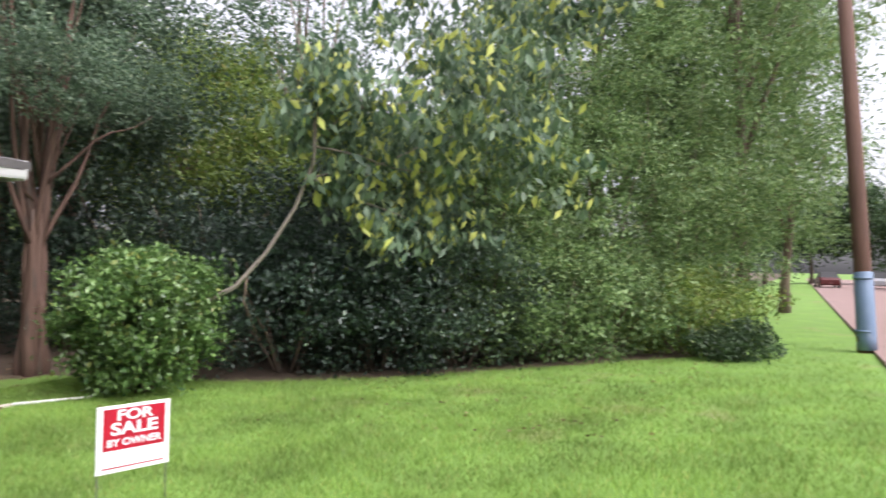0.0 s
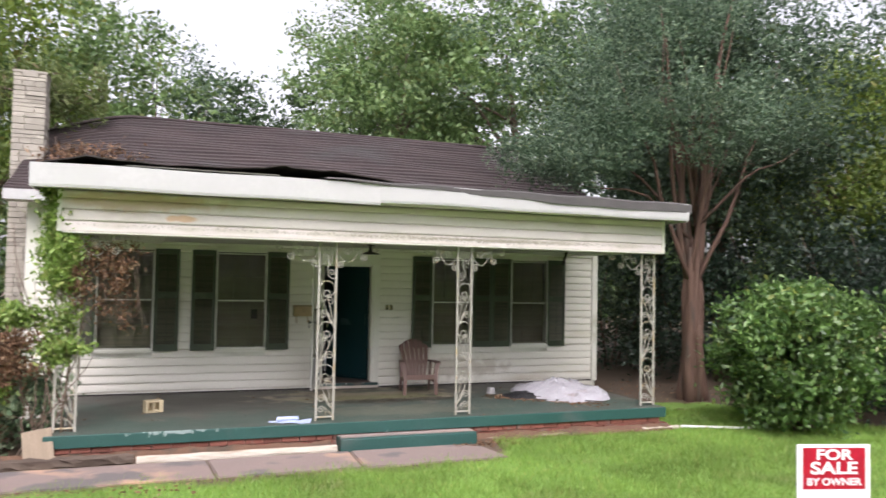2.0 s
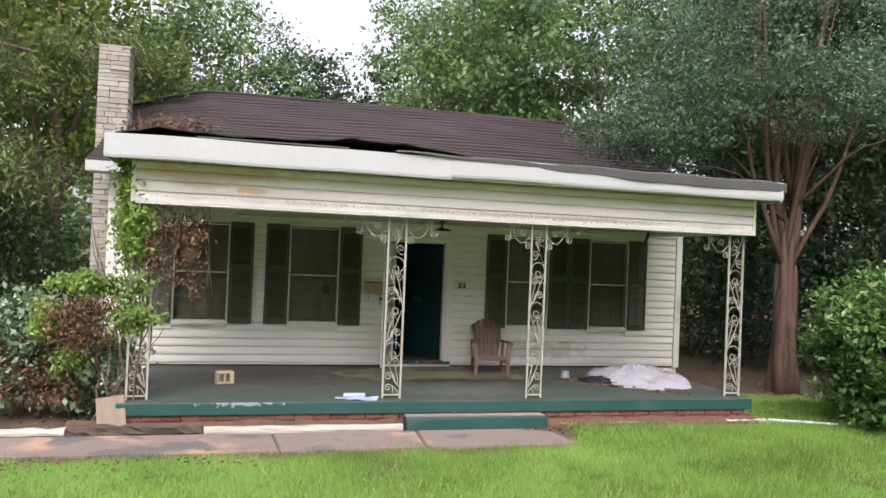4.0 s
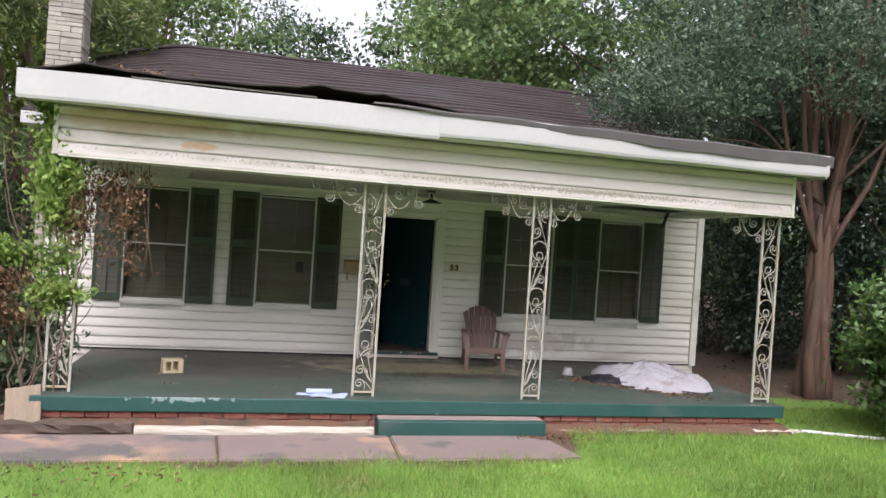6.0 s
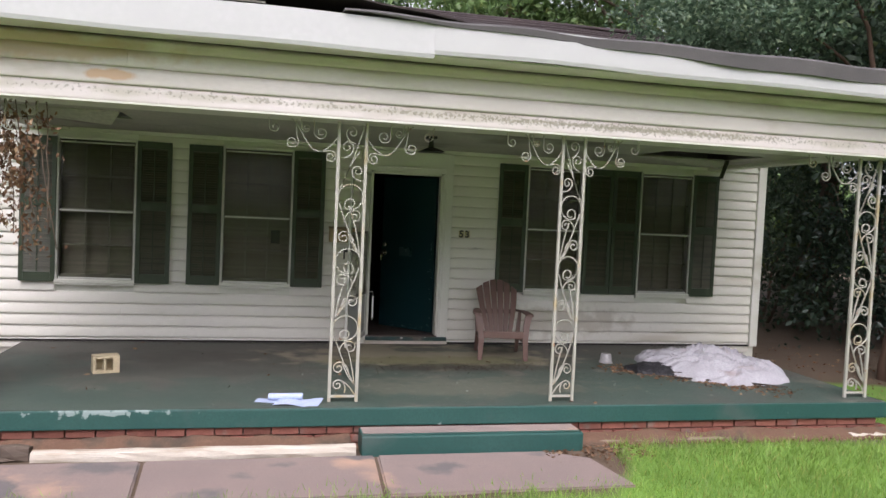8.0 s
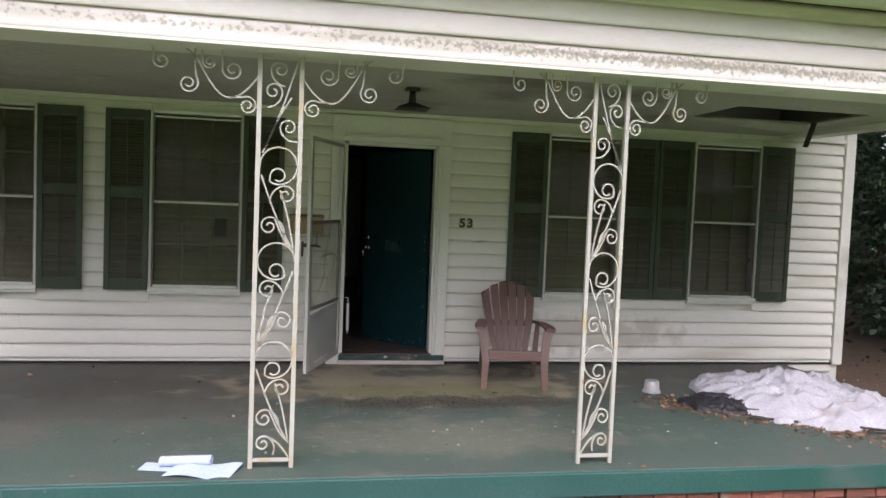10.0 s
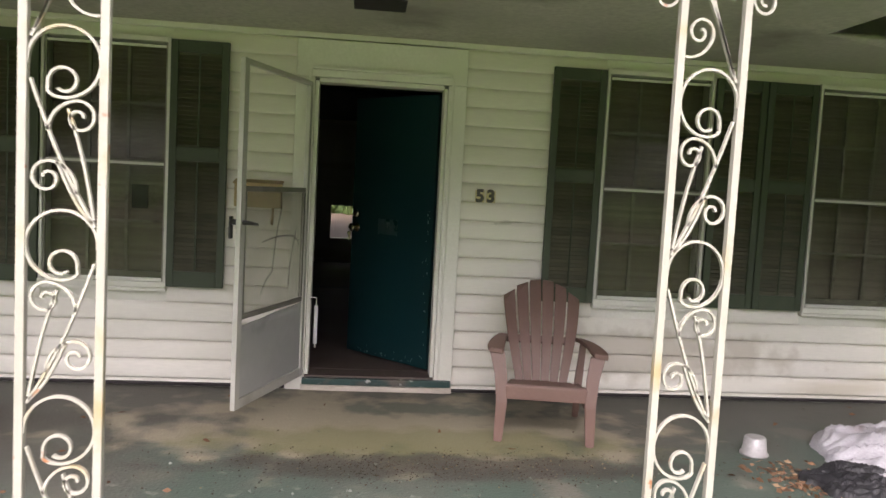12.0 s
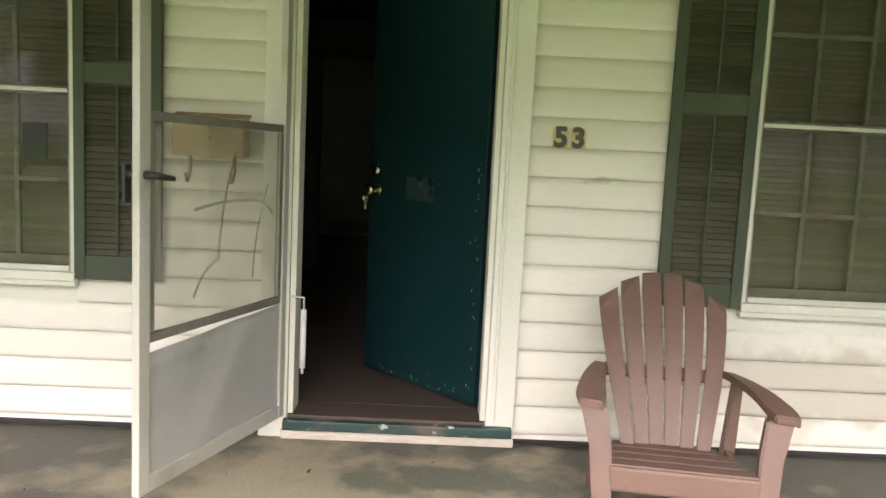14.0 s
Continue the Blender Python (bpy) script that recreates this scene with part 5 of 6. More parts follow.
# ---- small fixtures on the wall ----
mb = thing("mailbox", (-0.765, -0.015, 1.175), 0, "old tan metal mailbox fixed beside the door", "mailbox")
part("body", box(-0.145, 0.145, -0.09, 0.0, 0.0, 0.155, 0.006), MAILBOX, mb)
part("flap", box(-0.138, 0.138, -0.096, -0.0905, 0.045, 0.150, 0.003), MAILBOX, mb)
for z in (0.075, 0.115):
    part("screw", tube([(0.01, -0.0965, z), (0.01, -0.100, z)], 0.007, 8), BLACK, mb)
bm = box(-0.152, 0.152, -0.105, 0.0, 0.0, 0.012, 0.004)
bm.transform(pose(0, 0, 0.165, 12, 0, 0))
part("lid", bm, MAILBOX, mb)
for x in (-0.09, 0.09):
    part("hook", tube([(x, -0.02, 0.002), (x, -0.03, -0.07), (x, -0.06, -0.10), (x, -0.08, -0.07)], 0.008, 6), MAILBOX, mb)

DIGIT = mat("black_digit", (0.03, 0.027, 0.02), (0.05, 0.045, 0.03), 20, 0.4, 0.05, 60)
DIGITPLATE = mat("yellowed_plate", (0.60, 0.52, 0.28), (0.52, 0.45, 0.24), 20, 0.6, 0.1, 60)


def letters(text, size, depth, heavy=0.03):
    cu = bpy.data.curves.new("text", "FONT")
    cu.body, cu.size, cu.extrude, cu.align_x, cu.align_y = text, size, depth, "CENTER", "CENTER"
    cu.offset = size * heavy
    ob = bpy.data.objects.new("text", cu)
    me = bpy.data.meshes.new_from_object(ob)
    bpy.data.objects.remove(ob)
    bm = bmesh.new()
    bm.from_mesh(me)
    return bm


num = thing("house_number", (0.69, -0.026, 1.32), 0, "black house number 53 on yellowed plates", "house number")
for dx, ch in ((-0.037, "5"), (0.035, "3")):
    pl = part("plate", box(dx - 0.031, dx + 0.031, -0.004, 0.0, -0.04, 0.04, 0.001), DIGITPLATE, num)
    bm = letters(ch, 0.112, 0.002, 0.045)
    bm.transform(pose(dx, -0.006, -0.001, 90, 0, 0))
    part("digit", bm, DIGIT, pl)

lamp = thing("porch_lamp", (-0.07, -1.55, 2.30), 0, "black square porch ceiling lamp without a shade", "ceiling lamp")
part("canopy", box(-0.05, 0.05, -0.05, 0.05, -0.025, 0.0, 0.006), BLACK, lamp)
part("stem", tube([(0, 0, -0.025), (0, 0, -0.12)], [0.022, 0.03], 10), BLACK, lamp)
bm = bmesh.new()
bmesh.ops.create_cone(bm, segments=4, radius1=0.165, radius2=0.05, depth=0.04, cap_ends=True)
bm.transform(pose(0, 0, -0.13, 0, 0, 45))
part("pan", bm, BLACK, lamp)

bm = bmesh.new()
for i in range(7):
    z = 2.30 - 0.035 * i
    x = 3.42 - 0.012 * i
    cur = [bm.verts.new((x - 0.03, -1.15, z)), bm.verts.new((x + 0.03, -1.13, z)), bm.verts.new((x + 0.03, -1.12, z)), bm.verts.new((x - 0.03, -1.14, z))]
    if i:
        for k in range(4):
            bm.faces.new((prev[k], cur[k], cur[(k + 1) % 4], prev[(k + 1) % 4]))
    else:
        bm.faces.new(cur)
    prev = cur
bm.faces.new(prev[::-1])
single("felt_strip", bm, FELT, "torn black strip hanging from the ceiling opening", "torn felt")
for pts4, nm in ((((2.35, -1.05, 2.298), (3.45, -1.0, 2.298), (3.5, -0.86, 2.24), (2.9, -0.9, 2.27)), "panel"), (((-3.75, -1.9, 2.298), (-2.85, -1.9, 2.298), (-2.95, -1.72, 2.20), (-3.5, -1.75, 2.24)), "panel")):
    bm = bmesh.new()
    a = [bm.verts.new(v) for v in pts4]
    b = [bm.verts.new((v[0], v[1] + 0.004, v[2] - 0.008)) for v in pts4]
    bm.faces.new(a), bm.faces.new(b[::-1])
    for i in range(4):
        bm.faces.new((a[i], b[i], b[(i + 1) % 4], a[(i + 1) % 4]))
    bmesh.ops.recalc_face_normals(bm, faces=bm.faces[:])
    single("torn_panel", bm, CEIL, "torn flap of plywood hanging from the porch ceiling", "ceiling panel")

# ---- roof edge ----
XL = [-4.2, -3.95, -3.75, -3.4, -2.9, -2.4, -1.85, -1.62, -1.5, -1.15, -1.0, -0.6, -0.2, 0.15]
LIFT = [0.02, 0.06, 0.12, 0.075, 0.075, 0.085, 0.10, 0.165, 0.14, 0.12, 0.145, 0.08, 0.04, 0.0]
bm = bmesh.new()
for i in range(88):
    x = -4.2 + 4.35 * i / 87
    l = float(np.interp(x, XL, LIFT)) + 0.006 * math.sin(x * 9)
    yf = -3.23 + 0.03 * math.sin(x * 4.1)
    row = [(x, yf, 2.972 + l), (x, yf + 0.35, 3.0 + l * 0.8), (x, yf + 0.9, 3.075 + l * 0.4), (x, yf + 1.8, 3.175)]
    cur = [bm.verts.new(v) for v in row] + [bm.verts.new((a, b + 0.002, c - 0.012)) for a, b, c in row[::-1]]
    if i:
        for k in range(8):
            bm.faces.new((prev[k], cur[k], cur[(k + 1) % 8], prev[(k + 1) % 8]))
    prev = cur
bmesh.ops.recalc_face_normals(bm, faces=bm.faces[:])
part("lifted_felt", bm, SHINGLE, proof, "buckled shingle edge lifting off")
part("drip_strip", box(-3.35, -1.66, -3.236, -3.225, 2.99, 3.004), SASH, proof, "bare metal drip edge")
bm = bmesh.new()
for i in range(61):
    x = -1.1 + 5.36 * i / 60
    f = i / 60
    d = 0.02 + 0.115 * min(1, f * 1.5)
    zt = 3.01 - 0.045 * f + 0.008 * math.sin(x * 5.3)
    y0 = -3.272 - 0.006 * math.sin(x * 7)
    cur = [bm.verts.new(v) for v in ((x, y0, zt - d), (x, y0 - 0.004, zt - 0.02), (x, y0 + 0.02, zt), (x, y0 + 0.5, zt + 0.05), (x, y0 + 0.5, zt + 0.035), (x, y0 + 0.016, zt - d))]
    if i:
        for k in range(6):
            bm.faces.new((prev[k], cur[k], cur[(k + 1) % 6], prev[(k + 1) % 6]))
    else:
        bm.faces.new(cur)
    prev = cur
bm.faces.new(prev[::-1])
bmesh.ops.recalc_face_normals(bm, faces=bm.faces[:])
part("rolled_edge", bm, TAR, proof, "grey rolled roofing folded over the edge")
deb = thing("roof_debris", (-4.1, 1.0, 3.62), 0, "fallen twigs and brown litter lodged on the roof", "roof debris")
bm = bmesh.new()
r5 = random.Random(3)
for i in range(14):
    x, y = r5.uniform(-0.5, 0.7), r5.uniform(-0.4, 0.6)
    tube([(x, y, 0.47 * y + 0.02), (x + r5.uniform(-0.4, 0.4), y + r5.uniform(-0.2, 0.2), 0.47 * y + r5.uniform(0.05, 0.2))], [0.012, 0.004], 5, bm)
part("twig", bm, BARK, deb)
q = np.stack([rng.normal(size=500) * 0.35, rng.normal(size=500) * 0.3, np.zeros(500)], 1)
q[:, 2] = q[:, 1] * 0.47 + np.abs(rng.normal(size=500)) * 0.05
o = new("litter", leaves("litter", q, 0.09, L_DRY, 0.5))
o.parent = deb

# ---- step, walk and edging ----
step = thing("porch_step", (0, 0, 0), 0, "green painted concrete step with a bare worn top", "step", kind="structure")
bm = box(-0.84, 0.955, -3.21, -2.965, -0.33, -0.155, 0.014)
part("step_body", bm, SLABEDGE, step)
part("step_top", box(-0.825, 0.94, -3.14, -2.967, -0.156, -0.150, 0.003), CONCRETE, step, "bare worn tread")
WALKDARK = mat("dark_stained_walk", (0.215, 0.168, 0.155), (0.285, 0.215, 0.190), 1.3, 0.85, 0.5, 90, stain=(0.46, 0.29, 0.20), stain_scale=1.0, stain_at=0.54, stain2=(0.135, 0.118, 0.115), stain2_scale=1.3, stain2_at=0.54)
walkp = thing("pavement", (0, 0, 0), 0, "cracked clay-stained concrete front walk", "walk", kind="structure")
for corners in (((-9.5, -4.12), (-5.45, -4.09), (-5.40, -3.24), (-9.5, -3.26)), ((-5.43, -4.09), (-2.36, -4.06), (-2.41, -3.235), (-5.38, -3.24)), ((-2.335, -4.06), (-0.79, -4.05), (-0.745, -3.225), (-2.385, -3.235)), ((-0.765, -4.05), (1.02, -4.04), (0.93, -3.42), (0.60, -3.225), (-0.72, -3.225))):
    bm = bmesh.new()
    a = [bm.verts.new((x, y, -0.292)) for x, y in corners]
    b = [bm.verts.new((x, y, -0.40)) for x, y in corners]
    bm.faces.new(a), bm.faces.new(b[::-1])
    for i in range(len(a)):
        bm.faces.new((a[i], b[i], b[(i + 1) % len(a)], a[(i + 1) % len(a)]))
    bmesh.ops.recalc_face_normals(bm, faces=bm.faces[:])
    bmesh.ops.bevel(bm, geom=bm.edges[:], offset=0.012, segments=2, affect="EDGES")
    part("slab", bm, WALKDARK, walkp)


def timber(name, p0, p1, w, h, material, label, seed, rough=0.012):
    r = random.Random(seed)
    bm = bmesh.new()
    a, b = Vector(p0), Vector(p1)
    d = (b - a).normalized()
    s = Vector((-d.y, d.x, 0))
    prev = None
    n = 16
    for i in range(n + 1):
        c = a.lerp(b, i / n)
        ring = []
        for k in range(10):
            t = 2 * math.pi * k / 10
            ex, ez = abs(math.cos(t)) ** 0.5 * math.copysign(1, math.cos(t)), abs(math.sin(t)) ** 0.5 * math.copysign(1, math.sin(t))
            ring.append(bm.verts.new(c + s * (ex * w / 2 + r.uniform(-rough, rough)) + Vector((0, 0, h / 2 + ez * h / 2 + r.uniform(-rough, rough)))))
        if prev:
            for k in range(10):
                bm.faces.new((prev[k], prev[(k + 1) % 10], ring[(k + 1) % 10], ring[k]))
        else:
            bm.faces.new(ring[::-1])
        prev = ring
    bm.faces.new(prev)
    bmesh.ops.recalc_face_normals(bm, faces=bm.faces[:])
    return single(name, bm, material, label, "edging timber")


timber("edging_timber", (-4.55, -3.13, -0.315), (-3.16, -3.10, -0.315), 0.13, 0.11, WOODOLD, "rotten grey timber lying along the flower bed", 1, 0.016)
timber("edging_timber", (-3.14, -3.16, -0.315), (-0.88, -3.155, -0.315), 0.10, 0.085, WOODWHITE, "timber with flaking white paint along the bed", 2, 0.006)
timber("edging_timber", (-7.2, -2.95, -0.315), (-4.57, -3.12, -0.315), 0.12, 0.08, WOODWHITE, "pale split timber along the bed", 3, 0.012)
timber("edging_timber", (-5.55, -2.92, -0.315), (-5.95, -1.3, -0.315), 0.10, 0.08, WOODWHITE, "pale timber at the corner of the bed", 4, 0.010)
timber("edging_timber", (1.15, -3.03, -0.325), (3.55, -3.02, -0.325), 0.07, 0.05, PLANK, "low tan timber between lawn and porch", 5, 0.006)
timber("edging_timber", (3.62, -3.02, -0.325), (4.25, -3.01, -0.325), 0.09, 0.06, WOODWHITE, "short white-painted timber by the porch corner", 6, 0.006)
single("white_pipe", tube(wobble((4.3, -3.0, -0.285), (5.25, -3.42, -0.275), 8, 0.01, 8), 0.022, 8), SIGNWHITE, "white plastic pipe lying on the grass", "pipe")

bm = box(-0.15, 0.15, -0.02, 0.02, 0.0, 0.46, 0.004)
pl = single("loose_board", bm, PLANK, "bare pale board leaning on the porch corner", "board")
pl.matrix_world = pose(-4.10, -3.12, -0.315, -36, -9, 4)

# ---- things on the porch ----


def chair():
    c = thing("patio_chair", (0.972, -0.747, 0), -9, "faded mauve-brown resin patio chair with slatted fan back", "chair")
    n = 6
    for i in range(n):
        f = (i - 2.5) / 2.5
        bm = bmesh.new()
        rows = []
        for k in range(11):
            t = k / 10
            z = 0.245 + t * (0.560 - 0.085 * f * f)
            wide = 0.128 + 0.046 * math.sin(math.pi * min(1, t * 1.0) * 0.5) ** 1.2 + 0.030 * t
            cx = f * wide
            hw = (0.0235 + 0.0145 * t) if k < 10 else 0.034
            zt = z + (0.0 if k < 10 else 0.004)
            y = 0.15 + 0.37 * t - 0.035 * math.sin(math.pi * t) + 0.045 * (abs(f) ** 2) * -1
            tilt = 0.022 * f if k == 10 else 0
            rows.append([bm.verts.new(v) for v in ((cx - hw, y, zt + tilt), (cx + hw, y, zt - tilt), (cx + hw, y + 0.018, zt - tilt), (cx - hw, y + 0.018, zt + tilt))])
        for a, b in zip(rows, rows[1:]):
            for k in range(4):
                bm.faces.new((a[k], a[(k + 1) % 4], b[(k + 1) % 4], b[k]))
        bm.faces.new(rows[0][::-1]), bm.faces.new(rows[-1])
        bmesh.ops.recalc_face_normals(bm, faces=bm.faces[:])
        bmesh.ops.bevel(bm, geom=[e for e in bm.edges if abs((e.verts[0].co - e.verts[1].co).normalized().z) > 0.6], offset=0.004, segments=2, affect="EDGES")
        part("back_slat", bm, CHAIR, c)
    bm2 = box(-0.21, 0.21, 0.0, 0.02, 0.0, 0.05, 0.006)
    bm2.transform(pose(0, 0.300, 0.445, -32, 0, 0))
    part("back_rail", bm2, CHAIR, c)
    for i in range(4):
        y0 = -0.262 + i * 0.108
        z0 = 0.318 - 0.019 * i
        bm = box(-0.222 + 0.014 * i, 0.222 - 0.014 * i, 0, 0.104, -0.02, 0.0, 0.006)
        bm.transform(pose(0, y0, z0, -10, 0, 0))
        part("seat_slat", bm, CHAIR, c)
    part("apron", box(-0.222, 0.222, -0.275, -0.253, 0.235, 0.314, 0.010), CHAIR, c)
    for s in (-1, 1):
        bm = bmesh.new()
        rows = []
        for k in range(9):
            t = k / 8
            y = -0.235 + 0.535 * t
            cx = s * (0.288 - 0.062 * t ** 1.5)
            hw = 0.052 - 0.026 * t if k else 0.038
            z = 0.506 + 0.014 * math.sin(math.pi * t) - 0.012 * t
            rows.append([bm.verts.new(v) for v in ((cx - hw, y, z + 0.0), (cx + hw, y, z - 0.006), (cx + hw * 1.02, y, z - 0.04), (cx + hw * 0.6, y, z - 0.03), (cx - hw * 0.9, y, z - 0.026))])
        for a, b in zip(rows, rows[1:]):
            for k in range(5):
                bm.faces.new((a[k], a[(k + 1) % 5], b[(k + 1) % 5], b[k])).smooth = False
        bm.faces.new(rows[0][::-1]), bm.faces.new(rows[-1])
        bmesh.ops.recalc_face_normals(bm, faces=bm.faces[:])
        bmesh.ops.bevel(bm, geom=bm.edges[:], offset=0.005, segments=2, affect="EDGES")
        part("arm", bm, CHAIR, c)
        for nm, pts in (("front_leg", ((s * 0.250, -0.265, 0.0, 0.024, 0.030), (s * 0.240, -0.250, 0.22, 0.031, 0.034), (s * 0.250, -0.222, 0.36, 0.035, 0.03), (s * 0.276, -0.190, 0.482, 0.042, 0.028))), ("rear_leg", ((s * 0.235, 0.30, 0.0, 0.018, 0.026), (s * 0.23, 0.22, 0.22, 0.024, 0.03), (s * 0.25, 0.24, 0.47, 0.018, 0.03)))):
            bm = bmesh.new()
            rows = []
            for x, y, z, hx, hy in pts:
                rows.append([bm.verts.new(v) for v in ((x - hx, y - hy, z), (x + hx, y - hy, z), (x + hx * 0.8, y + hy, z), (x - hx * 0.8, y + hy, z))])
            for a, b in zip(rows, rows[1:]):
                for k in range(4):
                    bm.faces.new((a[k], a[(k + 1) % 4], b[(k + 1) % 4], b[k]))
            bm.faces.new(rows[0][::-1]), bm.faces.new(rows[-1])
            bmesh.ops.bevel(bm, geom=bm.edges[:], offset=0.006, segments=2, affect="EDGES")
            part(nm, bm, CHAIR, c)
        bm = box(s * 0.228 - 0.012, s * 0.228 + 0.012, -0.25, 0.25, 0.185, 0.235, 0.005)
        part("side_rail", bm, CHAIR, c)
    return c


chair()


def heap(name, centre, radii, height, material, label, category, seed, fold=6.0, nx=130, ny=112):
    xs, ys = np.linspace(-1.15, 1.15, nx), np.linspace(-1.15, 1.15, ny)
    vs = []
    for y in ys:
        for x in xs:
            a = math.atan2(y, x)
            rim = 1.0 + 0.16 * noise.noise((math.cos(a) * 1.6 + seed, math.sin(a) * 1.6, 0.3)) + 0.08 * noise.noise((math.cos(a) * 5, math.sin(a) * 5, seed))
            r = math.hypot(x, y) / rim
            body = max(0.0, 1 - r ** 1.7) ** 0.7
            wx = x + 0.35 * noise.noise((x * 2 + seed, y * 2, 9.0))
            wy = y + 0.35 * noise.noise((x * 2, y * 2 + seed, 5.0))
            f = (1 - abs(noise.noise((wx * fold * 0.30 + seed, wy * fold * 0.9 + wx * 1.5, 0.5)))) ** 3
            g = (1 - abs(noise.noise((wx * fold * 0.6 + wy * 2, wy * fold * 1.9 + seed, 1.5)))) ** 3
            k = (1 - abs(noise.noise((wx * fold * 1.3 - wy * 4, wy * fold * 3.4 + seed, 2.5)))) ** 3
            lump = noise.noise((x * 2.2 + seed, y * 2.6, 7.0))
            z = height * body * (0.40 + 0.40 * lump + 0.30 * f + 0.22 * g + 0.12 * k) + (0.015 + 0.02 * g if body > 0 else 0)
            sx = 0.02 * noise.noise((x * 5, y * 5, 4.0 + seed))
            vs.append((centre[0] + x * radii[0] + sx, centre[1] + y * radii[1], z if body > 0 else -0.004))
    idx = (np.arange(ny - 1)[:, None] * nx + np.arange(nx - 1)[None, :]).ravel()
    va = np.array(vs)
    fa = np.stack([idx, idx + 1, idx + nx + 1, idx + nx], axis=1)
    fa = fa[(va[fa][:, :, 2] > 0).any(axis=1)]
    return tagged(new(name, raw_mesh(name, va, fa, material, False)), label, category)


heap("crumpled_cloth", (3.14, -1.5), (0.76, 0.80), 0.25, CLOTH, "crumpled heap of dirty white cloth on the porch floor", "cloth heap", 3, 5.5)
heap("black_bag", (2.47, -1.58), (0.34, 0.24), 0.07, DARKCLOTH, "crumpled torn black plastic bag beside the white cloth", "plastic bag", 8, 8.5, 90, 80)
STICK = mat("dark_wet_bark", (0.030, 0.022, 0.018), (0.055, 0.040, 0.030), 6, 0.8, 0.6, 40)
for i, (x0, y0, x1, y1, r0) in enumerate(((2.22, -1.62, 3.05, -2.22, 0.013), (2.45, -1.95, 3.40, -2.40, 0.012), (2.30, -1.45, 2.62, -1.95, 0.009), (2.55, -1.78, 3.25, -2.36, 0.010), (2.15, -1.38, 2.55, -1.60, 0.007))):
    single("stick", tube(wobble((x0, y0, 0.014), (x1, y1, 0.018), 7, 0.025, 5 + i), [r0 * k for k in (0.8, 0.95, 1, 0.95, 0.9, 0.75, 0.6, 0.35)], 6), STICK, "dark fallen stick lying by the cloth heap", "stick", "fallen sticks")
PLASTIC = mat("cloudy_plastic", (0.33, 0.32, 0.32), (0.27, 0.26, 0.26), 6, 0.35, 0.03, 40)
single("plastic_tub", tube([(2.085, -1.12, 0.0), (2.085, -1.12, 0.010), (2.085, -1.12, 0.012), (2.085, -1.12, 0.092), (2.085, -1.12, 0.100)], [0.076, 0.076, 0.068, 0.057, 0.050], 20), PLASTIC, "small cloudy plastic tub turned upside down", "tub")

blk = thing("concrete_block", (-2.97, -1.60, 0), 18, "small cream concrete block with two holes", "block")
for nm, b in (("side", (-0.11, -0.085, -0.07, 0.07, 0, 0.155)), ("side", (-0.022, -0.002, -0.07, 0.07, 0.026, 0.129)), ("side", (0.055, 0.11, -0.07, 0.07, 0, 0.155)), ("top", (-0.0845, 0.0545, -0.07, 0.07, 0.13, 0.155)), ("base", (-0.0845, 0.0545, -0.07, 0.07, 0.0, 0.025)), ("back", (-0.0845, 0.0545, 0.03, 0.07, 0.0255, 0.1295))):
    part(nm, box(*b, 0.003), BLOCKM, blk)

pap = thing("paper_sheet", (-1.32, -2.80, 0), -12, "bluish white papers, one rolled, lying on the porch edge", "papers")
bm = bmesh.new()
prev = None
for i in range(15):
    t = i / 14
    x = -0.17 + 0.34 * t
    cur = [bm.verts.new((x, -0.10, 0.004 + 0.012 * math.sin(t * 5))), bm.verts.new((x + 0.03, 0.11, 0.006 + 0.018 * math.sin(t * 4 + 1) ** 2)), bm.verts.new((x + 0.03, 0.11, 0.0075 + 0.018 * math.sin(t * 4 + 1) ** 2)), bm.verts.new((x, -0.10, 0.0055 + 0.012 * math.sin(t * 5)))]
    if prev:
        for k in range(4):
            bm.faces.new((prev[k], cur[k], cur[(k + 1) % 4], prev[(k + 1) % 4]))
    prev = cur
bmesh.ops.recalc_face_normals(bm, faces=bm.faces[:])
part("sheet", bm, PAPER, pap)
bm = bmesh.new()
prev = None
for i in range(19):
    a = i / 18 * 2.4 * math.pi
    r = 0.026 + 0.002 * i / 18
    cur = [bm.verts.new((-0.23, 0.04 + r * math.cos(a), 0.035 + r * math.sin(a))), bm.verts.new((0.03, 0.10 + r * math.cos(a), 0.035 + r * math.sin(a)))]
    if prev:
        bm.faces.new((prev[0], cur[0], cur[1], prev[1]))
    prev = cur
part("rolled_sheet", bm, PAPER, pap)
part("under_sheet", box(-0.33, -0.10, -0.02, 0.10, 0.002, 0.0045), PAPER, pap)

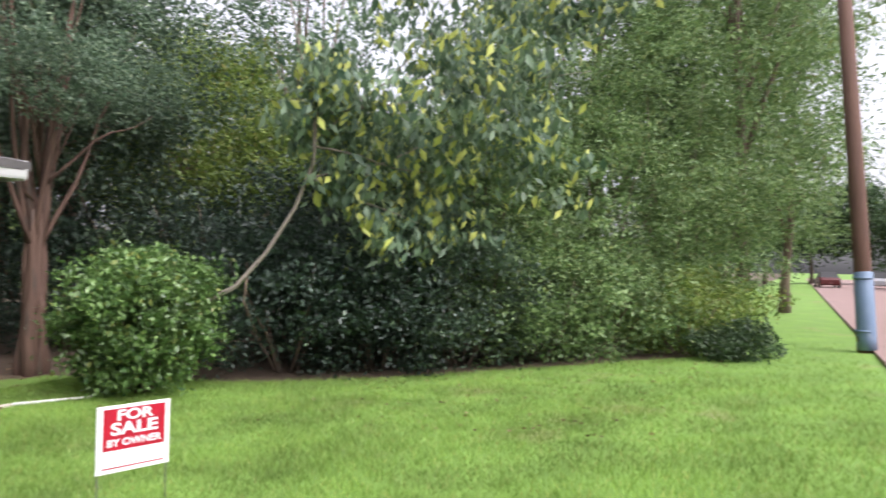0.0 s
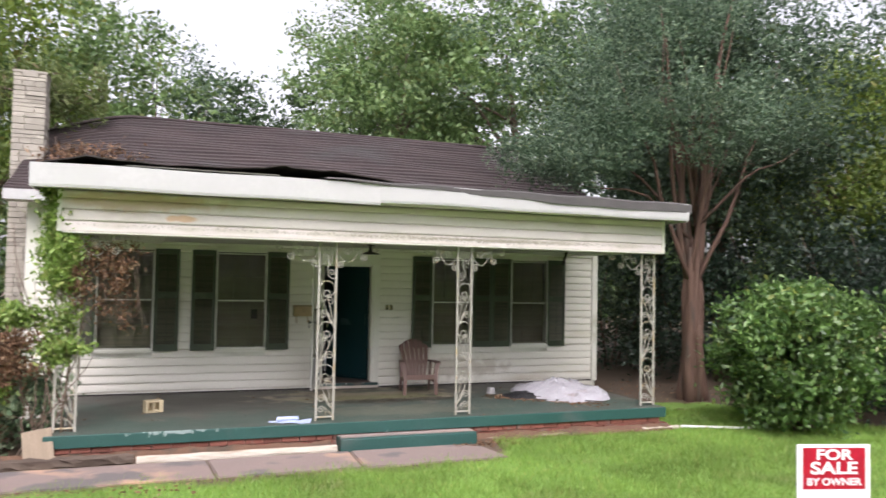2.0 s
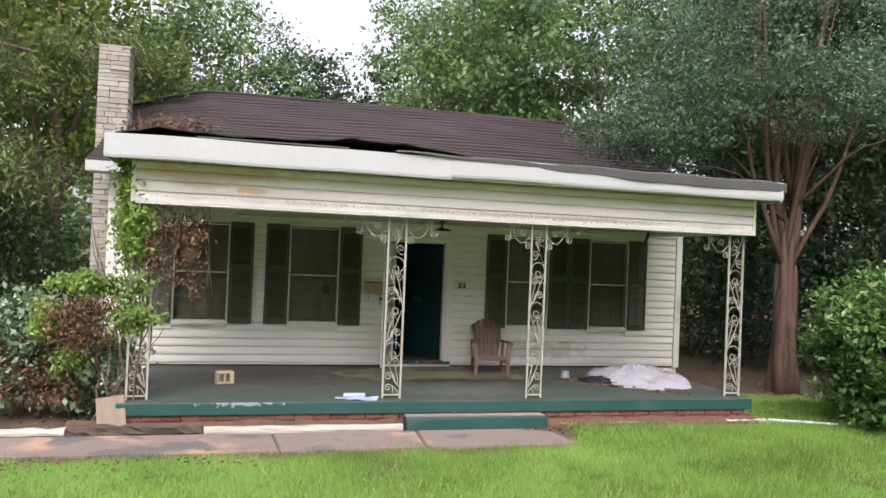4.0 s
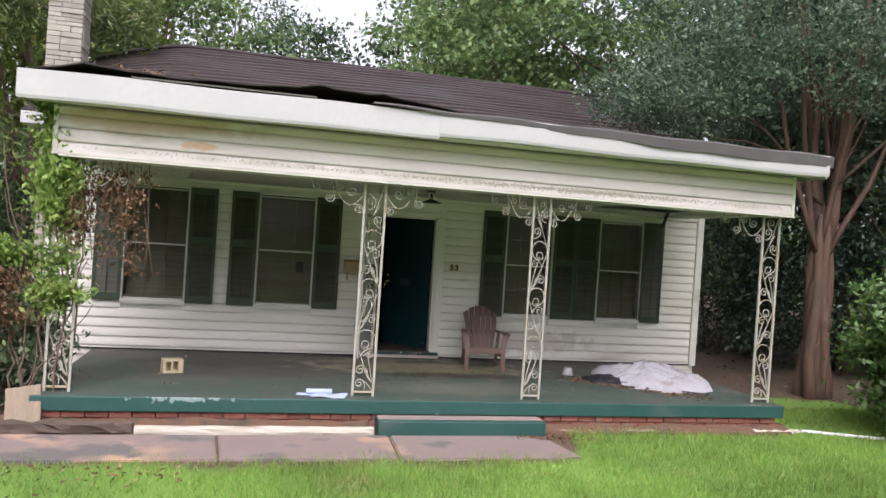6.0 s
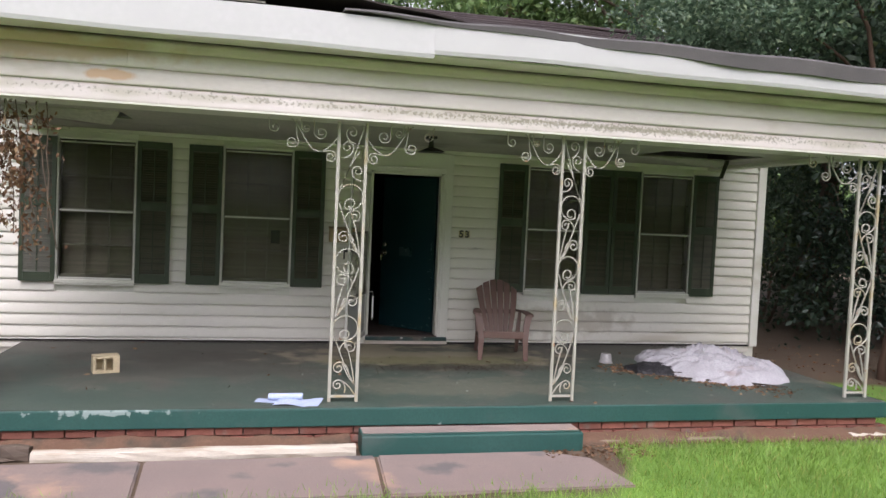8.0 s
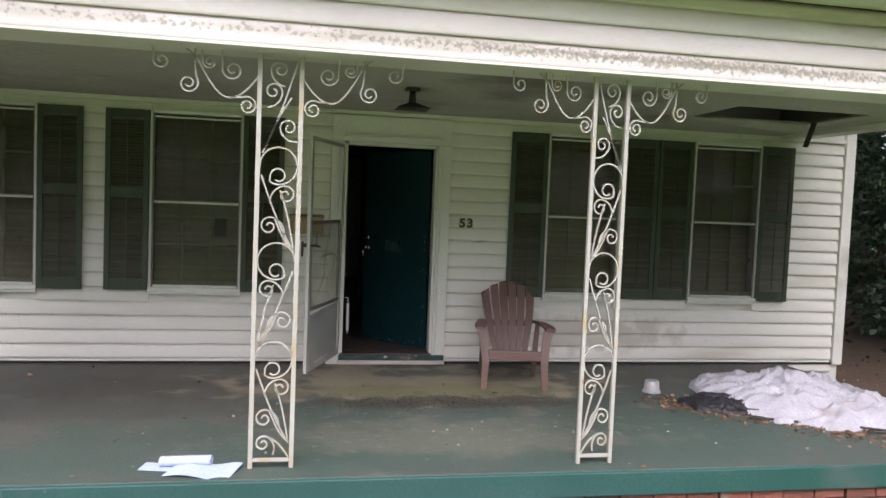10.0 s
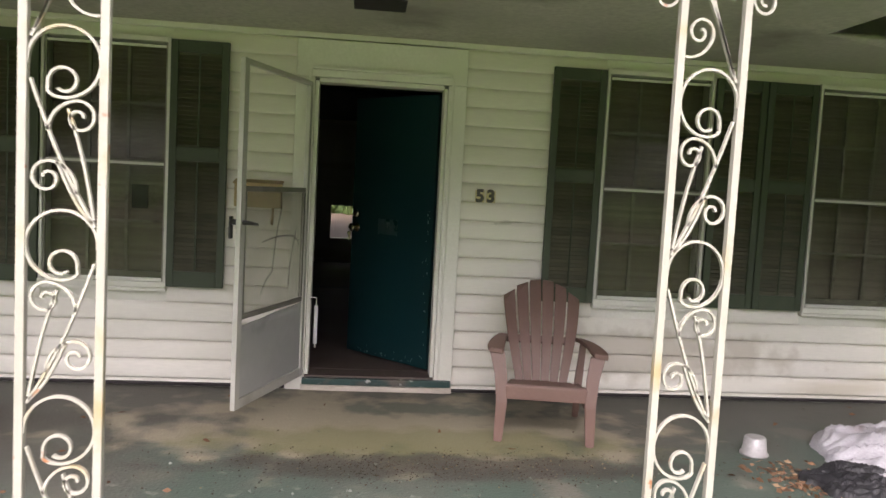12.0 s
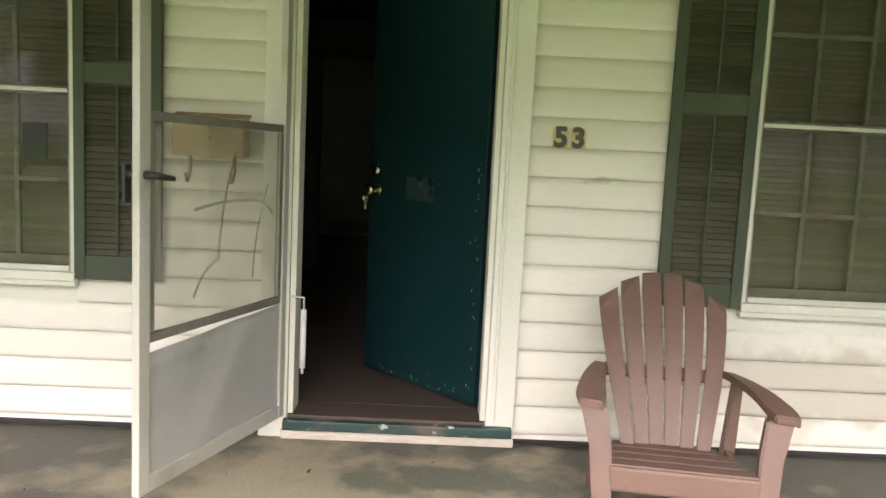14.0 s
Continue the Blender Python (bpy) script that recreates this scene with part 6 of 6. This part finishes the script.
# ---- sign on the lawn ----
sx, sy = (0.032 + 0.417) / 2, (-9.429 - 9.531) / 2
sgn = thing("yard_sign", (sx - 0.03, sy + 0.01, 0.668), math.degrees(math.atan2(-0.102, 0.385)), "red and white for sale by owner yard sign on wire legs", "sign")
panel = part("panel", box(-0.1965, 0.1965, -0.003, 0.003, 0.0, 0.335, 0.002), SIGNWHITE, sgn)
part("red_field", box(-0.165, 0.168, -0.0045, -0.0032, 0.112, 0.318), RED, panel)
part("rule_line", box(-0.165, 0.165, -0.0045, -0.0032, 0.022, 0.028), RED, panel)
for text, size, z, wide in (("FOR", 0.072, 0.2815, 1.42), ("SALE", 0.084, 0.214, 1.42), ("BY OWNER", 0.050, 0.147, 1.12)):
    bm = letters(text, size, 0.0006)
    xs = [v.co.x for v in bm.verts]
    bm.transform(Matrix.Translation((0.0, -0.0054, z)) @ pose(0, 0, 0, 90, 0, 0) @ Matrix.Diagonal((wide, 1.0, 1.0, 1.0)))
    o = part("lettering", bm, SIGNWHITE, panel)
    m = o.modifiers.new("thicken", "SOLIDIFY")
    m.thickness = 0.0015
gz = float(ground_z(sx, sy)) - 0.668
for x in (-0.185, 0.185):
    part("leg", tube([(x, 0.005, gz - 0.15), (x, 0.005, 0.30)], 0.0035, 6), SASH, sgn)
part("cross_wire", tube([(-0.20, 0.005, 0.135), (0.20, 0.005, 0.135)], 0.004, 6), BLACK, sgn)

# ---- utility pole and parked cars ----
pole = thing("utility_pole", (14.65, -13.80, 0.15), 0, "tall creosoted utility pole with a blue guard at its foot", "utility pole")
part("shaft", tube([(0, 0, -0.3), (0.02, 0.1, 1.6), (0.05, 0.62, 9.0)], [0.17, 0.165, 0.13], 14), POLE, pole)
part("guard", tube([(0, 0, 0.05), (0.003, 0.015, 0.3), (0.01, 0.095, 1.58), (0.011, 0.096, 1.60)], [0.185, 0.182, 0.178, 0.15], 14), POLEBLUE, pole, "blue painted guard")
for z in (0.4, 1.45):
    part("strap", tube([(0.0, 0.02 + 0.055 * z, z), (0.0, 0.02 + 0.055 * z, z + 0.05)], 0.188, 14), POLEBLUE, pole)


def car(at, turn, paint, label):
    c = thing("parked_car", at, turn, label, "car", "parked cars")
    bm = bmesh.new()
    rows = []
    for y, z0, z1, w in ((-2.1, 0.35, 0.62, 0.78), (-1.9, 0.25, 0.78, 0.86), (-0.9, 0.22, 0.90, 0.89), (1.3, 0.22, 0.95, 0.89), (1.95, 0.25, 0.92, 0.86), (2.1, 0.35, 0.70, 0.80)):
        rows.append([bm.verts.new(v) for v in ((-w, y, z0), (w, y, z0), (w, y, z1 - 0.1), (w * 0.88, y, z1), (-w * 0.88, y, z1), (-w, y, z1 - 0.1))])
    for a, b in zip(rows, rows[1:]):
        for k in range(6):
            bm.faces.new((a[k], a[(k + 1) % 6], b[(k + 1) % 6], b[k]))
    bm.faces.new(rows[0][::-1]), bm.faces.new(rows[-1])
    part("body", bm, paint, c)
    bm = bmesh.new()
    rows = []
    for y, z, w in ((-1.0, 0.90, 0.78), (-0.35, 1.40, 0.62), (0.8, 1.42, 0.62), (1.6, 0.93, 0.76)):
        rows.append([bm.verts.new((-w, y, z)), bm.verts.new((w, y, z)), bm.verts.new((w, y, 0.88)), bm.verts.new((-w, y, 0.88))])
    for a, b in zip(rows, rows[1:]):
        for k in range(4):
            bm.faces.new((a[k], a[(k + 1) % 4], b[(k + 1) % 4], b[k]))
    part("cabin", bm, BLACK, c)
    for x in (-0.80, 0.80):
        for y in (-1.35, 1.35):
            part("wheel", tube([(x - 0.1, y, 0.31), (x + 0.1, y, 0.31)], 0.31, 14), BLACK, c)
    return c


car((76.0, -15.0, 0.215), 96, mat("dark_red_car_paint", (0.10, 0.02, 0.02), (0.12, 0.03, 0.03), 2, 0.25, 0, 20), "dark red car parked at the roadside")
car((78.0, -19.4, 0.215), 84, mat("silver_car_paint", (0.50, 0.50, 0.52), (0.55, 0.55, 0.57), 2, 0.25, 0, 20), "silver car parked at the roadside")

# ---- vine, planting bed and litter ----
bed = thing("bed_shrub", (-4.95, -2.0, -0.31), 0, "leafy shrub in the bed with broad pale leaves", "shrub")
c, pts = clumps((-0.32, -0.1, 0.78), (0.50, 0.45, 0.74), 80, 40, 0.11, 0.5, -0.9)
c2, p2 = clumps((0.48, -0.10, 0.55), (0.42, 0.45, 0.62), 50, 34, 0.12, 0.4, -0.9)
o = new("crown", leaves("crown", np.concatenate([pts, p2]), 0.10, L_PALE, 0.55))
o.parent = bed
c, pts = clumps((0.0, -0.42, 0.55), (0.50, 0.22, 0.50), 40, 60, 0.08, 0.3, -0.9)
o = new("dead_growth", leaves("dead_growth", pts, 0.065, L_DRY, 0.4, 0.4))
o.parent = bed
for i in range(14):
    a = i * 0.9
    part("stem", tube(wobble((0.35 * math.cos(a), 0.25 * math.sin(a), -0.05), (0.75 * math.cos(a), 0.5 * math.sin(a), 0.7 + 0.06 * i), 5, 0.06, i + 5), [0.012, 0.011, 0.010, 0.008, 0.006, 0.003], 5), BARK, bed)

vine = thing("climbing_vine", (-4.05, -2.75, -0.31), 0, "green vine with dead brown tangles climbing the corner post", "vine")
c1, p1 = clumps((0.03, 0.0, 2.35), (0.15, 0.15, 0.55), 78, 62, 0.075, 0.2)
c2, p2 = clumps((0.06, 0.0, 1.45), (0.12, 0.13, 0.42), 26, 46, 0.08, 0.2)
c3, p3 = clumps((-0.52, 0.08, 1.60), (0.40, 0.20, 0.13), 30, 55, 0.07, 0.3)
c4, p4 = clumps((-0.84, 0.0, 1.30), (0.07, 0.12, 0.32), 14, 60, 0.06, 0.3)
c5, p5 = clumps((-0.02, 0.05, 2.95), (0.18, 0.16, 0.14), 10, 55, 0.06, 0.2)
c6, p6 = clumps((-0.62, -0.05, 0.82), (0.12, 0.10, 0.16), 9, 55, 0.06, 0.3)
c7, p7 = clumps((0.14, -0.05, 1.28), (0.20, 0.12, 0.10), 9, 50, 0.06, 0.3)
p5 = np.concatenate([p5, p6, p7])
o = new("foliage", leaves("foliage", np.concatenate([p1, p2, p3, p4, p5]), 0.072, L_VINE, 0.45, 0.45))
o.parent = vine
c1, p1 = clumps((0.55, 0.06, 2.20), (0.36, 0.10, 0.40), 46, 26, 0.07, 0.2)
c2, p2 = clumps((0.22, 0.0, 2.05), (0.09, 0.12, 0.34), 20, 40, 0.06, 0.2)
c3, p3 = clumps((-0.50, -0.05, 1.18), (0.28, 0.18, 0.36), 44, 70, 0.08, 0.2)
c4, p4 = clumps((0.60, 0.08, 1.75), (0.28, 0.08, 0.42), 20, 14, 0.07, 0.2)
o = new("dead_foliage", leaves("dead_foliage", np.concatenate([p1, p2, p3, p4]), 0.048, L_DRY, 0.5, 0.5))
o.parent = vine
for i in range(13):
    z1 = 1.0 + 0.15 * i
    part("stem", tube(wobble((-0.35 + 0.05 * i, 0.05, -0.02), (0.45 * math.sin(i * 2.1), 0.08 * math.cos(i), z1), 9, 0.06, i + 60), [0.012, 0.012, 0.011, 0.010, 0.009, 0.008, 0.007, 0.006, 0.005, 0.003], 5), BARK, vine)
for i in range(9):
    part("stem", tube(wobble((0.28 + 0.07 * i, 0.03, 2.56), (0.30 + 0.08 * i, 0.05, 1.7 - 0.12 * (i % 3)), 6, 0.03, i + 90), 0.004, 5), BARK, vine)

edge_run = rng.uniform(0, 1, 700) ** 1.3
lx = np.concatenate([rng.uniform(-4.3, 4.1, 1500), rng.uniform(-8, -4.4, 1500), 2.06 + 1.20 * edge_run + rng.normal(size=700) * 0.12, rng.uniform(-4, 4, 45), rng.uniform(0.6, 1.5, 250), rng.uniform(5, 9, 750), rng.uniform(-7.5, -2.6, 320), rng.uniform(4.5, 12.5, 500)])
ly = np.concatenate([rng.uniform(-3.10, -2.93, 1500), rng.uniform(-3.0, 2.0, 1500), -1.45 - 1.08 * edge_run + rng.normal(size=700) * 0.13, rng.uniform(-2.9, -0.05, 45), -3.25 + rng.normal(size=250) * 0.12, rng.uniform(-3.4, 1.5, 750), -4.25 - np.abs(rng.normal(size=320)) * 0.35, -11.5 + np.abs(rng.normal(size=500)) * 3.0])
litter_ok = (ly < -3.4) | (lx < 7.5)
lx, ly = lx[litter_ok], ly[litter_ok]
on_porch = (lx > -4.05) & (lx < 4.0) & (ly > -2.92)
lz = np.where(on_porch, 0.006, ground_z(lx, ly) + np.where(ly < -4.1, 0.05, 0.015))
me = leaves("leaf_litter", np.stack([lx, ly, lz], 1), 0.045, L_DRY, 0.5, 0.0, 0.12)
tagged(new("leaf_litter", me), "dry brown leaf litter strewn over bed and porch", "leaf litter", kind="stuff")
n = 3500
heap_run = rng.uniform(0, 1, 1200)
mx = np.concatenate([0.35 + rng.normal(size=1900) * 0.62, 0.1 + rng.normal(size=250) * 1.5, rng.uniform(-3.9, 3.9, 150), 2.06 + 1.2 * heap_run + rng.normal(size=1200) * 0.12])
my = np.concatenate([-1.40 + rng.normal(size=1900) * 0.13, -1.65 + np.clip(rng.normal(size=250) * 0.4, -1.2, 1.4), rng.uniform(-2.85, -0.06, 150), -1.45 - 1.08 * heap_run + rng.normal(size=1200) * 0.14])
me = leaves("porch_grit", np.stack([mx, my, np.full(n, 0.004)], 1), 0.011, L_CRUMB, 0.6, 0.0, 0.1)
tagged(new("porch_grit", me), "scattered grit and leaf crumbs on the porch", "litter", kind="stuff")

bm = bmesh.new()
for i in range(140):
    x = -4.6 + 8.7 * i / 139
    up = 0.05 * noise.noise((x * 2.1, 0, 3)) + 0.02 * noise.noise((x * 8, 1, 3))
    if -0.86 < x < 0.98:
        up -= 0.2
    top = -0.215 + up - (0.02 if x > 1 else 0)
    cur = [bm.verts.new((x, y, z)) for y, z in ((-3.14 + (0.05 if x > 1 else 0), -0.33), (-3.08, -0.285 + up * 0.5), (-3.0, (top - 0.28) / 2 + 0.02 * noise.noise((x * 9, 2, 0))), (-2.935, top), (-2.86, top))]
    if i:
        for k in range(4):
            bm.faces.new((prev[k], cur[k], cur[k + 1], prev[k + 1])).smooth = True
    prev = cur
single("ground_bed", bm, SOIL, "reddish soil banked against the brick footing", "flower bed", kind="structure")

n = 170
FLAKE = mat("pale_paint_flake", (0.15, 0.17, 0.15), (0.21, 0.22, 0.19), 9, 0.8, 0.1, 40)
fx_, fy_ = np.concatenate([0.3 + rng.normal(size=110) * 1.2, rng.uniform(-3.8, 3.8, 60)]), np.concatenate([-2.1 + rng.normal(size=110) * 0.35, rng.uniform(-2.85, -0.3, 60)])
ok = (fy_ > -2.9) & (fy_ < -0.05) & (np.abs(fx_) < 3.9)
me = leaves("paint_flakes", np.stack([fx_, fy_, np.full(n, 0.004)], 1)[ok], 0.02, FLAKE, 0.8, 0.0, 0.06)
tagged(new("paint_flakes", me), "pale flakes of paint scattered on the porch", "paint flakes", kind="stuff")

# ---- chimney ----
chim = thing("chimney", (-4.95, 1.55, -0.3), 0, "stacked pale ledgestone chimney on the house side", "chimney", kind="structure")
part("core", box(-0.20, 0.20, -0.22, 0.22, 0, 5.26), MORTAR, chim)
r6 = random.Random(21)
z = 0.0
stone_cache = {}
while z < 5.24:
    hh = r6.choice((0.06, 0.075, 0.09, 0.11))
    x = -0.235
    while x < 0.235:
        ln = min(0.235 - x, r6.choice((0.12, 0.18, 0.24, 0.31)))
        if 0.235 - x - ln < 0.07:
            ln = 0.235 - x
        key = (round(ln, 2), hh)
        if key not in stone_cache:
            stone_cache[key] = mesh_of("stone", box(0, ln - 0.006, -0.03, 0.03, 0, hh - 0.006, 0.006), STONE)
        o = new("stone", stone_cache[key])
        o.parent = chim
        o.matrix_basis = pose(x, -0.232 + r6.uniform(-0.012, 0.008), z)
        x += ln
    for sx_ in (-1, 1):
        key = ("side", hh)
        if key not in stone_cache:
            stone_cache[key] = mesh_of("stone", box(-0.025, 0.025, -0.20, 0.235, 0, hh - 0.006, 0.006), STONE)
        o = new("stone", stone_cache[key])
        o.parent = chim
        o.matrix_basis = pose(sx_ * (0.212 + r6.uniform(-0.01, 0.01)), 0, z)
    z += hh
part("cap", box(-0.25, 0.25, -0.27, 0.25, 5.262, 5.30, 0.008), STONE, chim)

# ---- bricks under the slab ----
base = single("wall_base", box(-4.04, 4.0, -2.88, -0.02, -0.40, -0.1415), MORTAR, "low red brick footing under the porch slab", "brick footing", kind="structure")
brick_mesh = mesh_of("brick", box(0, 0.20, -0.045, 0.045, 0, 0.062, 0.004), BRICK)
r7 = random.Random(5)
for row in range(3):
    x = -4.04 - (0.10 if row % 2 else 0)
    while x < 3.9:
        o = new("brick", brick_mesh)
        o.parent = base
        o.matrix_basis = pose(x + 0.005, -2.885 + r7.uniform(-0.006, 0.006), -0.2085 - 0.073 * row, 0, 0, r7.uniform(-1, 1))
        x += 0.211

# ---- clapboards ----


def board_mesh(x0, x1, h):
    bm = bmesh.new()
    prof = ((0.0, 0.005), (-0.019, 0.0), (-0.023, 0.005), (-0.0235, 0.018), (-0.020, 0.050), (-0.012, 0.090), (-0.003, h - 0.002), (0.0, h))
    a = [bm.verts.new((x0, y, z)) for y, z in prof]
    b = [bm.verts.new((x1, y, z)) for y, z in prof]
    for i in range(len(prof) - 1):
        f = bm.faces.new((a[i], b[i], b[i + 1], a[i + 1]))
        f.smooth = i > 1
    for x, way in ((x0, -1), (x1, 1)):
        bm.faces.new([bm.verts.new((x, y, z)) for y, z in prof[::way]])
    bmesh.ops.recalc_face_normals(bm, faces=bm.faces[:])
    return bm


def clapboards(parent, x0, x1, z0, z1, y, holes, material, seed, BH=0.127):
    r = random.Random(seed)
    k = 0
    while z0 + k * BH < z1 - 0.02:
        a = z0 + k * BH
        h = min(BH, z1 - a)
        spans = [(x0, x1)]
        for p, q, lo, hi in holes:
            if a + h > lo + 0.02 and a < hi - 0.02:
                spans = [s for u, v in spans for s in ((u, min(v, p)), (max(u, q), v)) if s[1] - s[0] > 0.02]
        for u, v in spans:
            cuts = [u]
            if v - u > 3 and r.random() < 0.3:
                cuts.append(r.uniform(u + 1, v - 1))
            cuts.append(v)
            for s, t in zip(cuts, cuts[1:]):
                o = part("board", board_mesh(s + 0.001, t - 0.001, h), material, parent)
                o.matrix_basis = pose(0, y, a)
        k += 1


holes = [(a - 0.0, b + 0.0, lo - 0.02, hi) for a, b, lo, hi in OPEN if hi > 2.1] + [(-0.562, 0.532, 0.0, 2.30)]
clapboards(wall_front, -4.60, 4.608, -0.077, 2.262, 0.0205, holes, SIDING, 3, 0.1235)
clapboards(beam, -4.03, 4.03, 2.262, 2.728, -2.9005, [], MOULD, 4)
for x in (-4.05, 4.005):
    single("trim_beam_end", box(x, x + 0.045, -2.925, -2.88, 2.262, 2.73, 0.003), TRIM, "white corner strip of the porch beam", "trim", kind="structure")
single("trim_frieze", box(-4.595, 4.60, -0.028, 0.018, 2.264, 2.298, 0.003), TRIM, "white strip between wall and porch ceiling", "trim", kind="structure")
# strips in black felt colour paint the shadow gap where wall meets slab
single("baseboard", box(-4.6, -0.565, -0.012, 0.018, 0.001, 0.020, 0.002), FELT, "dark baseboard strip coloured as the shadow gap at the wall's foot", "baseboard", kind="structure")
single("baseboard", box(0.535, 4.605, -0.012, 0.018, 0.001, 0.020, 0.002), FELT, "dark baseboard strip coloured as the shadow gap at the wall's foot", "baseboard", kind="structure")
